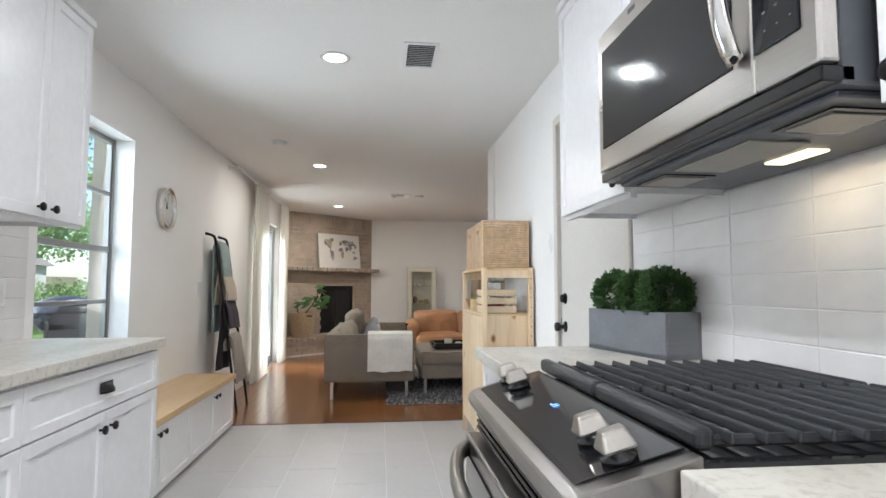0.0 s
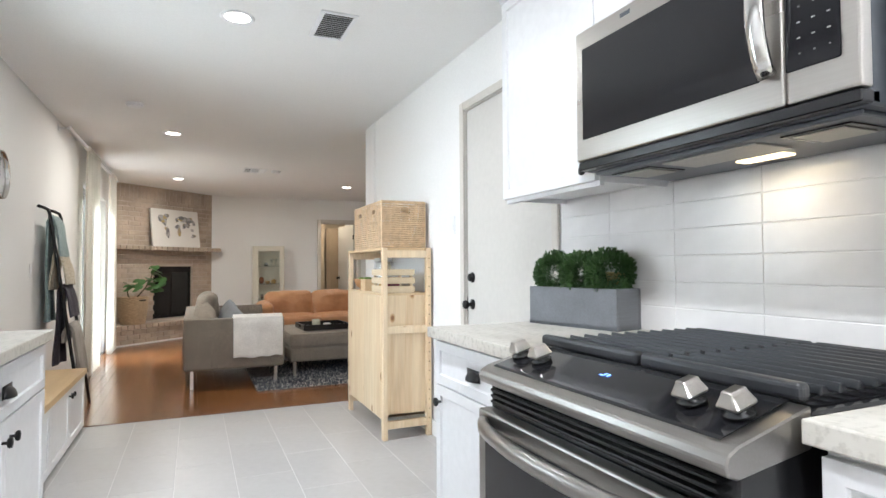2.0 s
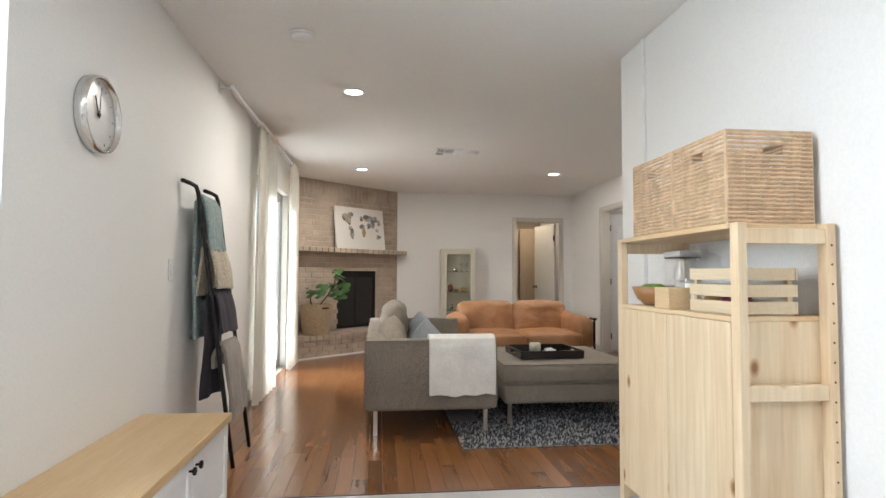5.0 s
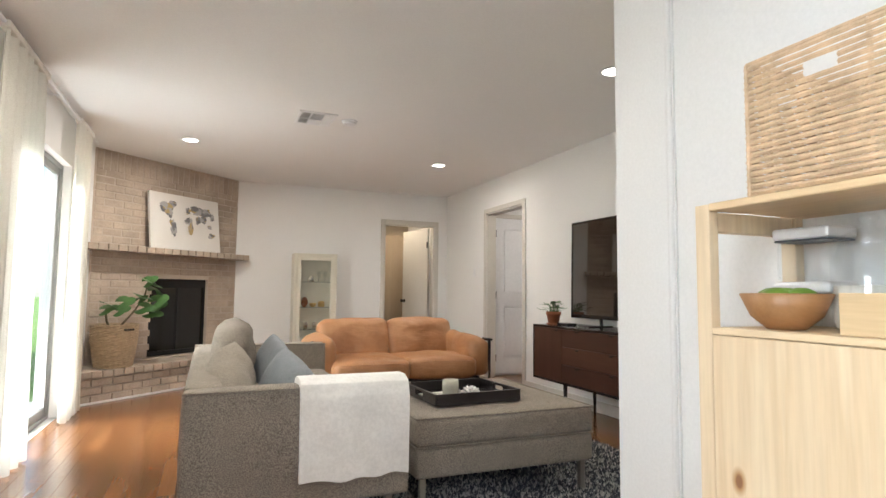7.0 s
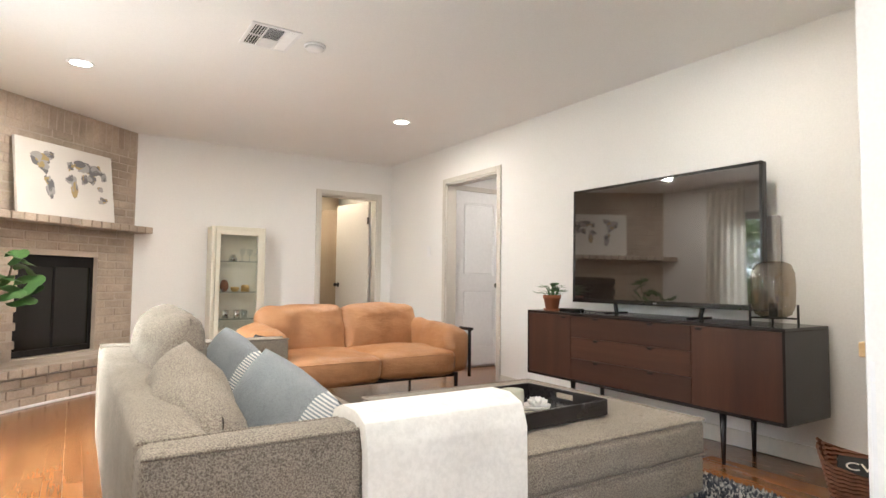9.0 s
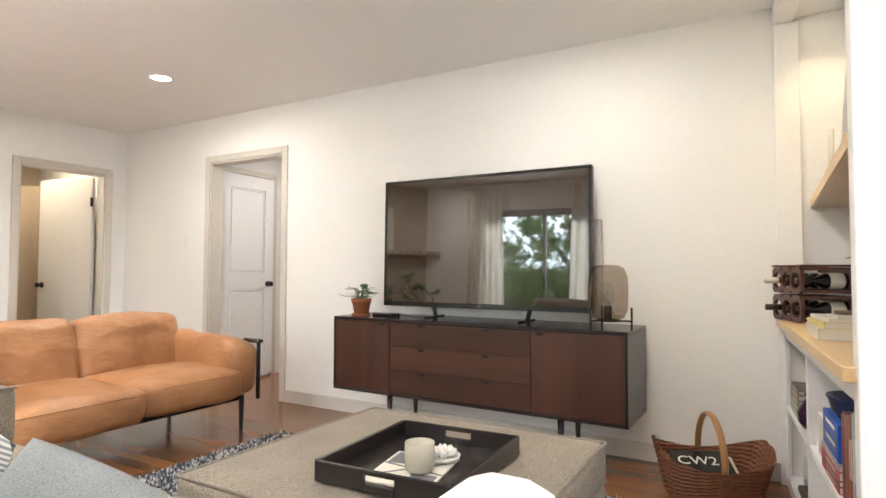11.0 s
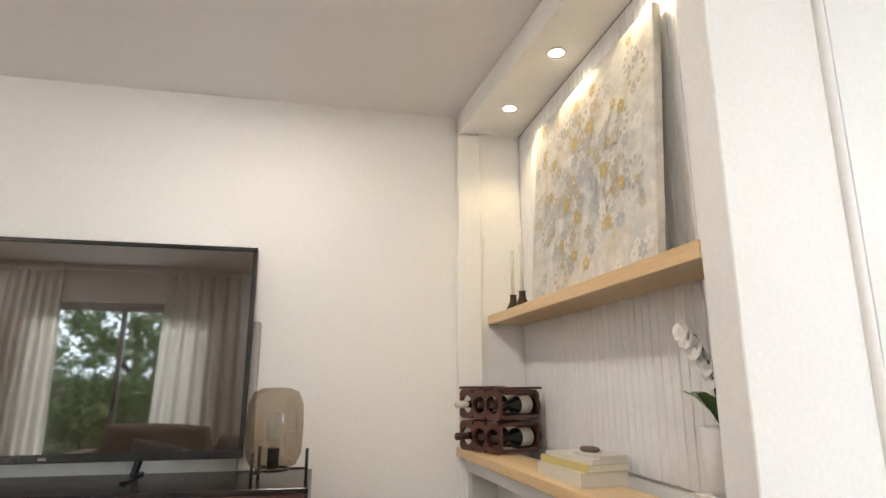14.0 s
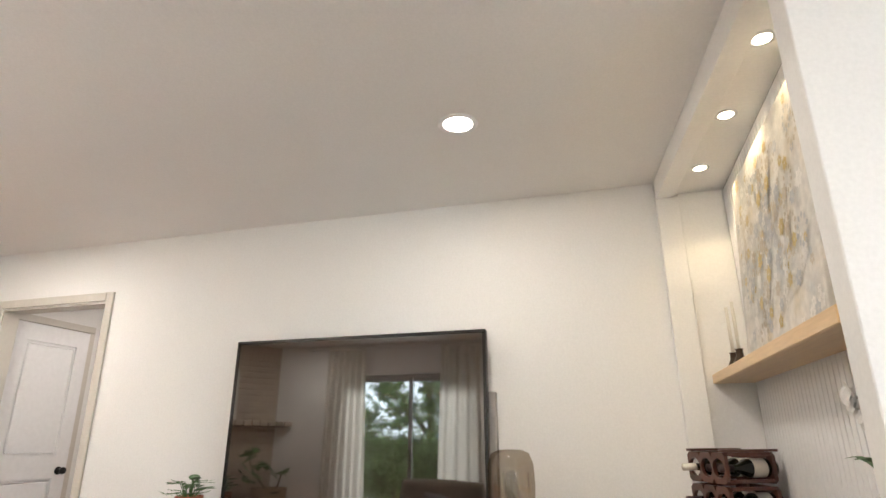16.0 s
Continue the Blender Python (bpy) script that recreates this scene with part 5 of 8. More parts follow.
part("back_cushion", turned(pillow(0.86, 0.46, 0.25, 16, 2.8, 2, 0.04), pose(0.225, 1.52, 0.635, 0, 0, 90) @ pose(0, 0, 0, 9, -2, 0)), GREYFAB, sofa, "soft grey loose back cushion", True)
for x, y, z_, rz, rl in ((0.225, 7.05, 0.530, 106, -17), (0.205, 7.72, 0.575, 98, -12)):
    tp = thing("throw_pillow", pose(x, y, z_, 0, 0, rz) @ pose(0, 0, 0, 24, rl, 0), "faded blue pillow with a striped edge on the sofa", "pillow", "sofa pillows")
    pw = pillow(0.50, 0.33, 0.15, 16, 2.2, 3)
    a_ = pw.copy()
    bmesh.ops.delete(a_, geom=[f for f in a_.faces if f.calc_center_median().x < -0.15], context="FACES")
    bmesh.ops.delete(pw, geom=[f for f in pw.faces if f.calc_center_median().x >= -0.15], context="FACES")
    part("cover", a_, BLUEFAB, tp, smooth=True)
    part("edge_panel", pw, STRIPE, tp, "striped edge", True)


def draped(name, prof, x0, x1, material, label, category="blanket", nx=22, amp=0.012, thick=0.012, seed=1.0, axis="x", hem=0.02):
    """A cloth hung along a line: prof are pairs across it, (sideways, height); it runs from x0 to x1 along the line."""
    bm = bmesh.new()
    dense = []
    for (a, za), (b, zb) in zip(prof, prof[1:]):
        for k in range(5):
            dense.append((a + (b - a) * k / 5, za + (zb - za) * k / 5))
    dense.append(prof[-1])
    top = max(q for _, q in dense)
    g = []
    for i in range(nx + 1):
        u = i / nx
        rowv = []
        for j, (s, zz) in enumerate(dense):
            fall = (top - zz)
            w = amp * noise.noise(Vector((u * 5 + seed, j * 0.12, seed))) * (0.3 + 3.0 * fall)
            edge = hem * noise.noise(Vector((u * 4, seed * 3, 0))) * (1 if j in (0, len(dense) - 1) else 0)
            p = x0 + (x1 - x0) * u
            rowv.append(bm.verts.new((p, s + w, zz + edge) if axis == "x" else (s + w, p, zz + edge)))
        g.append(rowv)
    for i in range(nx):
        for j in range(len(dense) - 1):
            bm.faces.new((g[i][j], g[i + 1][j], g[i + 1][j + 1], g[i][j + 1]))
    ob = part(name, bm, material, smooth=True)
    sol = ob.modifiers.new("thick", "SOLIDIFY")
    sol.thickness, sol.offset = thick, 0
    bv = ob.modifiers.new("soft", "BEVEL")
    bv.width, bv.segments = thick * 0.45, 2
    return tagged(ob, label, category)


draped("throw_blanket", [(6.266, 0.285), (6.266, 0.45), (6.270, 0.61), (6.287, 0.660), (6.33, 0.676), (6.40, 0.676), (6.443, 0.660), (6.460, 0.61), (6.466, 0.50)], 0.185, 0.645, WHITEFAB, "thick white fleece throw folded over the sofa arm", thick=0.030, amp=0.006, hem=0.03)

# ottoman and tray
ott = thing("ottoman", pose(0.755, 6.465, 0), "large grey woven ottoman with a tufted top", "ottoman")
OW, OL = 1.0, 1.05
part("base", soft_box(0, OW, 0, OL, 0.17, 0.312, 0.018, 2, 5, 0.004), GREYFAB, ott, smooth=True)
ocu = soft_box(-0.004, OW + 0.004, -0.004, OL + 0.004, 0.314, 0.455, 0.026, 3, 14, 0.012)
for v in ocu.verts:
    if v.co.z > 0.43:
        for tx in (0.17, 0.39, 0.61, 0.83):
            for ty in (0.17, 0.40, 0.64, 0.88):
                q = math.hypot(v.co.x - tx, v.co.y - ty)
                v.co.z -= 0.012 * math.exp(-(q / 0.05) ** 2)
part("cushion", ocu, GREYFAB, ott, smooth=True)
for z_ in (0.317, 0.452):
    for a, b in (((0, 0, z_), (OW, 0, z_)), ((OW, 0, z_), (OW, OL, z_)), ((OW, OL, z_), (0, OL, z_)), ((0, OL, z_), (0, 0, z_))):
        part("piping", tube([a, b], 0.0055), GREYFAB, ott)
for tx in (0.17, 0.39, 0.61, 0.83):
    for ty in (0.17, 0.40, 0.64, 0.88):
        part("button", lathe([(0.012, 0), (0.010, 0.004), (0, 0.006)], 12, (tx, ty, 0.450)), GREYFAB, ott, smooth=True)
for x in (0.03, OW - 0.06):
    for y in (0.03, OL - 0.06):
        part("leg", box(x, x + 0.03, y, y + 0.03, 0, 0.172, 0.002), STEEL, ott, "square steel leg")

tray = thing("serving_tray", pose(1.165, 6.88, 0.468, 0, 0, 3), "black wooden tray with cut-out handles on the ottoman", "tray")
TW, TD, TH = 0.50, 0.44, 0.060
part("bottom", box(-TW / 2, TW / 2, -TD / 2, TD / 2, 0, 0.008), DARKTOP, tray)
for s in (-1, 1):
    part("side", box(-TW / 2, TW / 2, s * TD / 2 - 0.007, s * TD / 2 + 0.007, 0, TH, 0.002), DARKTOP, tray)
    x = s * TW / 2
    part("end", joined(box(x - 0.007, x + 0.007, -TD / 2, -0.05, 0, TH, 0.002), box(x - 0.007, x + 0.007, 0.05, TD / 2, 0, TH, 0.002), box(x - 0.007, x + 0.007, -0.05, 0.05, 0, 0.022, 0.002), box(x - 0.007, x + 0.007, -0.05, 0.05, 0.046, TH, 0.002)), DARKTOP, tray)
TM = tray.matrix_basis
mg = thing("magazine", TM @ pose(-0.07, 0.0, 0.009, 0, 0, 8), "magazine with a black and white cover in the tray", "magazine")
part("paper_block", box(-0.14, 0.14, -0.105, 0.105, 0, 0.006), PAPERWHITE, mg)
part("cover_print", joined(*[turned(box(-0.11, 0.11, -0.004, 0.004, 0.006, 0.0068), pose(0, 0, 0, 0, 0, a)) for a in (20, 75, 130)], box(-0.13, -0.04, -0.095, -0.02, 0.006, 0.0066), box(0.03, 0.13, 0.02, 0.095, 0.006, 0.0066)), paint("cover_grey", (0.13, 0.13, 0.14)), mg)
cd = thing("candle_cup", TM @ pose(-0.08, -0.03, 0.0165), "frosted glass candle cup in the tray", "candle")
part("cup", lathe([(0.035, 0), (0.043, 0.006), (0.046, 0.05), (0.044, 0.085), (0.040, 0.085), (0.040, 0.012), (0, 0.010)], 28), surface("frosted_glass", (0.46, 0.44, 0.36), 0.25, vary=0.1, relief=0.1), cd, smooth=True)
part("wax", lathe([(0, 0.06), (0.0395, 0.06)], 24), PAPERWHITE, cd)
sc = thing("succulent", TM @ pose(0.035, -0.05, 0.0165), "small white ceramic succulent on a dish", "ornament")
part("dish", lathe([(0.03, 0), (0.05, 0.006), (0.055, 0.018), (0.045, 0.014), (0, 0.012)], 24), WHITECER, sc, smooth=True)
for i in range(14):
    a = i * 2.4
    r = 0.012 + 0.0016 * i
    lb = lathe([(0.0, 0), (0.010, 0.012), (0.007, 0.028), (0, 0.036)], 8)
    part("petal", turned(lb, pose(0.6 * r * math.cos(a), 0.6 * r * math.sin(a), 0.014, 0, 0, math.degrees(a)) @ pose(0, 0, 0, 0, 12 + 3.5 * i, 0)), WHITECER, sc, smooth=True)

# rug: a bed with thick woollen loops
rug = tagged(new("rug"), "shaggy blue-grey and white wool rug under the ottoman", "rug")
RUGM = fabric("wool_loops", (0.03, 0.035, 0.05), (0.42, 0.41, 0.40), 95, 1.0)
part("backing", box(0.38, 2.40, 5.99, 8.76, 0.001, 0.012, 0.003), RUGM, rug)
rb = bmesh.new()
rr = random.Random(8)
for i in range(135):
    for j in range(185):
        x, y = 0.385 + i * 0.015 + rr.uniform(-0.004, 0.004), 5.995 + j * 0.015 + rr.uniform(-0.004, 0.004)
        if x < 0.6 and y > 6.6 or y > 7.6 and x < 1.7 and x < 0.9:
            continue
        h_, a = rr.uniform(0.018, 0.034), rr.uniform(0, 6.28)
        c_, s_ = 0.0095 * math.cos(a), 0.0095 * math.sin(a)
        t_ = rb.verts.new((x + rr.uniform(-0.006, 0.006), y + rr.uniform(-0.006, 0.006), h_))
        vs = [rb.verts.new((x + c_, y + s_, 0.010)), rb.verts.new((x - s_, y + c_, 0.010)), rb.verts.new((x - c_, y - s_, 0.010)), rb.verts.new((x + s_, y - c_, 0.010))]
        for k in range(4):
            rb.faces.new((vs[k], vs[(k + 1) % 4], t_))


def rug_wool():
    m, n, l, b = nodes_of("rug_wool")
    geo = n.new("ShaderNodeNewGeometry")
    l.new(ramp(n, l, geo.outputs["Random Per Island"], [(0.0, (0.022, 0.026, 0.04)), (0.45, (0.05, 0.058, 0.075)), (0.62, (0.16, 0.165, 0.17)), (0.8, (0.40, 0.39, 0.37))]), b.inputs["Base Color"])
    b.inputs["Roughness"].default_value = 0.95
    return m


pile = part("wool_pile", rb, rug_wool(), rug)
pile["kind"] = "stuff"

# tan leather loveseat
LS = thing("leather_loveseat", pose(0.69, 9.0, 0), "tan leather loveseat with creased cushions and dark frame", "sofa")
LW, LD = 1.735, 0.86
part("frame", joined(box(0.10, LW - 0.10, 0.06, LD - 0.02, 0.20, 0.235, 0.006), box(0.10, LW - 0.10, LD - 0.07, LD - 0.02, 0.20, 0.60, 0.006)), DARKTOP, LS, "dark wooden frame")


def creased(bm, seed, deep=0.010):
    """Soft folds running across a leather cushion."""
    for v in bm.verts:
        q = noise.noise(Vector((v.co.x * 3.2 + seed, v.co.y * 3.2, v.co.z * 7.0)))
        r = noise.noise(Vector((v.co.x * 9 + v.co.z * 7 + seed, v.co.y * 9, v.co.z * 12)))
        v.co.y -= deep * (1 - abs(q)) ** 4
        v.co.z += 0.6 * deep * r
    return bm


for i in range(2):
    x = 0.175 + i * 0.71
    seat_y = -0.085 if i == 0 else -0.015
    part("seat_cushion", creased(soft_box(x, x + 0.705, seat_y, LD - 0.20, 0.232, 0.425, 0.055, 4, 14, 0.03, i * 3, 0.012), i * 5.0), LEATHER, LS, smooth=True)
    part("seam", tube([(x + 0.06 + 0.59 * k / 8, seat_y - 0.006 - 0.022 * math.sin(math.pi * k / 8), 0.395 + 0.006 * math.sin(math.pi * k / 8)) for k in range(9)], 0.0035, 6), LEATHER, LS, smooth=True)
    bc = creased(soft_box(-0.352, 0.352, -0.10, 0.10, 0.0, 0.41, 0.065, 4, 14, 0.028, 7 + i * 5, 0.016), 20 + i * 9.0, 0.016)
    part("back_cushion", turned(bc, pose(x + 0.353, LD - 0.17, 0.355, -14, 0, 0)), LEATHER, LS, smooth=True)
for s_, x in ((-1, -0.015), (1, LW - 0.205)):
    ab = soft_box(x, x + 0.23, 0.03, LD - 0.06, 0.235, 0.575, 0.07, 4, 10, 0.02, 2 + s_, 0.014)
    for v in ab.verts:
        inner = (v.co.x - x) / 0.23 if s_ < 0 else 1 - (v.co.x - x) / 0.23
        up = max(0, (v.co.z - 0.30) / 0.28)
        v.co.z += up * (0.105 * inner * (0.35 + 0.65 * min(1, max(0, v.co.y / LD))))
    am = part("arm", creased(ab, 40 + s_), LEATHER, LS, "sagging padded leather arm", True)
    xe = x + (0.198 if s_ > 0 else 0.025)
    part("arm_bar", joined(tube([(xe, 0.0, 0.20), (xe, 0.0, 0.575), (xe, 0.02, 0.59), (xe, 0.14, 0.592)], 0.014, 10), box(xe - 0.018, xe + 0.030, -0.018, 0.10, 0.578, 0.602, 0.006)), DARKTOP, am, "dark wooden arm bar", True)
for x in (0.12, LW - 0.12):
    for y in (0.03, LD - 0.06):
        part("leg", rod((x, y, 0.0), (x, y, 0.24), 0.012, 0.018), BLACK, LS, "thin dark leg")

# credenza
cz = thing("credenza", pose(2.588, 6.562, 0, 0, 0, -0.9), "long dark walnut credenza with doors and drawers", "cabinet")
CW, CDP, C0, C1 = 1.94, 0.44, 0.288, 0.772
part("case", joined(box(0.0, CDP, 0, CW, C1 - 0.018, C1, 0.002), box(0.0, CDP, 0, CW, C0, C0 + 0.016, 0.002), box(0.0, CDP, 0, 0.014, C0 + 0.016, C1 - 0.018), box(0.0, CDP, CW - 0.014, CW, C0 + 0.016, C1 - 0.018), box(0.02, CDP, 0.014, CW - 0.014, C0 + 0.016, C1 - 0.018)), DARKTOP, cz, "blackened wood case")
zl, zh = C0 + 0.018, C1 - 0.020


def tab_pull(parent, y, z_):
    part("pull", joined(box(-0.012, 0.004, y - 0.022, y + 0.022, z_ - 0.002, z_ + 0.002, 0.0008), box(-0.0125, -0.0095, y - 0.018, y + 0.018, z_ - 0.012, z_ - 0.001, 0.001)), BLACK, parent, "small dark metal tab")


for a, b, py in ((0.016, 0.520, 0.465), (1.479, CW - 0.016, 1.535)):
    d_ = part("door", box(0.003, 0.02, a, b, zl, zh, 0.001), WALNUT, cz, "walnut veneer door")
    tab_pull(d_, py, zh - 0.01)
hh = (zh - zl) / 3
for i in range(3):
    d_ = part("drawer", box(0.003, 0.02, 0.524, 1.475, zl + i * hh + 0.0015, zl + (i + 1) * hh - 0.0015, 0.001), WALNUTY, cz, "walnut veneer drawer")
    for y in (0.795, 1.235):
        tab_pull(d_, y, zl + (i + 1) * hh - 0.008)
for y in (0.375, 1.52):
    for x in (0.07, CDP - 0.07):
        part("leg", rod((x, y, 0), (x, y, C0), 0.010, 0.019), DARKTOP, cz, "tapered dark leg", True)

# television
tv = thing("television", pose(2.899, 6.827, 0.772, 0, 0, 0.4), "large flat television with thin black frame on the credenza", "television")
TVW, T0, T1 = 1.458, 0.066, 0.929
TV_LEAN = pose(0, 0, 0, 0, 0.9, 0)
part("case", turned(joined(box(0.004, 0.05, 0, TVW, T0, T1, 0.006, 2), box(0.045, 0.075, 0.25, TVW - 0.25, T0 + 0.05, T1 - 0.3, 0.01)), TV_LEAN), BLACKPL, tv)
part("bezel", turned(joined(box(-0.004, 0.004, 0, TVW, T1 - 0.018, T1, 0.002), box(-0.004, 0.004, 0, TVW, T0, T0 + 0.032, 0.002), box(-0.004, 0.004, 0, 0.018, T0 + 0.032, T1 - 0.018, 0.002), box(-0.004, 0.004, TVW - 0.018, TVW, T0 + 0.032, T1 - 0.018, 0.002)), TV_LEAN), BLACKPL, tv, "glossy black frame")
part("screen", turned(box(0.0, 0.0035, 0.018, TVW - 0.018, T0 + 0.032, T1 - 0.018), TV_LEAN), SCREEN, tv, "dark reflective screen")
part("logo_mark", turned(box(-0.0048, -0.004, 0.70, 0.728, T0 + 0.010, T0 + 0.020), TV_LEAN), KEYPRINT, tv)
for y in (0.40, 1.05):
    part("foot", joined(box(-0.11, 0.13, y - 0.012, y + 0.012, 0.0, 0.010, 0.003), rod((0.02, y, 0.008), (0.025, y + (0.02 if y > 0.7 else -0.02), T0 + 0.02), 0.014)), BLACKPL, tv)
bx_ = thing("media_box", pose(2.76, 8.17, 0.7722), "small black media box with cables on the credenza", "device")
part("case", box(-0.05, 0.05, -0.08, 0.08, 0, 0.022, 0.005, 2), BLACKPL, bx_)
part("cable", tube([(0.03, -0.08, 0.01), (0.05, -0.14, 0.006), (0.02, -0.22, 0.006), (0.08, -0.30, 0.006)], 0.003, 6), BLACKPL, bx_)

pp = thing("potted_plant", pose(2.765, 8.385, 0.7725), "leafy green plant in a terracotta pot on the credenza", "plant")
part("pot", lathe([(0, 0), (0.048, 0), (0.062, 0.085), (0.068, 0.085), (0.070, 0.115), (0.062, 0.115), (0.058, 0.09), (0, 0.088)], 28), TERRA, pp, smooth=True)
part("saucer", lathe([(0, 0), (0.062, 0), (0.068, 0.012), (0.06, 0.010), (0.05, 0.0)], 28), TERRA, pp, smooth=True)
rp = random.Random(6)
for i in range(34):
    a, q = rp.uniform(0, 6.28), rp.uniform(0.02, 0.115)
    tip = (q * math.cos(a), q * math.sin(a), 0.12 + 0.085 * rp.random() - 0.25 * max(0, q - 0.08))
    part("stem", tube([(0.02 * math.cos(a), 0.02 * math.sin(a), 0.09), (0.6 * tip[0], 0.6 * tip[1], tip[2] * 0.98), tip], 0.002, 5), PLANTLEAF, pp)
    lb = bmesh.new()
    leaf_blade(lb, tip, (math.cos(a), math.sin(a), rp.uniform(-0.2, 0.4)), (-0.5 * math.cos(a), -0.5 * math.sin(a), 1), rp.uniform(0.022, 0.034), 2)
    part("leaf", lb, PLANTLEAF, pp)

gl = thing("glass_lamp", pose(2.752, 6.70, 0.772), "smoked glass dome lamp on a black metal stand", "lamp")
part("dome", lathe([(0.055, 0.045), (0.085, 0.06), (0.103, 0.10), (0.107, 0.20), (0.103, 0.28), (0.085, 0.325), (0.05, 0.34), (0.0, 0.342)], 36), SMOKE, gl, "smoked glass dome", True)
part("stand", joined(tube([(0.06 * math.cos(a), 0.06 * math.sin(a), 0.043) for a in [k * math.pi / 12 for k in range(25)]], 0.005, 8), *[tube([(0.06 * math.cos(a), 0.06 * math.sin(a), 0.043), (0.125 * math.cos(a), 0.125 * math.sin(a), 0.043)], 0.005, 8) for a in (0.5, 2.6, 4.7)], *[rod((0.125 * math.cos(a), 0.125 * math.sin(a), 0.0), (0.125 * math.cos(a), 0.125 * math.sin(a), 0.115), 0.006) for a in (0.5, 2.6, 4.7)]), BLACK, gl, "black metal stand", True)
part("socket", rod((0, 0, 0.045), (0, 0, 0.12), 0.022), BLACK, gl)
part("bulb", lathe([(0.012, 0.12), (0.028, 0.15), (0.03, 0.21), (0.02, 0.245), (0, 0.255)], 20), CLEARTHIN, gl, "clear unlit bulb", True)
# Plain upright grey box behind the television's near end.
sb = thing("slim_grey_box", pose(3.035, 6.835, 0.772), "tall slim grey box behind the television", "speaker")
part("case", box(-0.02, 0.03, -0.03, 0.03, 0, 0.62, 0.008, 2), paint("plain_box_grey", (0.42, 0.40, 0.38)), sb)

# ---- the niche ----
structure("post", box(1.346, 1.442, 5.468, 5.751, 0, CEIL, 0.003), WALL, "white boxed post at the end of the wall")
structure("trim", joined(rod((1.3475, 5.452, 0), (1.3475, 5.452, CEIL), 0.0125, n=20), box(1.342, 1.349, 5.428, 5.434, 0, CEIL)), WALL, "half-round bead beside the post")
NF = pose(1.35, 5.751, 0, 0, 0, 5.1)
structure("beam", turned(box(0.095, 1.722, -0.085, 0, 2.372, CEIL, 0.002), NF), WALL, "white beam above the niche")
structure("soffit", turned(box(0.08, 1.735, -0.36, -0.086, 2.397, CEIL), NF), WALL, "white soffit with three spotlights")
structure("trim", joined(box(XTV - 0.045, XTV, 5.79, 5.905, 0, 2.371, 0.003), box(XTV - 0.02, XTV, NICHE_BACK + 0.012, 5.79, 0, 2.396)), WALL, "white boxed jamb of the niche")
# Solid strip coloured dark to stand for shade in the gap.
structure("trim", box(1.44, XTV - 0.02, NICHE_BACK + 0.001, NICHE_BACK + 0.006, 2.391, 2.3965), paint("gap_shade", (0.10, 0.08, 0.06)), "dark strip painted as the shaded gap above the panelling")
bead = thing("beadboard", pose(1.44, NICHE_BACK, 0.86), "white vertical beadboard panelling behind the shelf", "panelling", kind="structure")
bw = (XTV - 0.02 - 1.44) / 38
for i in range(38):
    part("board", box(i * bw + 0.0015, (i + 1) * bw - 0.0015, 0.0, 0.010, 0, 1.530, 0.0025), WHITE, bead)
for x, sy in ((1.79, 5.665), (2.265, 5.69), (2.755, 5.72)):
    sp = thing("spotlight", pose(x, sy, 2.397), "small round recessed spotlight, lit", "ceiling light", "niche spotlights")
    part("ring", lathe([(0.030, -0.001), (0.042, -0.001), (0.043, -0.004), (0.03, -0.005)], 28, cap=False), WHITE, sp, smooth=True)
    part("lens", lathe([(0, -0.003), (0.0295, -0.003), (0.03, -0.001)], 24), SPOTGLOW, sp, "glowing warm lens")
    spot_lamp("spot_beam", x, sy, 2.380, 2.8, (1.0, 0.78, 0.45), 115, 0.02, (x, 5.60, 1.4))
ns = thing("wall_shelf", pose(1.443, NICHE_BACK + 0.011, 1.402), "thick pale wooden shelf across the niche", "shelf")
part("board", box(0, 1.615, 0, 0.177, 0, 0.042, 0.003), BEECHX, ns)
part("front_edge", box(0, 1.615, 0.1775, 0.183, 0.0005, 0.0415, 0.001), BEECHX, ns, "pale wooden edge strip")

# built-in base with cubbies; its front runs a little askew
NB = pose(1.345, 5.742, 0, 0, 0, 4.6)
base = thing("bookcase", NB, "white built-in low bookcase with open cubbies", "bookcase")
BWD = 1.728
part("frame", joined(box(0.0, BWD, -0.02, 0, 0.745, 0.80, 0.002), box(0.0, 0.09, -0.02, 0, 0.0, 0.745, 0.002), box(BWD - 0.06, BWD, -0.02, 0, 0, 0.745, 0.002), box(0.0, BWD, -0.02, 0, 0, 0.05, 0.002)), WHITE, base)
part("divider", box(0.935, 0.975, -0.16, 0.0, 0.05, 0.745, 0.002), WHITE, base)
part("back", box(0.09, BWD - 0.03, -0.165, -0.155, 0.05, 0.745), WHITE, base)
part("bottom", box(0.09, BWD - 0.02, -0.155, -0.001, 0.03, 0.055), WHITE, base)
part("shelf", box(0.09, 0.935, -0.155, -0.003, 0.385, 0.41, 0.002), WHITE, base)
part("shelf", box(0.975, BWD - 0.03, -0.155, -0.003, 0.385, 0.41, 0.002), WHITE, base)
part("side", box(BWD - 0.03, BWD - 0.02, -0.155, -0.02, 0.05, 0.745), WHITE, base)
tagged(part("bench_top", turned(box(0.04, BWD + 0.0, -0.145, 0.035, 0.802, 0.842, 0.004, 2), NB), BEECHX), "pale butcher-block top on the built-in bookcase", "worktop")


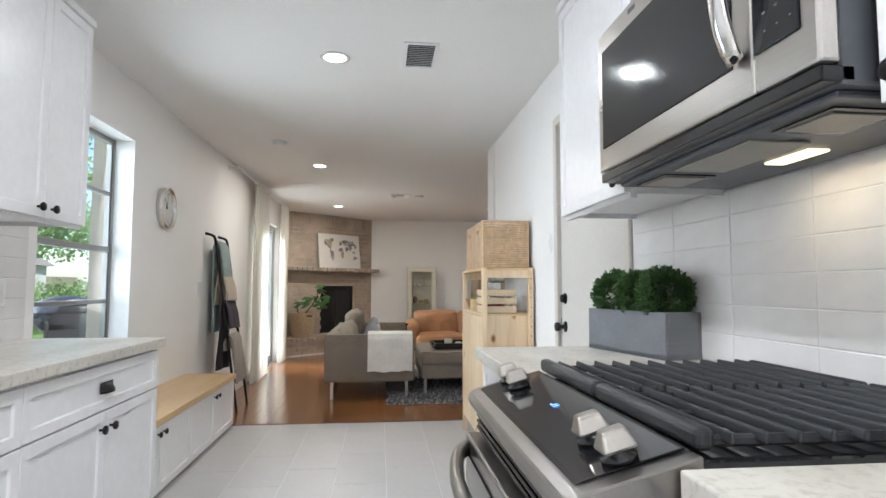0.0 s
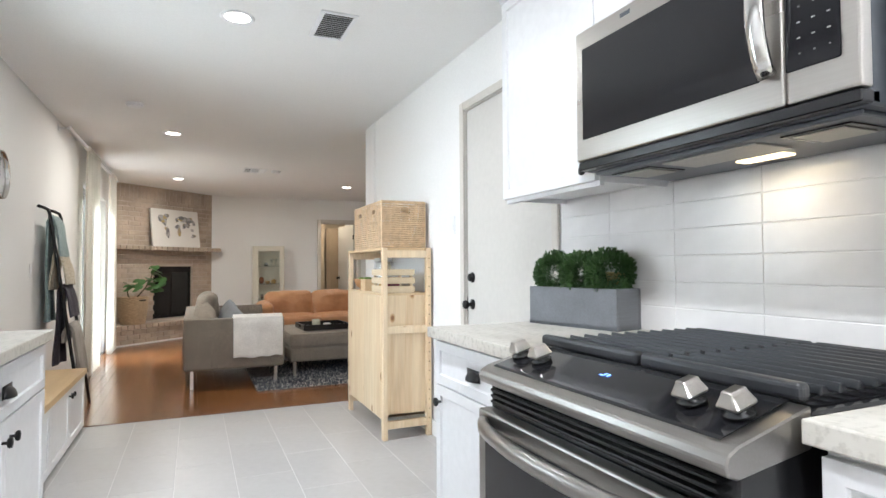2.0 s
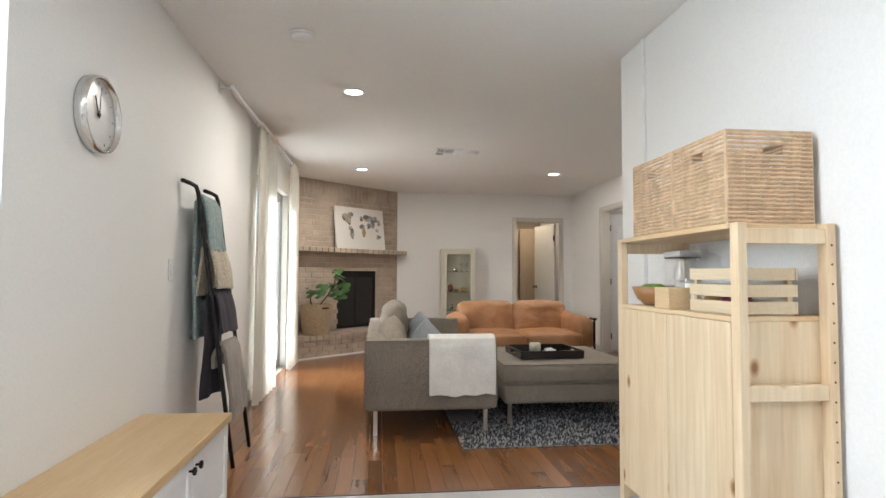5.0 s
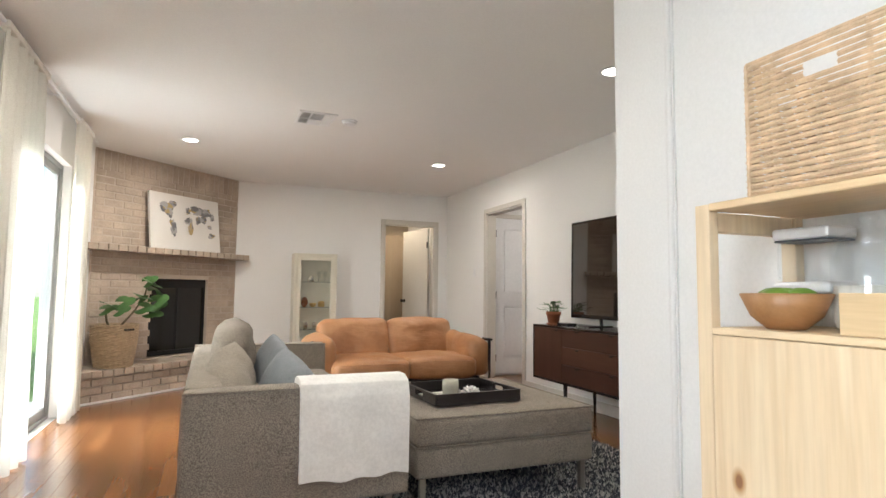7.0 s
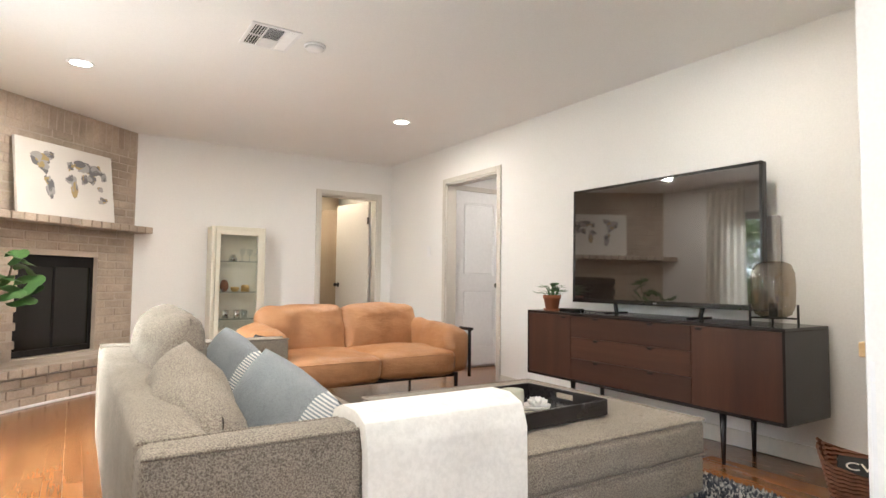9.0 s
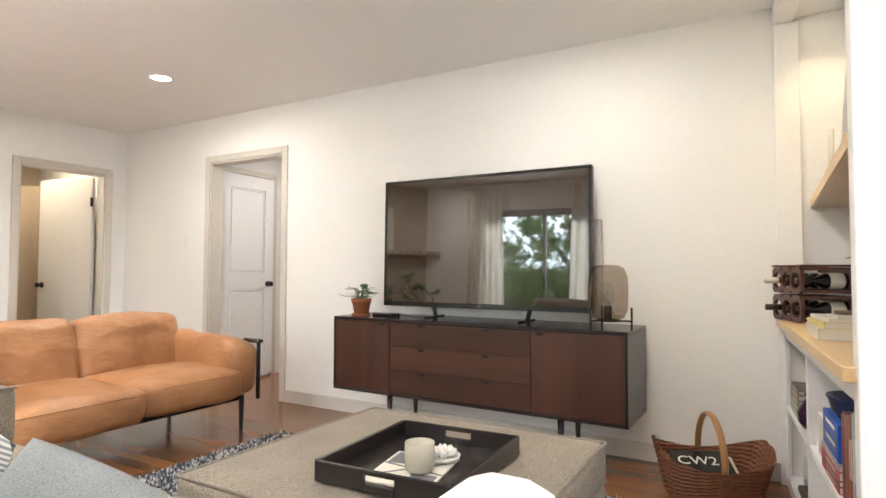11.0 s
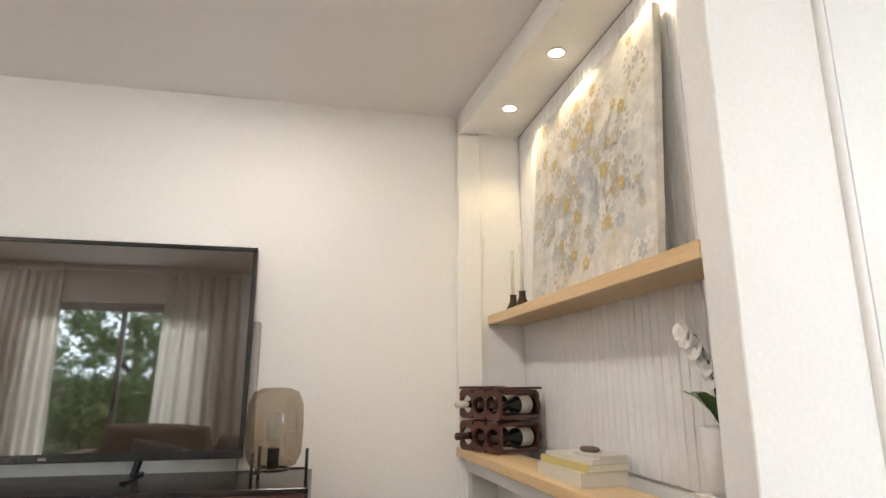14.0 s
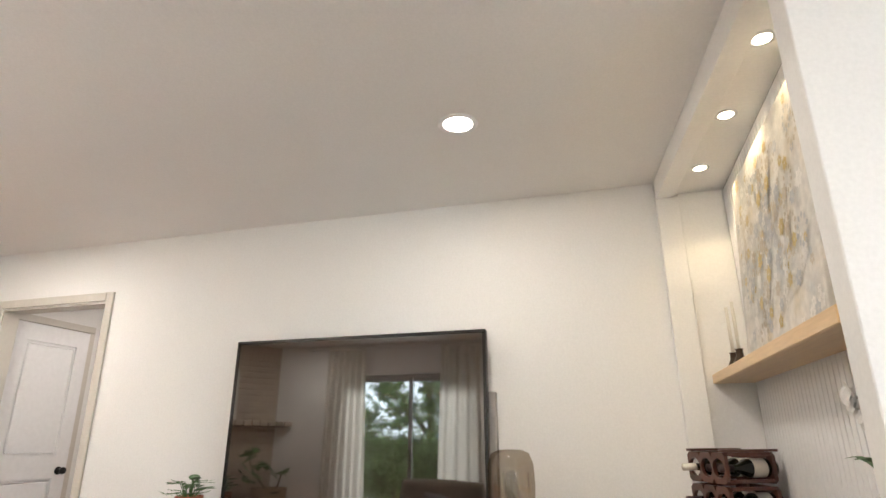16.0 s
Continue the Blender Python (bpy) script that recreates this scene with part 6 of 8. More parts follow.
def book(root_m, w, d, h, colour, label, upright=True, bars=True):
    """A book: pages and cover; w is its thickness when upright."""
    root = thing("book", root_m, label, "book")
    cov = paint("book_cover", colour, 0.4)
    if upright:
        part("cover", joined(box(0, 0.002, -d, 0, 0, h), box(w - 0.002, w, -d, 0, 0, h), box(0.002, w - 0.002, -0.002, 0, 0, h)), cov, root)
        part("paper_block", box(0.002, w - 0.002, -d + 0.004, -0.002, 0.003, h - 0.003), PAPERWHITE, root)
        if bars:
            part("title_bar", box(w * 0.3, w * 0.7, 0, 0.0006, h * 0.35, h * 0.75), PAPERWHITE, root)
    else:
        part("cover", joined(box(0, d, -0.145, 0, 0, 0.002), box(0, d, -0.145, 0, w - 0.002, w), box(0, d, -0.002, 0, 0.002, w - 0.002)), cov, root)
        part("paper_block", box(0.003, d - 0.003, -0.142, -0.002, 0.002, w - 0.002), PAPERWHITE, root)
        if bars:
            part("title_bar", box(d * 0.2, d * 0.7, 0, 0.0006, w * 0.35, w * 0.6), PAPERWHITE, root)
    return root


def on_base(x, y, z_, rz=0):
    return NB @ pose(x, y, z_, 0, 0, rz)


# upright books near the post end, on the shelf
x = 0.125
for w, h, c in ((0.016, 0.27, (0.30, 0.34, 0.10)), (0.02, 0.262, (0.42, 0.42, 0.42)), (0.022, 0.292, (0.20, 0.20, 0.21)), (0.018, 0.285, (0.48, 0.48, 0.47)), (0.022, 0.278, (0.06, 0.06, 0.065)), (0.016, 0.27, (0.30, 0.03, 0.025)), (0.02, 0.265, (0.36, 0.15, 0.04)), (0.016, 0.262, (0.26, 0.02, 0.03)), (0.02, 0.258, (0.28, 0.24, 0.20)), (0.022, 0.262, (0.15, 0.02, 0.035)), (0.016, 0.25, (0.32, 0.04, 0.03))):
    book(on_base(x, -0.012, 0.411), w, 0.13, h, c, "upright hardback book on the bookcase shelf", True, h > 0.268)
    x += w + 0.0015
for z_, h, c in ((0.411, 0.022, (0.42, 0.03, 0.03)), (0.434, 0.016, (0.10, 0.10, 0.11)), (0.451, 0.026, (0.52, 0.05, 0.08)), (0.478, 0.02, (0.30, 0.30, 0.32))):
    book(on_base(0.385, -0.008, z_), h, 0.30, 0, c, "flat book in a stack on the bookcase shelf", False)
bb = thing("boxed_set", on_base(0.40, -0.010, 0.499), "blue boxed set of books on the stack", "book")
part("case", box(0, 0.26, -0.14, 0, 0, 0.115, 0.002), paint("blue_card", (0.012, 0.085, 0.42), 0.35), bb)
for z_ in (0.035, 0.085):
    part("title_bar", box(0.05, 0.20, 0, 0.0006, z_, z_ + 0.012), PAPERWHITE, bb)
part("seam", box(0, 0.26, 0, 0.0004, 0.056, 0.059), paint("blue_seam", (0.006, 0.03, 0.16)), bb)
bl = thing("blue_bowl", on_base(0.43, -0.085, 0.6145), "dark blue glazed bowl on the boxed set", "bowl")
part("bowl", lathe([(0.0, 0), (0.05, 0), (0.058, 0.006), (0.085, 0.04), (0.095, 0.075), (0.100, 0.082), (0.097, 0.086), (0.086, 0.078), (0.07, 0.03), (0, 0.012)], 32), surface("blue_glaze", (0.015, 0.03, 0.09), 0.2, vary=0.3, big=20), bl, smooth=True)
# cubby nearest the television wall
bx = thing("white_box", on_base(0.73, -0.02, 0.411), "small white cardboard box on the shelf", "box")
part("carton", box(0, 0.11, -0.12, 0, 0, 0.15, 0.003), PAPERWHITE, bx)
for i, (x, rz, c) in enumerate(((0.86, 14, (0.55, 0.54, 0.52)), (1.02, 10, (0.30, 0.05, 0.05)), (1.10, -8, (0.60, 0.58, 0.54)))):
    fr = thing("picture_frame", on_base(x, -0.055, 0.411, rz) @ pose(0, 0, 0, 16, 0, 0), "small framed picture leaning in the cubby", "picture frame")
    part("frame", joined(box(0, 0.012, 0, 0.012, 0, 0.20), box(0.118, 0.13, 0, 0.012, 0, 0.20), box(0.012, 0.118, 0, 0.012, 0, 0.012), box(0.012, 0.118, 0, 0.012, 0.188, 0.20)), BLACKPL if i == 1 else WHITECER, fr)
    part("picture", box(0.012, 0.118, 0.003, 0.007, 0.012, 0.188), paint("photo_tone", c), fr)
    part("motif", joined(box(0.03, 0.06, 0.007, 0.0078, 0.05, 0.12), box(0.07, 0.10, 0.007, 0.0078, 0.04, 0.15)), paint("motif_tone", (0.16, 0.13, 0.12)), fr)
gd = thing("gold_figure", on_base(1.15, -0.10, 0.411), "small gold picture block on the shelf", "ornament")
part("block", box(0, 0.06, -0.02, 0.02, 0, 0.22, 0.003), paint("gold_print", (0.38, 0.23, 0.03)), gd)
vs_ = thing("purple_vase", on_base(1.20, -0.05, 0.411), "dark purple glass vase on the shelf", "vase")
part("body", lathe([(0.0, 0), (0.035, 0), (0.055, 0.03), (0.058, 0.07), (0.035, 0.11), (0.022, 0.13), (0.03, 0.15)], 28), surface("purple_glass", (0.04, 0.015, 0.035), 0.1, vary=0.2, relief=0), vs_, smooth=True)
for i, (h, c, wd) in enumerate(((0.03, (0.28, 0.38, 0.20), 0.30), (0.026, (0.34, 0.42, 0.26), 0.29), (0.03, (0.13, 0.16, 0.11), 0.28), (0.024, (0.30, 0.12, 0.05), 0.28), (0.02, (0.10, 0.06, 0.05), 0.25))):
    book(on_base(1.31 + 0.004 * i, -0.012, 0.411 + sum((0.031, 0.027, 0.031, 0.025)[:i])), h, wd, 0, c, "worn board book in a stack on the shelf", False)
gb = thing("glass_tealight_row", on_base(1.05, -0.07, 0.056), "wooden tray with glass tea lights in the cubby", "candle holder")
part("tray", box(0, 0.42, -0.05, 0.05, 0, 0.03, 0.006), WALNUTY, gb)
for i in range(5):
    part("tealight", lathe([(0.025, 0.03), (0.032, 0.05), (0.032, 0.075), (0.029, 0.075), (0.024, 0.035)], 20, (0.05 + 0.08 * i, 0, 0)), CLEARTHIN, gb, "clear glass tea light", True)
cj = thing("glass_jar", on_base(1.42, -0.09, 0.056), "clear glass jar in the cubby", "jar")
part("jar", lathe([(0, 0), (0.05, 0), (0.055, 0.02), (0.055, 0.14), (0.045, 0.16), (0.048, 0.17), (0.044, 0.17)], 24), CLEARTHIN, cj, smooth=True)
book(on_base(0.40, -0.02, 0.056), 0.03, 0.30, 0, (0.45, 0.03, 0.03), "flat red book on the bookcase floor", False)
book(on_base(0.40, -0.02, 0.087), 0.025, 0.28, 0, (0.12, 0.12, 0.12), "flat dark book on the bookcase floor", False)

# wine rack on the top
wr = thing("wine_rack", pose(2.807, 5.588, 0.843, 0, 0, 25), "dark wooden six-bottle wine rack with bottles", "wine rack")
RW = 0.262


def holed(x0, x1, z0, z1, y0, y1, cx, cz, r, n=20):
    """A board with round holes."""
    outs = []
    for k in range(len(cx)):
        xa = x0 if k == 0 else (cx[k - 1] + cx[k]) / 2
        xb = x1 if k == len(cx) - 1 else (cx[k] + cx[k + 1]) / 2
        bm = bmesh.new()
        for y in (y0, y1):
            ring, rim = [], []
            for i in range(n):
                a = 2 * math.pi * (i + 0.5) / n
                c_, s_ = math.cos(a), math.sin(a)
                ring.append(bm.verts.new((cx[k] + r * c_, y, cz + r * s_)))
                t = min((xb - cx[k]) / c_ if c_ > 0 else (xa - cx[k]) / c_, (z1 - cz) / s_ if s_ > 0 else (z0 - cz) / s_)
                rim.append(bm.verts.new((cx[k] + t * c_, y, cz + t * s_)))
            for i in range(n):
                j = (i + 1) % n
                bm.faces.new((ring[i], ring[j], rim[j], rim[i]))
            if y == y0:
                first = (ring, rim)
        for i in range(n):
            j = (i + 1) % n
            bm.faces.new((first[0][i], first[0][j], ring[j], ring[i]))
            bm.faces.new((first[1][i], first[1][j], rim[j], rim[i]))
        outs.append(bm)
    return joined(*outs)


REDWOOD = wood("rack_wood", [(0.3, (0.05, 0.014, 0.009)), (0.7, (0.10, 0.03, 0.018))], "x", 0.3, 8, coat=0.2)
cxs = [0.047, 0.131, 0.215]
for y in (0.02, 0.236):
    for z0_ in (0.0, 0.132):
        part("end_board", holed(0, RW, z0_ + 0.004, z0_ + 0.126, y, y + 0.016, cxs, z0_ + 0.064, 0.0385), REDWOOD, wr)
for x in (0.0, RW - 0.012):
    for z_ in (0.008, 0.112, 0.140, 0.244):
        part("rail", box(x, x + 0.012, 0.037, 0.235, z_, z_ + 0.014, 0.002), REDWOOD, wr)
for x in (0.0, RW - 0.03):
    part("top_rail", box(x, x + 0.03, 0.0, 0.256, 0.2595, 0.270, 0.002), REDWOOD, wr)
for r_ in range(2):
    for c_ in range(3):
        bt = thing("wine_bottle", wr.matrix_basis @ pose(cxs[c_], 0.0, 0.132 * r_ + 0.063, -90, 0, 0), "dark glass wine bottle lying in the rack", "bottle", "wine bottles")
        neck = 0.215 + (0.060 if c_ == 2 else 0.0)
        part("glass", lathe([(0, 0), (0.035, 0), (0.037, 0.01), (0.037, neck - 0.085), (0.015, neck - 0.045), (0.014, neck)], 24), surface("bottle_glass", (0.006, 0.008, 0.005), 0.08, vary=0.1, relief=0), bt, smooth=True)
        part("capsule", lathe([(0.0145, neck - 0.03), (0.0155, neck), (0.0155, neck + 0.032), (0, neck + 0.033)], 20), PAPERWHITE if r_ and c_ == 2 else paint("capsule_foil", (0.03, 0.012, 0.012), 0.35), bt, smooth=True)
        part("label", lathe([(0.0376, 0.05), (0.0376, 0.115)], 24), PAPERWHITE, bt, "pale paper label", True)

# stack of books with a stone
SB = pose(2.02, 5.585, 0.843, 0, 0, 4)
for z_, h, w, d, c in ((0, 0.04, 0.29, 0.20, (0.66, 0.63, 0.55)), (0.0405, 0.022, 0.27, 0.18, (0.62, 0.52, 0.20)), (0.063, 0.014, 0.25, 0.16, (0.66, 0.64, 0.58)), (0.0775, 0.008, 0.13, 0.13, (0.60, 0.57, 0.52))):
    bk_ = thing("book", SB @ pose(0.0, 0.05, z_, 0, 0, z_ * 90), "pale coffee-table book in a flat stack", "book", "coffee-table books")
    part("cover", joined(box(0, w, 0, d * 0.8, 0, 0.002), box(0, w, 0, d * 0.8, h - 0.002, h), box(0, w, d * 0.8 - 0.003, d * 0.8, 0.002, h - 0.002)), paint("pale_cover", c), bk_)
    part("paper_block", box(0.003, w - 0.003, 0.003, d * 0.8 - 0.003, 0.002, h - 0.002), PAPERWHITE, bk_)
st = tagged(part("stone", turned(lathe([(0, 0), (0.028, 0.001), (0.034, 0.007), (0.028, 0.013), (0, 0.015)], 20), SB @ pose(0.10, 0.12, 0.086) @ Matrix.Diagonal((1.3, 0.8, 1, 1))), surface("brown_stone", (0.14, 0.085, 0.055), 0.6), smooth=True), "smooth brown stone on the books", "stone")
# orchid
oc = thing("orchid", pose(1.53, 5.665, 0.843), "white orchid in a pale pot on small books", "plant")
part("book_under", box(-0.075, 0.075, -0.055, 0.06, 0, 0.03, 0.002), paint("olive_cover", (0.36, 0.36, 0.20)), oc)
part("book_under", box(-0.06, 0.06, -0.05, 0.055, 0.0305, 0.062, 0.002), PAPERWHITE, oc)
part("pot", lathe([(0, 0.0625), (0.042, 0.0625), (0.052, 0.08), (0.055, 0.20), (0.05, 0.205), (0.046, 0.19), (0, 0.185)], 28), WHITECER, oc, "pale ceramic pot", True)
part("stem", tube([(0, 0, 0.19), (0.01, 0.01, 0.27), (0.0, 0.03, 0.35), (0.02, 0.04, 0.40), (0.04, 0.045, 0.41)], 0.003, 6), STEM, oc)
for a, ln in ((1.7, 0.09), (5.2, 0.10), (0.8, 0.11)):
    lb = bmesh.new()
    pts = [(0.25 * ln * k, 0.16 * k - 0.025 * k * k) for k in range(5)]
    prev_ = None
    for k, (r, zz) in enumerate(pts):
        w = 0.024 * math.sin(math.pi * (k + 0.4) / 4.8)
        c_ = Vector((r * math.cos(a), r * math.sin(a), 0.19 + zz * 0.35))
        s_ = Vector((-math.sin(a), math.cos(a), 0)) * w
        cur = (lb.verts.new(c_ - s_), lb.verts.new(c_ + s_))
        if prev_:
            lb.faces.new((prev_[0], prev_[1], cur[1], cur[0]))
        prev_ = cur
    part("leaf", lb, PLANTLEAF, oc, smooth=True)
ro = random.Random(3)
for p in ((0.0, 0.03, 0.34), (0.015, 0.045, 0.375), (0.035, 0.05, 0.40), (0.05, 0.05, 0.415), (-0.01, 0.03, 0.31), (0.03, 0.03, 0.355)):
    fl = bmesh.new()
    for k in range(5):
        a = 2 * math.pi * k / 5 + ro.random()
        d_ = Vector((math.cos(a), 0.35, math.sin(a)))
        leaf_blade(fl, p, d_, (0, 1, 0.2), 0.021, 2)
    part("flower", fl, WHITECER, oc, "white orchid flower")
# candle holders on the shelf
for x in (2.89, 2.765):
    ch = thing("candle_holder", pose(x, 5.68, 1.4445), "small dark candle holder with a thin white candle", "candle", "niche candles")
    part("holder", lathe([(0.038, 0), (0.036, 0.01), (0.016, 0.05), (0.014, 0.075), (0.018, 0.08), (0.0, 0.078)], 20), surface("dark_bronze", (0.055, 0.035, 0.022), 0.35, 0.7), ch, smooth=True)
    part("candle", rod((0, 0, 0.075), (0, 0, 0.29), 0.008, 0.007), PAPERWHITE, ch, "thin white candle", True)
# floral canvas
fc = thing("floral_canvas", pose(2.69, 5.668, 1.4445, 0, 0, 180) @ pose(0, 0, 0, -4, 0, 0), "canvas with grey, white and gold flowers on the shelf", "picture")
def washed_canvas():
    m, n, l, b = nodes_of("washed_canvas")
    v = coords(n, l)
    c = ramp(n, l, noise_tex(n, l, v, 4.5, 5, 0.6), [(0.30, (0.42, 0.47, 0.50)), (0.42, (0.57, 0.56, 0.54)), (0.55, (0.66, 0.63, 0.59)), (0.72, (0.60, 0.53, 0.42))])
    c = mix(n, l, c, ramp(n, l, noise_tex(n, l, v, 26, 4), [(0.35, (0.86,) * 3), (0.65, (1.05,) * 3)]), 1.0, "MULTIPLY")
    l.new(c, b.inputs["Base Color"])
    b.inputs["Roughness"].default_value = 0.75
    bump(n, l, b, noise_tex(n, l, v, 300, 2), 0.3, 0.001)
    return m


part("canvas", box(0, 0.955, 0.0, 0.028, 0, 0.815, 0.003), washed_canvas(), fc)
PETALS = [paint("petal_white", (0.70, 0.675, 0.64)), paint("petal_gold", (0.49, 0.37, 0.15), 0.35), paint("petal_grey", (0.42, 0.425, 0.44)), paint("petal_tan", (0.47, 0.41, 0.33))]
layers = [bmesh.new() for _ in PETALS]
rq = random.Random(17)
rosette_depth = 0.0008


def rosette(cx, cz_, r, n_, k, a0, inner=0.35, fat=1.0):
    """A flower of n_ diamond petals round an open middle."""
    global rosette_depth
    rosette_depth += 0.00002
    for p_ in range(n_):
        a = a0 + 2 * math.pi * p_ / n_
        w = fat * r * 2.0 / n_
        d_, s_ = Vector((math.cos(a), 0, math.sin(a))), Vector((-math.sin(a), 0, math.cos(a)))
        c_ = Vector((cx, -rosette_depth, cz_))
        vs = [c_ + d_ * r * inner, c_ + d_ * r * (0.5 + inner / 2) + s_ * w, c_ + d_ * r, c_ + d_ * r * (0.5 + inner / 2) - s_ * w]
        vs = [Vector((min(0.95, max(0.005, v.x)), v.y, min(0.81, max(0.005, v.z)))) for v in vs]
        layers[k].faces.new([layers[k].verts.new(v) for v in vs])


for i in range(150):
    rosette(rq.uniform(0.03, 0.92), rq.uniform(0.03, 0.78), rq.uniform(0.014, 0.034), rq.choice((5, 6, 8)), rq.choices(range(4), (8, 2, 2, 2))[0], rq.random() * 6, 0.15)
for i in range(26):
    rosette(rq.uniform(0.06, 0.90), rq.uniform(0.06, 0.75), rq.uniform(0.045, 0.062), 10, rq.choice((2, 3, 3, 0)), rq.random(), 0.55, 0.9)
for r, n_, k, size in ((0.0, 1, 1, 0.060), (0.105, 6, 2, 0.034), (0.165, 8, 1, 0.036), (0.235, 12, 3, 0.032), (0.30, 14, 1, 0.028)):
    for q in range(n_):
        a = 2 * math.pi * q / n_ + r * 3
        rosette(0.50 + r * math.cos(a), 0.43 + r * math.sin(a), size, 6 if r else 12, k if q % 3 else (k + 1) % 4, a, 0.08, 1.1)
for b_, m_, nm in zip(layers, PETALS, ("white", "gold", "grey", "tan")):
    ob = part("painted_flower", b_, m_, fc, nm + " painted flowers")
    ob["kind"] = "stuff"

# basket on the floor
fbk = thing("magazine_basket", pose(2.70, 6.20, 0, 0, 0, 22), "dark brown rattan basket with arched handle and papers", "basket")
wbm = bmesh.new()
rows_, n_ = 22, 64
prev_ = None
for r in range(rows_):
    v = r / (rows_ - 1)
    ring = []
    for i in range(n_):
        a = 2 * math.pi * i / n_
        c_, s_ = math.cos(a), math.sin(a)
        sx, sy = 0.155 + 0.05 * v, 0.20 + 0.055 * v
        k = (abs(c_) ** 4 + abs(s_) ** 4) ** -0.25
        o = 0.004 * (1 if (i // 2 + r) % 2 else -1)
        sag = 0.075 * abs(s_) ** 3 * v - 0.02 * abs(c_) ** 3 * v
        ring.append(wbm.verts.new(((sx + o) * c_ * k, (sy + o) * s_ * k, 0.005 + 0.19 * v + sag)))
    if prev_:
        for i in range(n_):
            wbm.faces.new((prev_[i], prev_[(i + 1) % n_], ring[(i + 1) % n_], ring[i]))
    prev_ = ring
part("weave", wbm, RATTAN, fbk, "dark woven rattan")
part("bottom", box(-0.15, 0.15, -0.19, 0.19, 0.001, 0.012), RATTAN, fbk)
hoop = [(0.205 * math.cos(math.pi * k / 20), 0.0, 0.17 + 0.22 * math.sin(math.pi * k / 20)) for k in range(21)]
part("handle", turned(tube(hoop, 0.010, 8), Matrix.Diagonal((1, 1.6, 1, 1))), wood("cane_handle", [(0.3, (0.30, 0.14, 0.05)), (0.7, (0.42, 0.22, 0.09))], "x", 0.4), fbk, "bent cane handle", True)
bag = thing("document_bag", fbk.matrix_basis @ pose(0.0, 0.05, 0.135, 0, 70, 0), "black folder with white letters in the basket", "bag")
part("sleeve", box(-0.012, 0.0, -0.15, 0.13, -0.07, 0.11, 0.004), BLACKPL, bag)
txt = bpy.data.curves.new("letters", "FONT")
txt.body, txt.size, txt.extrude = "CW2", 0.085, 0.001
tob = new("letters", txt)
tob.parent = bag
tob.matrix_basis = pose(-0.0135, 0.10, 0.0, 90, 0, -90)
txt.materials.append(PAPERWHITE)
part("paper", box(0.004, 0.010, -0.17, 0.08, -0.07, 0.09), PAPERWHITE, bag)

# cream display cabinet at the far wall
dc = thing("display_cabinet", pose(0.83, 11.45, 0), "narrow cream metal display cabinet with glass shelves", "cabinet")
DW, DD_, DH = 0.56, 0.255, 1.545
part("body", joined(box(0, 0.035, 0, DD_, 0.08, DH, 0.004), box(DW - 0.035, DW, 0, DD_, 0.08, DH, 0.004), box(0.035, DW - 0.035, DD_ - 0.01, DD_, 0.08, DH), box(0.035, DW - 0.035, 0, DD_ - 0.01, DH - 0.035, DH, 0.004), box(0.035, DW - 0.035, 0, DD_ - 0.01, 0.08, 0.12, 0.004)), CREAM, dc)
for x in (0.02, DW - 0.05):
    for y in (0.02, DD_ - 0.05):
        part("leg", box(x, x + 0.03, y, y + 0.03, 0, 0.08), CREAM, dc)
dcd = part("door", joined(box(0.037, 0.085, -0.018, -0.001, 0.122, DH - 0.037, 0.002), box(DW - 0.085, DW - 0.037, -0.018, -0.001, 0.122, DH - 0.037, 0.002), box(0.085, DW - 0.085, -0.018, -0.001, DH - 0.09, DH - 0.037, 0.002), box(0.085, DW - 0.085, -0.018, -0.001, 0.122, 0.45, 0.002)), CREAM, dc)
pn = part("pane", box(0.085, DW - 0.085, -0.011, -0.008, 0.45, DH - 0.09), PANE, dcd)
pn.visible_shadow = False
for z_ in (0.55, 0.84, 1.17):
    part("glass_shelf", box(0.036, DW - 0.036, 0.005, DD_ - 0.012, z_, z_ + 0.006), CLEARTHIN, dc).visible_shadow = False
    part("shelf_edge", box(0.036, DW - 0.036, 0.003, 0.005, z_, z_ + 0.006), paint("green_edge", (0.10, 0.13, 0.10), 0.2), dc)
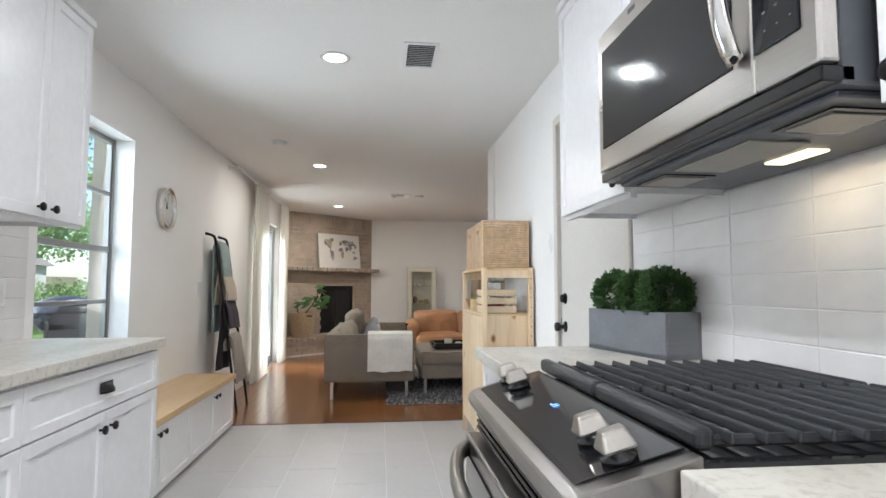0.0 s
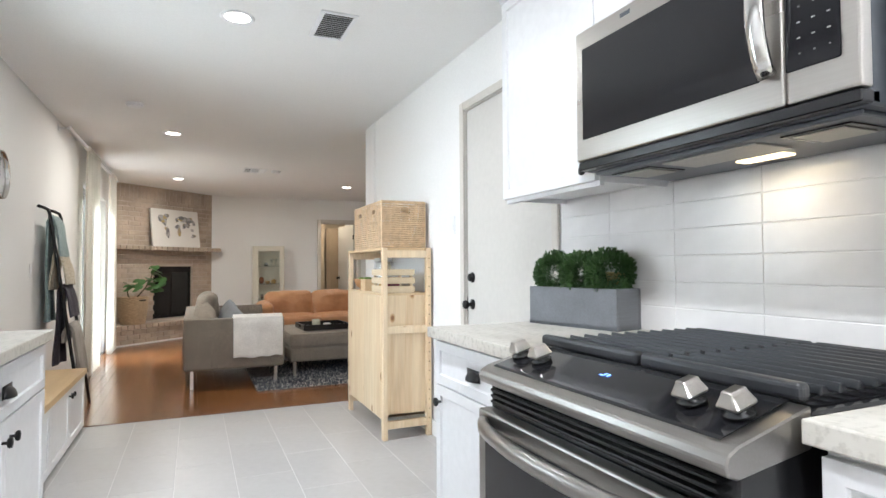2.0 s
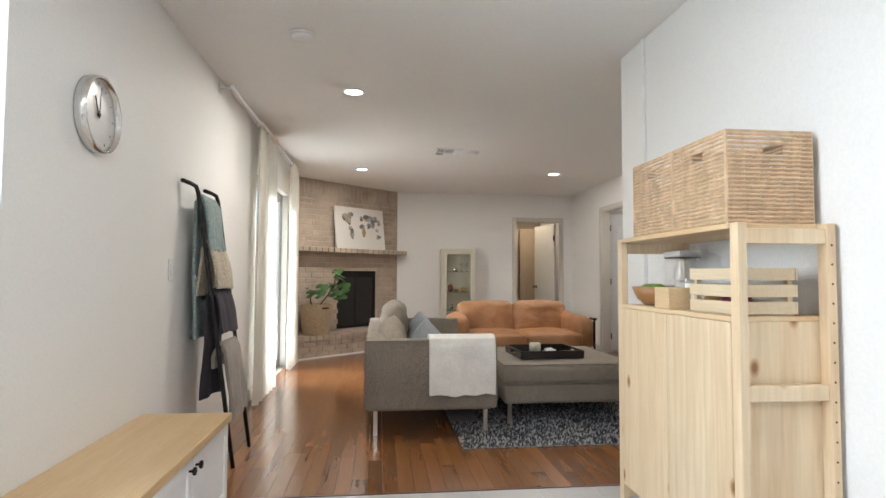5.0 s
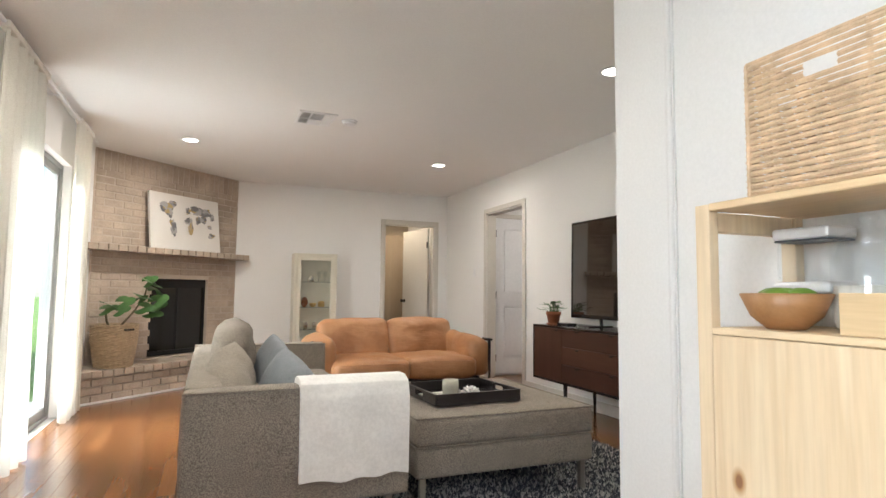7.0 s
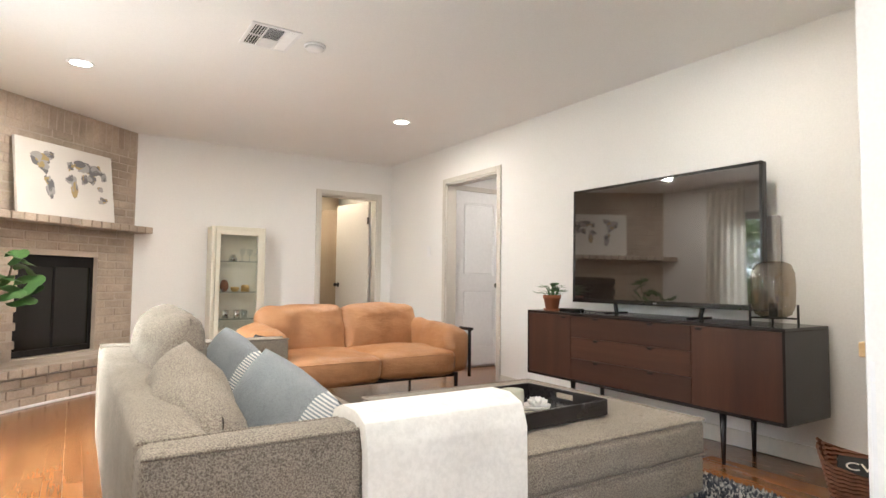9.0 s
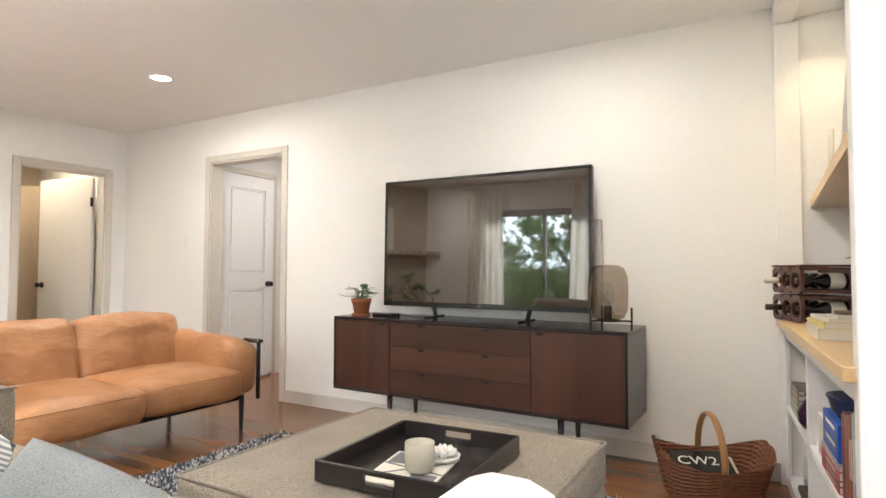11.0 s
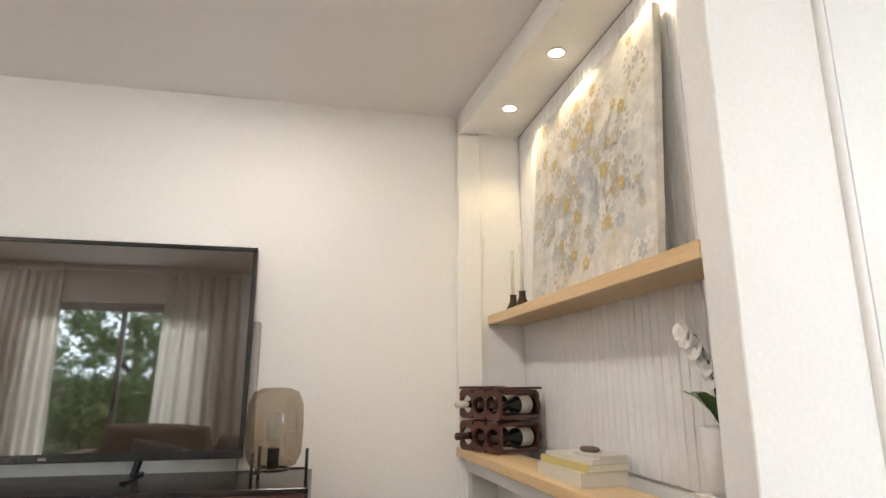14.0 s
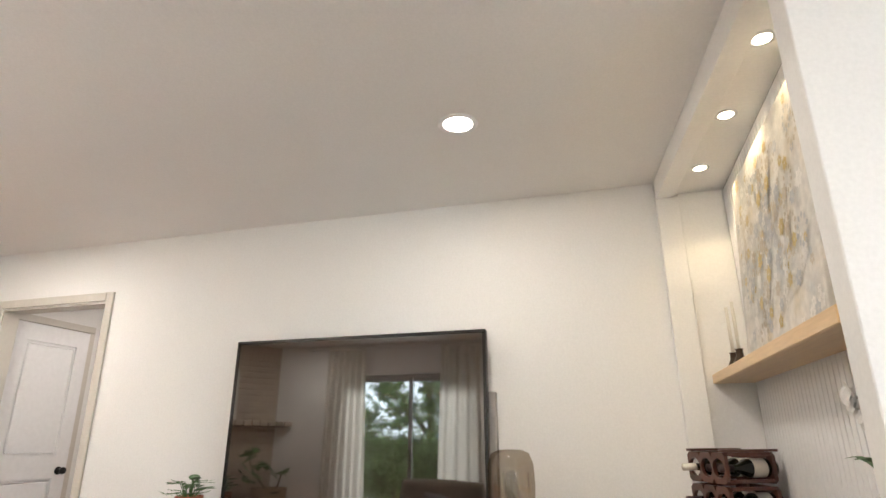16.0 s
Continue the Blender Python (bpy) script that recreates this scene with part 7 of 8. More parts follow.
for nm, x, z_, prof_, mt, lab in (
    ("egg_ornament", 0.16, 0.847, [(0, 0), (0.02, 0.0), (0.045, 0.04), (0.042, 0.09), (0.02, 0.125), (0, 0.13)], surface("lacquer_egg", (0.20, 0.06, 0.025), 0.25, vary=0.4, big=25), "brown lacquered egg in the display cabinet"),
    ("brass_bowl", 0.27, 0.847, [(0, 0), (0.03, 0), (0.045, 0.03), (0.048, 0.05), (0.042, 0.045), (0, 0.01)], GOLD, "small brass bowl in the display cabinet"),
    ("brass_box", 0.38, 0.847, [(0, 0), (0.045, 0), (0.045, 0.06), (0.03, 0.075), (0, 0.078)], GOLD, "small brass box in the display cabinet"),
    ("silver_dish", 0.24, 1.177, [(0, 0), (0.04, 0), (0.05, 0.03), (0.03, 0.05), (0.03, 0.07), (0, 0.075)], CHROME, "small silver dish in the display cabinet"),
    ("crystal_glass", 0.34, 1.177, [(0, 0), (0.025, 0), (0.006, 0.01), (0.006, 0.06), (0.03, 0.09), (0.034, 0.14)], CLEARTHIN, "clear stemmed glass in the display cabinet"),
    ("crystal_glass", 0.42, 1.177, [(0, 0), (0.025, 0), (0.006, 0.01), (0.006, 0.06), (0.03, 0.09), (0.034, 0.14)], CLEARTHIN, "clear stemmed glass in the display cabinet"),
    ("tumbler", 0.18, 0.557, [(0, 0), (0.03, 0), (0.035, 0.09), (0.033, 0.09), (0.028, 0.008)], CHROME, "silver tumbler in the display cabinet"),
    ("tumbler", 0.30, 0.557, [(0, 0), (0.03, 0), (0.035, 0.09), (0.033, 0.09), (0.028, 0.008)], CHROME, "silver tumbler in the display cabinet"),
    ("tumbler", 0.38, 0.557, [(0, 0), (0.03, 0), (0.035, 0.09), (0.033, 0.09), (0.028, 0.008)], CLEARTHIN, "clear glass tumbler in the display cabinet")):
    it = thing(nm, pose(0.83 + x, 11.56, z_), lab, "ornament")
    part("body", lathe(prof_, 24), mt, it, smooth=True)

# clock on the window wall
ck = thing("wall_clock", pose(XL, 4.70, 1.73, 0, 90, 0), "round wall clock with brushed steel rim and white face", "clock")
part("rim", lathe([(0.135, 0.001), (0.15, 0.001), (0.153, 0.02), (0.15, 0.045), (0.140, 0.045), (0.138, 0.02)], 48, cap=False), CHROME, ck, "brushed steel rim", True)
part("face", lathe([(0, 0.018), (0.139, 0.018), (0.139, 0.004)], 48), WHITECER, ck)
part("hour_hand", turned(box(-0.075, 0.01, -0.004, 0.004, 0.022, 0.024), pose(0, 0, 0, 0, 0, 25)), BLACK, ck)
part("minute_hand", turned(box(-0.11, 0.015, -0.003, 0.003, 0.025, 0.027), pose(0, 0, 0, 0, 0, -5)), BLACK, ck)
part("hub", lathe([(0.008, 0.02), (0.008, 0.029), (0, 0.03)], 14), BLACK, ck)
for i in range(12):
    part("tick", turned(box(-0.130, -0.118, -0.0015, 0.0015, 0.0183, 0.0195), pose(0, 0, 0, 0, 0, 30 * i)), BLACK, ck)

# blanket ladder
ld = thing("blanket_ladder", pose(0, 0, 0), "black metal blanket ladder leaning on the wall", "ladder")
LY0, LY1 = 5.775, 6.185


def rail_x(z_):
    return -0.985 - (1.215 - 0.985) * z_ / 1.60


for y in (LY0, LY1):
    pts = [(rail_x(z_), y, z_) for z_ in (0.0, 0.4, 0.8, 1.2, 1.58)] + [(-1.222, y - 0.01, 1.615), (-1.245, y - 0.04, 1.628), (-1.262, y - 0.12, 1.632)]
    part("rail", tube(pts, 0.0125, 10), BLACK, ld, smooth=True)
for z_ in (0.68, 1.0, 1.28, 1.55):
    part("rung", rod((rail_x(z_), LY0, z_), (rail_x(z_), LY1, z_), 0.009), BLACK, ld, smooth=True)


def hung(name, z_, out, back, y0, y1, mt, label, thick=0.014, amp=0.02):
    """A cloth over a rung: out and back are how far it hangs on the room's and the wall's side."""
    x = rail_x(z_)
    prof = [(x + 0.055 + 0.05 * out, z_ - out), (x + 0.05, z_ - out * 0.5), (x + 0.028, z_ - 0.03), (x, z_ + 0.022), (x - 0.028, z_ - 0.03), (x - 0.035, z_ - back * 0.5), (x - 0.035, z_ - back)]
    return draped(name, prof, y0, y1, mt, label, "blanket", 20, amp, thick, z_ * 7, "y")


hung("knit_blanket", 1.55, 0.30, 0.82, LY0 + 0.02, LY1 - 0.10, TEAL, "pale teal knitted blanket on the ladder", 0.018)
hung("patterned_towel", 1.28, 0.26, 0.30, LY0 + 0.03, LY1 - 0.06, OATMEAL, "oatmeal patterned towel on the ladder", 0.016)
hung("dark_cloth", 1.0, 0.24, 0.62, LY0 + 0.02, LY1 - 0.05, NAVY, "dark navy cloth on the ladder", 0.012)
hung("grey_blanket", 0.68, 0.42, 0.12, LY0 + 0.04, LY1 - 0.03, TAUPE, "folded taupe blanket on the ladder", 0.022)

# things on the pine shelf unit
wb = thing("wooden_bowl", pose(1.085, 4.83, 0.973), "turned wooden bowl with green apples on the pine unit", "bowl")
part("bowl", lathe([(0, 0), (0.04, 0), (0.075, 0.03), (0.098, 0.082), (0.093, 0.084), (0.068, 0.036), (0, 0.012)], 32), wood("bowl_wood", [(0.3, (0.30, 0.14, 0.05)), (0.7, (0.45, 0.24, 0.10))], "x", 0.4), wb, smooth=True)
for x, y in ((-0.03, 0.0), (0.03, 0.02), (0.0, -0.04), (0.02, 0.05)):
    ap = tagged(part("apple", turned(lathe([(0, 0), (0.02, 0.001), (0.034, 0.025), (0.03, 0.052), (0.012, 0.062), (0, 0.056)], 20), wb.matrix_basis @ pose(x, y, 0.035)), surface("green_apple", (0.16, 0.28, 0.04), 0.3, vary=0.2, big=20), smooth=True), "green apple in the wooden bowl", "apple")
bo = thing("small_crate", pose(0.995, 4.53, 0.973), "small plain pale wooden box on the pine unit", "box")
part("carcass", box(0, 0.095, 0, 0.12, 0, 0.085, 0.002), PINEY, bo)
for i, (z_, h) in enumerate(((0, 0.115), (0.116, 0.135))):
    ct = thing("storage_container", pose(1.24, 4.865, 0.973 + z_), "clear plastic container with white lid on the pine unit", "container", "plastic containers")
    part("tub", box(-0.050, 0.050, -0.07, 0.07, 0, h - 0.037, 0.012, 3), JARGLASS, ct)
    part("lid", box(-0.055, 0.055, -0.075, 0.075, h - 0.030, h - 0.001, 0.008, 2), WHITECER, ct, "white snap lid")
    part("seal", box(-0.052, 0.052, -0.072, 0.072, h - 0.036, h - 0.031, 0.003), GREYPL, ct)
for x, y in ((1.16, 4.547), (1.20, 4.708)):
    jr = thing("glass_canister", pose(x, y, 0.973) @ Matrix.Scale(1.2, 4), "clear glass canister with domed lid on the pine unit", "jar", "glass canisters")
    part("jar", lathe([(0, 0.002), (0.058, 0.002), (0.064, 0.012), (0.064, 0.135), (0.05, 0.155), (0.05, 0.165)], 32), JARGLASS, jr, smooth=True)
    part("flour", lathe([(0, 0.005), (0.056, 0.005), (0.060, 0.015), (0.060, 0.085), (0, 0.088)], 28), PAPERWHITE, jr, "white flour")
    part("lid", lathe([(0.055, 0.166), (0.057, 0.172), (0.03, 0.19), (0.01, 0.194), (0.012, 0.205), (0.018, 0.213), (0.012, 0.22), (0, 0.221)], 28), JARGLASS, jr, smooth=True)
cr = thing("slatted_crate", pose(1.0, 4.112, 0.973), "whitewashed slatted wooden crate with onions on the pine unit", "crate")
PALEPINE = wood("pale_crate_wood", [(0.3, (0.60, 0.47, 0.30)), (0.7, (0.74, 0.62, 0.44))], "y", 0.6)
for z_ in (0.005, 0.062, 0.118):
    for x in (0, 0.22):
        part("slat", box(x, x + 0.010, 0, 0.27, z_, z_ + 0.042, 0.002), PALEPINE, cr)
    for y in (0.0, 0.26):
        part("slat", box(0.010, 0.22, y, y + 0.010, z_, z_ + 0.042, 0.002), PALEPINE, cr)
for x in (0.012, 0.20):
    for y in (0.012, 0.24):
        part("post", box(x, x + 0.018, y, y + 0.018, 0, 0.16), PALEPINE, cr)
part("floor_slat", box(0.01, 0.22, 0.01, 0.26, 0, 0.005), PALEPINE, cr)
for i, (x, y, c) in enumerate(((0.07, 0.07, (0.20, 0.02, 0.05)), (0.14, 0.12, (0.16, 0.015, 0.05)), (0.08, 0.19, (0.42, 0.24, 0.08)), (0.15, 0.21, (0.20, 0.02, 0.05)))):
    tagged(part("onion", turned(lathe([(0, 0), (0.025, 0.004), (0.04, 0.03), (0.032, 0.058), (0.008, 0.072), (0.005, 0.09), (0, 0.09)], 20), pose(1.0 + x, 4.16 + y, 0.9785)), paint("onion_skin", c, 0.35), smooth=True), "red onion in the slatted crate", "onion")

# ---- the ground outside ----
GRASS = surface("lawn", (0.11, 0.19, 0.04), 0.95, vary=0.3, big=1.2, fine=30, relief=0.8, dist=0.03)
structure("ground", box(-60, 60, -60, 100, -0.30, -0.16), GRASS, "mown green lawn")
structure("patio", box(-5.2, XO - 0.002, 4.5, 11.0, -0.16, -0.11), surface("concrete", (0.46, 0.45, 0.42), 0.9, vary=0.1, relief=0.4), "pale concrete patio slab")


def crown(n, rx, ry, rz, seed, size):
    """Many small leaves in clumps with gaps."""
    rng = random.Random(seed)
    bm = bmesh.new()
    clumps = [(Vector((rng.gauss(0, 0.5) * rx, rng.gauss(0, 0.5) * ry, rng.uniform(-0.8, 0.9) * rz)), rng.uniform(0.18, 0.42)) for _ in range(46)]
    for i in range(n):
        c, r = rng.choice(clumps)
        d = Vector((rng.gauss(0, 1), rng.gauss(0, 1), rng.gauss(0, 0.7)))
        p = c + d.normalized() * r * min(rx, rz) * rng.random() ** 0.4
        u = Vector((rng.uniform(-1, 1), rng.uniform(-1, 1), rng.uniform(-1, 1))).normalized()
        w = u.cross(Vector((rng.uniform(-1, 1), rng.uniform(-1, 1), rng.uniform(-1, 1)))).normalized()
        s = size * rng.uniform(0.6, 1.3)
        bm.faces.new([bm.verts.new(p), bm.verts.new(p + u * s * 0.6 + w * s * 0.35), bm.verts.new(p + u * s * 1.2), bm.verts.new(p + u * s * 0.6 - w * s * 0.35)])
    return bm


# Added glowing sheet that makes the sky behind the garden read as blown-out white.
structure("backdrop", box(-59.0, -58.8, -60, 100, -0.2, 45), glow("white_sky_glow", (0.86, 0.93, 1.0), 2.8), "glowing backdrop standing in for an overexposed white sky")
BARK = surface("bark", (0.11, 0.085, 0.06), 0.95, vary=0.3, big=6, fine=30, relief=0.8, dist=0.02)


def thin_leaf(name, dark, light):
    """Leaves that let part of the sun through."""
    m, n, l, b = nodes_of(name)
    n.remove(b)
    tr, df, mx = n.new("ShaderNodeBsdfTranslucent"), n.new("ShaderNodeBsdfDiffuse"), n.new("ShaderNodeMixShader")
    c = ramp(n, l, noise_tex(n, l, coords(n, l), 1.8), [(0.3, dark), (0.7, light)])
    l.new(c, tr.inputs[0])
    l.new(c, df.inputs[0])
    mx.inputs[0].default_value = 0.45
    l.new(df.outputs[0], mx.inputs[1])
    l.new(tr.outputs[0], mx.inputs[2])
    l.new(mx.outputs[0], n["Material Output"].inputs[0])
    return m


TREELEAF = thin_leaf("tree_leaf", (0.17, 0.25, 0.10), (0.36, 0.48, 0.24))
for x, y, h, s, sd in ((-9.0, 14.5, 3.2, 2.6, 1), (-11.0, 27.5, 3.6, 3.2, 2), (-14.0, 9.0, 3.2, 3.4, 3), (-12.5, 18.0, 3.4, 3.0, 4), (-15.0, 27.0, 4.0, 3.6, 5), (-13.0, 11.6, 3.2, 2.3, 6)):
    tr = thing("tree", pose(x, y, -0.16), "broad leafy green garden tree", "tree", "garden trees")
    part("trunk", tube([(0, 0, 0), (0.05, 0.02, h * 0.35), (0.12, -0.05, h * 0.7), (0.05, 0.05, h)], [0.20, 0.16, 0.12, 0.06], 10), BARK, tr, smooth=True)
    for a in (0.4, 2.1, 3.6, 5.2):
        part("limb", tube([(0.06, 0, h * 0.55), (0.7 * math.cos(a), 0.7 * math.sin(a), h * 0.75), (1.5 * math.cos(a), 1.5 * math.sin(a), h * 0.95)], [0.09, 0.06, 0.025], 8), BARK, tr, smooth=True)
    part("crown", turned(crown(3600, s, s, s * 0.62, sd, 0.17), pose(0, 0, h + 0.3)), TREELEAF, tr)
hedge = thing("hedge", pose(-10.5, 14.0, -0.16), "loose green hedge along the fence", "hedge")
for i in range(14):
    part("shrub", turned(crown(1300, 1.1, 1.1, 0.75, 30 + i, 0.11), pose(0.4 * math.sin(i * 2.1), -9.0 + i * 1.5, 0.75)), TREELEAF, hedge)
for i, (bx_, by_, bz_) in enumerate(((-9.2, 10.2, 1.5), (-9.8, 12.6, 2.0), (-9.0, 11.4, 1.1), (-10.2, 14.2, 1.8), (-9.4, 8.8, 1.3))):
    sh_b = thing("bush", pose(bx_, by_, -0.16), "dense green garden bush on the lawn", "bush", "garden bushes")
    part("stem", tube([(0, 0, 0), (0.03, 0.02, 0.4), (0.0, 0.05, bz_)], [0.05, 0.04, 0.02], 8), BARK, sh_b, smooth=True)
    part("crown", turned(crown(2600, 1.1, 1.1, bz_ * 0.7, 60 + i, 0.10), pose(0, 0, bz_ * 0.85)), TREELEAF, sh_b)
fence = thing("fence", pose(-17.0, 0, -0.16), "weathered wooden board fence", "fence")
FENCEW = wood("weathered_board", [(0.3, (0.20, 0.165, 0.13)), (0.7, (0.31, 0.27, 0.22))], "z", 0.9, each=0.12)
for i in range(120):
    part("board", box(0, 0.02, -8 + i * 0.36, -8 + i * 0.36 + 0.345, 0.03, 1.85), FENCEW, fence)
part("rail", box(0.021, 0.06, -8, 35.2, 0.4, 0.5), FENCEW, fence)
shed = thing("shed", pose(-13.0, 21.0, -0.16), "small pale garden shed with gable roof", "shed")
SHEDW = paint("shed_wall", (0.58, 0.56, 0.52), 0.8)
part("wall", box(-1.4, 1.4, -1.2, 1.2, 0, 2.1, 0.01), SHEDW, shed)
rf = bmesh.new()
v_ = [rf.verts.new(p) for p in ((-1.6, -1.4, 2.05), (1.6, -1.4, 2.05), (0, -1.4, 3.0), (-1.6, 1.4, 2.05), (1.6, 1.4, 2.05), (0, 1.4, 3.0))]
for q in ((0, 1, 2), (3, 5, 4), (0, 2, 5, 3), (1, 4, 5, 2), (0, 3, 4, 1)):
    rf.faces.new([v_[k] for k in q])
part("roof", rf, paint("shingle_roof", (0.20, 0.18, 0.17), 0.9), shed)
part("door", box(-0.4, 0.4, -1.23, -1.201, 0.02, 1.9, 0.005), paint("shed_door", (0.40, 0.36, 0.31), 0.8), shed)

# barbecue on the patio
gq = thing("barbecue_grill", pose(-3.15, 7.05, -0.11, 0, 0, 58), "dark grey charcoal grill with lid and side shelf", "grill")
GRILL = surface("grill_enamel", (0.13, 0.14, 0.155), 0.25, 0.5, vary=0.15, relief=0.05)
lid = lathe([(0.0, 0.20), (0.10, 0.19), (0.20, 0.15), (0.26, 0.08), (0.28, 0.0)], 28)
part("lid", turned(lid, pose(0, 0, 0.98) @ Matrix.Diagonal((1.25, 0.85, 0.9, 1))), GRILL, gq, smooth=True)
part("lid_handle", tube([(-0.08, -0.24, 1.05), (-0.08, -0.28, 1.06), (0.08, -0.28, 1.06), (0.08, -0.24, 1.05)], 0.01, 8), BLACKPL, gq)
part("firebowl", turned(lathe([(0.0, -0.22), (0.18, -0.20), (0.26, -0.10), (0.28, 0.0)], 28), pose(0, 0, 0.97) @ Matrix.Diagonal((1.25, 0.85, 1, 1))), GRILL, gq, smooth=True)
part("side_shelf", box(-0.90, -0.36, -0.22, 0.22, 0.90, 0.93, 0.005), GRILL, gq)
for x in (-0.82, -0.28, 0.28):
    for y in (-0.17, 0.17):
        part("leg", box(x - 0.015, x + 0.015, y - 0.015, y + 0.015, 0.0 if x < 0 else 0.06, 0.90), GRILL, gq)
part("front_panel", box(-0.28, 0.28, -0.20, -0.185, 0.22, 0.80, 0.003), GRILL, gq)
part("lower_shelf", box(-0.82, 0.28, -0.17, 0.17, 0.28, 0.30), GRILL, gq)
for y in (-0.19, 0.19):
    part("wheel", turned(lathe([(0.02, -0.015), (0.08, -0.015), (0.085, 0), (0.08, 0.015), (0.02, 0.015)], 20), pose(0.28, y, 0.085, 90, 0, 0)), BLACKPL, gq, smooth=True)
pc = thing("patio_chair", pose(-2.55, 5.55, -0.11, 0, 0, 140), "dark metal patio chair", "chair")
part("seat", box(-0.25, 0.25, -0.24, 0.24, 0.42, 0.45, 0.01), GRILL, pc)
part("backrest", turned(box(-0.25, 0.25, -0.012, 0.012, 0, 0.48, 0.008), pose(0, 0.24, 0.45, -12, 0, 0)), GRILL, pc)
for x in (-0.23, 0.23):
    for y in (-0.22, 0.22):
        part("leg", rod((x, y, 0.43), (x * 1.08, y * 1.1, 0), 0.013), GRILL, pc)
    part("armrest", tube([(x, 0.25, 0.66), (x, -0.1, 0.66), (x, -0.22, 0.62), (x, -0.22, 0.44)], 0.013, 8), GRILL, pc)

# brick edge of the house outside the window
structure("wall_outside", joined(box(XO - 0.09, XO - 0.004, WY1 + 0.01, SY0 - 0.02, -0.11, 2.7), box(XO - 0.09, XO - 0.004, -2.2, WY0 - 0.01, -0.11, 2.7)), surface("outer_brick", (0.42, 0.36, 0.30), 0.9, vary=0.2, big=8, fine=60, relief=0.6, dist=0.006), "pale brick outer wall of the house")
structure("eave", box(XO - 0.55, XO - 0.004, -2.4, 12.0, 2.62, 2.72), WHITE, "white painted roof eave")
structure("roof", box(XL - 0.75, XTV + 1.7, YBACK - 0.4, 15.4, CEIL + 0.13, CEIL + 0.3), paint("roof_felt", (0.18, 0.17, 0.16), 0.9), "flat dark roof over the rooms")

# ---- pieces of floors and walls ----
floor_ob = bpy.data.objects["floor"]


def piece(name, me, parent, m):
    ob = new(name, me)
    ob.parent = parent
    ob.matrix_basis = m
    return ob


def slab_mesh(name, x, y, z_, bev, mat):
    bm = box(0, x, 0, y, -z_, 0, bev)
    me = bpy.data.meshes.new(name)
    bmesh.ops.recalc_face_normals(bm, faces=bm.faces)
    bm.to_mesh(me)
    bm.free()
    me.materials.append(mat)
    return me


TWX, TLY, GAP = 0.3045, 0.609, 0.003
full_tile = slab_mesh("floor_tile", TWX - GAP, TLY - GAP, 0.010, 0.0012, FLOORTILE)
x0 = 0.050 - TWX * 5
for i in range(10):
    x = x0 + i * TWX
    for j in range(14):
        y1 = YEDGE - j * TLY + (0.305 if i % 2 else 0.0)
        y0 = y1 - TLY
        a, b = max(x, XL), min(x + TWX, XR)
        c, d = max(y0, YBACK), min(y1, YEDGE)
        if b - a < 0.02 or d - c < 0.02:
            continue
        if b - a > TWX - 0.001 and d - c > TLY - 0.001:
            me = full_tile
        else:
            me = slab_mesh("floor_tile", b - a - GAP, d - c - GAP, 0.010, 0.0012, FLOORTILE)
        piece("tile", me, floor_ob, pose(a + GAP / 2, c + GAP / 2, 0))
structure("grout", box(XL, XR, YBACK, YEDGE - 0.003, -0.0115, -0.0011), GROUT, "pale grey floor grout")
structure("trim", box(XL, XR, YEDGE - 0.002, YEDGE + 0.012, -0.012, 0.004, 0.001), paint("threshold_strip", (0.10, 0.04, 0.02), 0.4), "thin dark wood threshold strip")

# oak planks run along y
rpk = random.Random(21)
PWID = 0.0826
rest = bmesh.new()
kept = 0
lens = [0.55, 0.75, 0.95, 1.2, 1.45]
plank_me = {n_: slab_mesh("plank", PWID - 0.0009, n_ - 0.001, 0.011, 0.0007, PLANK) for n_ in lens}
x = XL
while x < XTV + 1.2:
    y = YEDGE + 0.012 - rpk.random() * 0.6
    while y < (14.6 if x > 1.6 else YFAR):
        n_ = rpk.choice(lens)
        a, b = max(y, YEDGE + 0.012), min(y + n_, 14.6 if x > 1.6 else YFAR)
        if x > 1.35 and b < 5.56:
            y += n_
            continue
        near = a < 7.6 and x < 2.6 or x < 0.2 and a < 10.2
        if near and kept < 300 and b - a > 0.05:
            me = plank_me[n_] if b - a > n_ - 1e-6 else slab_mesh("plank", PWID - 0.0009, b - a - 0.001, 0.011, 0.0007, PLANK)
            piece("plank", me, floor_ob, pose(x, a, 0.0))
            kept += 1
        elif b - a > 0.02:
            q = [rest.verts.new((xx, yy, zz)) for zz in (-0.011, 0.0) for xx, yy in ((x, a), (x + PWID - 0.0009, a), (x + PWID - 0.0009, b - 0.001), (x, b - 0.001))]
            for f_ in ((4, 5, 6, 7), (0, 1, 5, 4), (1, 2, 6, 5), (2, 3, 7, 6), (3, 0, 4, 7)):
                rest.faces.new([q[k] for k in f_])
        y += n_
    x += PWID


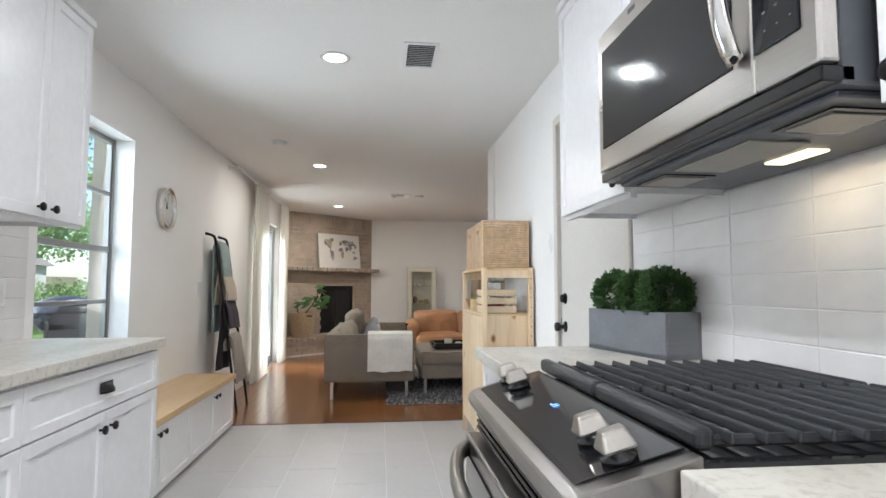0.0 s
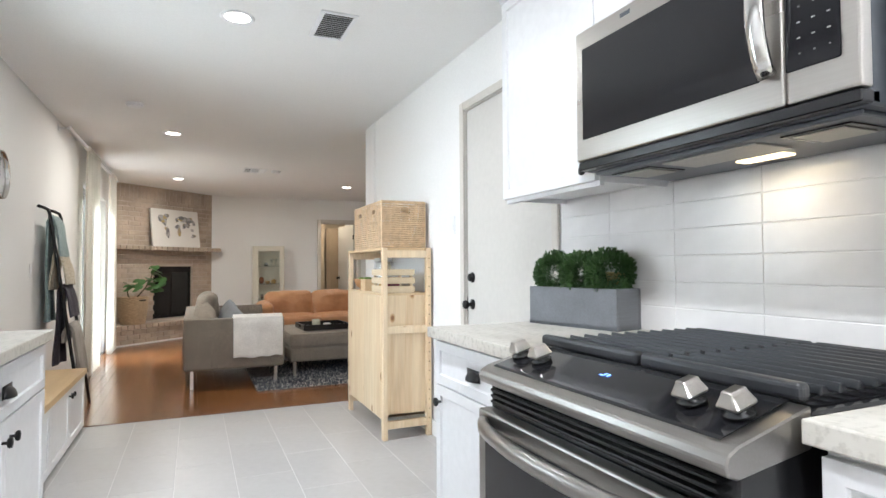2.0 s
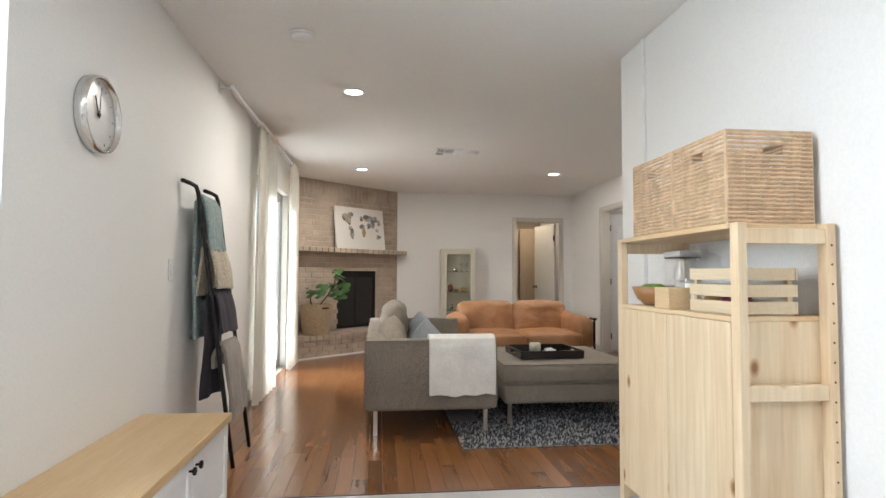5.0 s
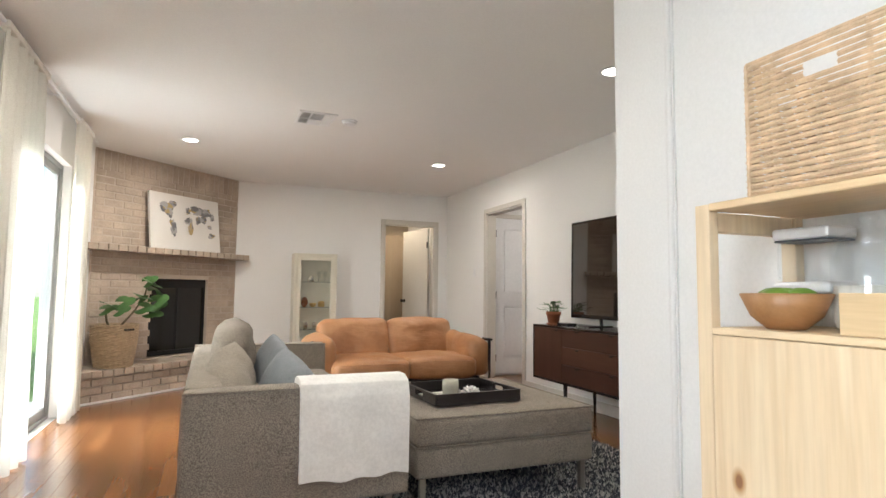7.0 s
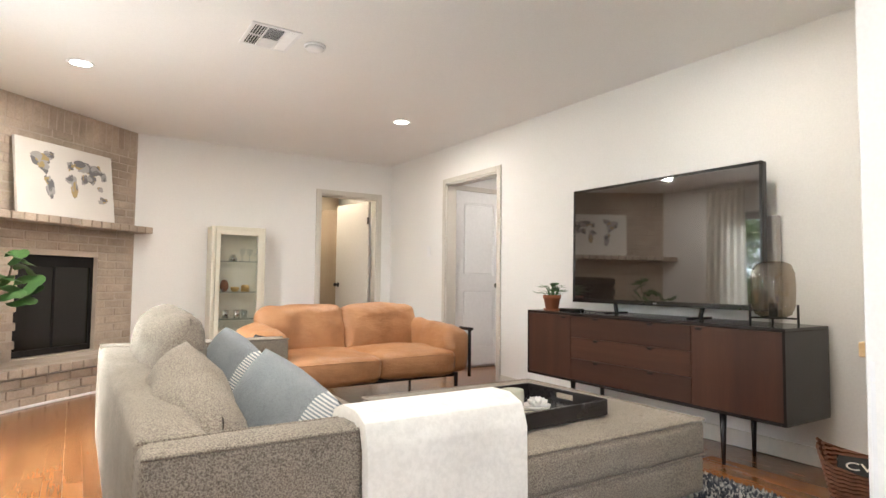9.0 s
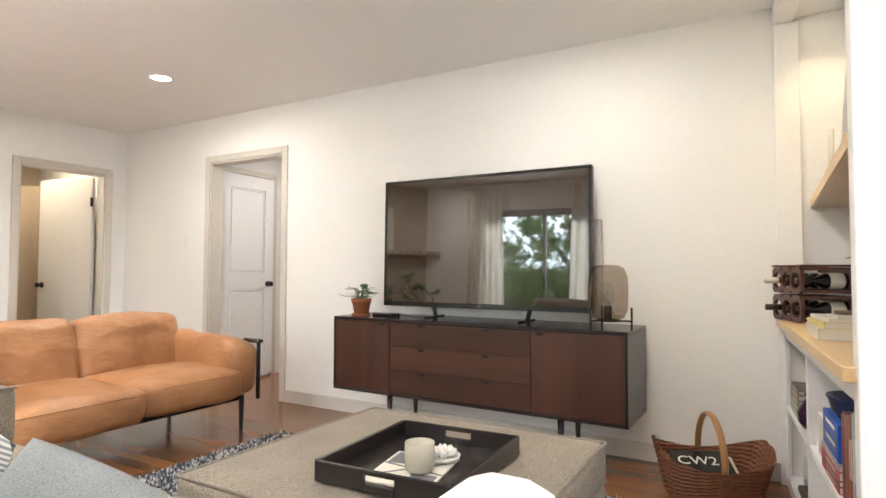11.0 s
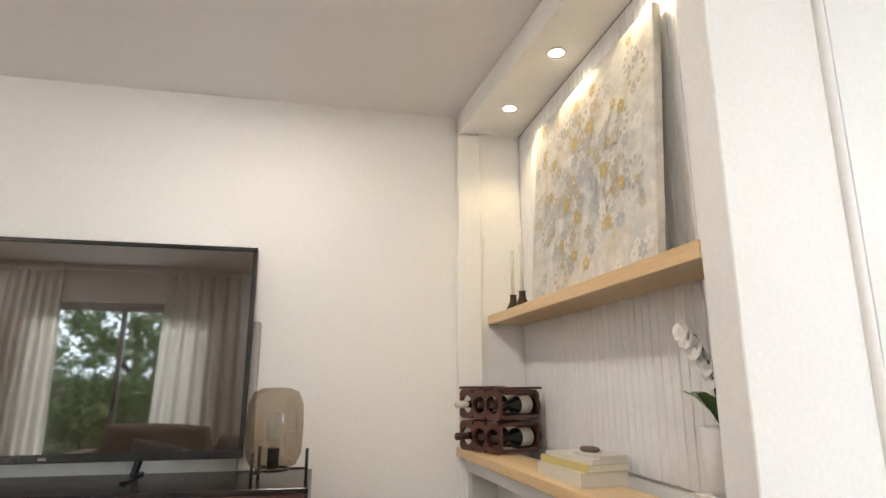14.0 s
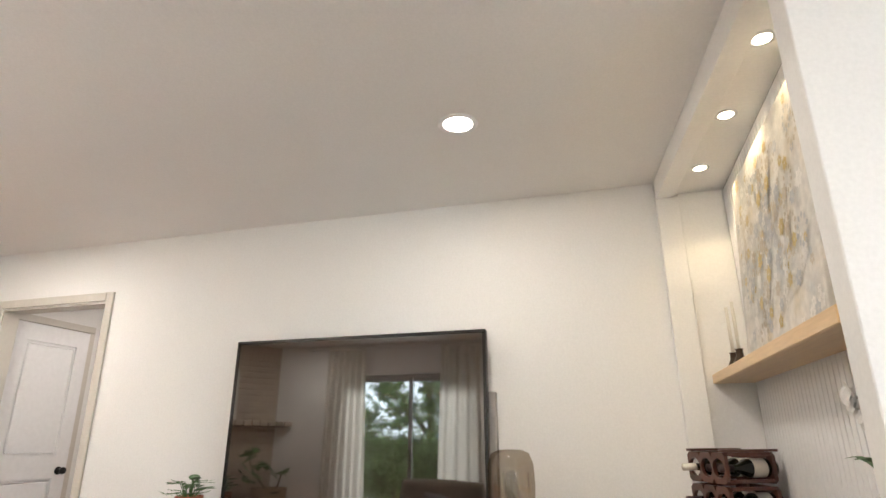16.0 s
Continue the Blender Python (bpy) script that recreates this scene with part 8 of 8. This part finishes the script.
def plank_rest():
    m = PLANK.copy()
    n, l = m.node_tree.nodes, m.node_tree.links
    geo = n.new("ShaderNodeNewGeometry")
    for nd in list(n):
        if nd.bl_idname == "ShaderNodeObjectInfo":
            for lk in list(nd.outputs["Random"].links):
                l.new(geo.outputs["Random Per Island"], lk.to_socket)
    return m


ro_ = part("plank_field", rest, plank_rest(), floor_ob)
ro_["kind"] = "stuff"

# glazed wall tiles over the worktops
def tile_wall(wall, plane, out, y0, y1, z0, z1, w, h, off):
    full = None
    r = 0
    z_ = z0
    while z_ < z1 - 0.01:
        zt = min(z_ + h, z1)
        y = y0 - off
        while y < y1 - 0.01:
            a, b = max(y, y0), min(y + w, y1)
            if b - a > 0.015:
                bm = box(0, 0.007, 0.001, b - a - 0.001, 0.001, zt - z_ - 0.001, 0.0022, 2)
                key = (round(b - a, 4), round(zt - z_, 4))
                if key not in cache:
                    me = bpy.data.meshes.new("glazed_tile")
                    bmesh.ops.recalc_face_normals(bm, faces=bm.faces)
                    bm.to_mesh(me)
                    me.materials.append(SPLASH)
                    cache[key] = me
                bm.free()
                piece("tile", cache[key], wall, pose(plane + out * 0.001, a, z_) if out > 0 else pose(plane - 0.001, b, z_, 0, 0, 180))
            y += w
        z_ += h
        r += 1


cache = {}
structure("grout", joined(box(XR - 0.0060, XR - 0.0003, -0.55, 2.544, 0.9175, 1.405), box(XL + 0.0003, XL + 0.0055, 1.2, 3.099, 0.9175, 1.415)), surface("white_grout", (0.82, 0.81, 0.80), 0.8, vary=0.03), "white grout between wall tiles")
tile_wall(bpy.data.objects["wall_east"], XR, -1, -0.55, 2.545, 0.918, 1.44, 0.331, 0.0888, 0.2)
tile_wall(bpy.data.objects["wall_west"], XL, 1, 1.2, 3.10, 0.918, 1.42, 0.331, 0.0888, 0.1)
ol = thing("wall_outlet", pose(XL + 0.009, 2.9, 1.12), "white wall outlet on the tiled wall", "outlet")
part("plate", box(0, 0.005, -0.036, 0.036, -0.058, 0.058, 0.002), WHITE, ol)
part("socket", box(0.005, 0.007, -0.017, 0.017, -0.04, 0.04, 0.001), WHITECER, ol)
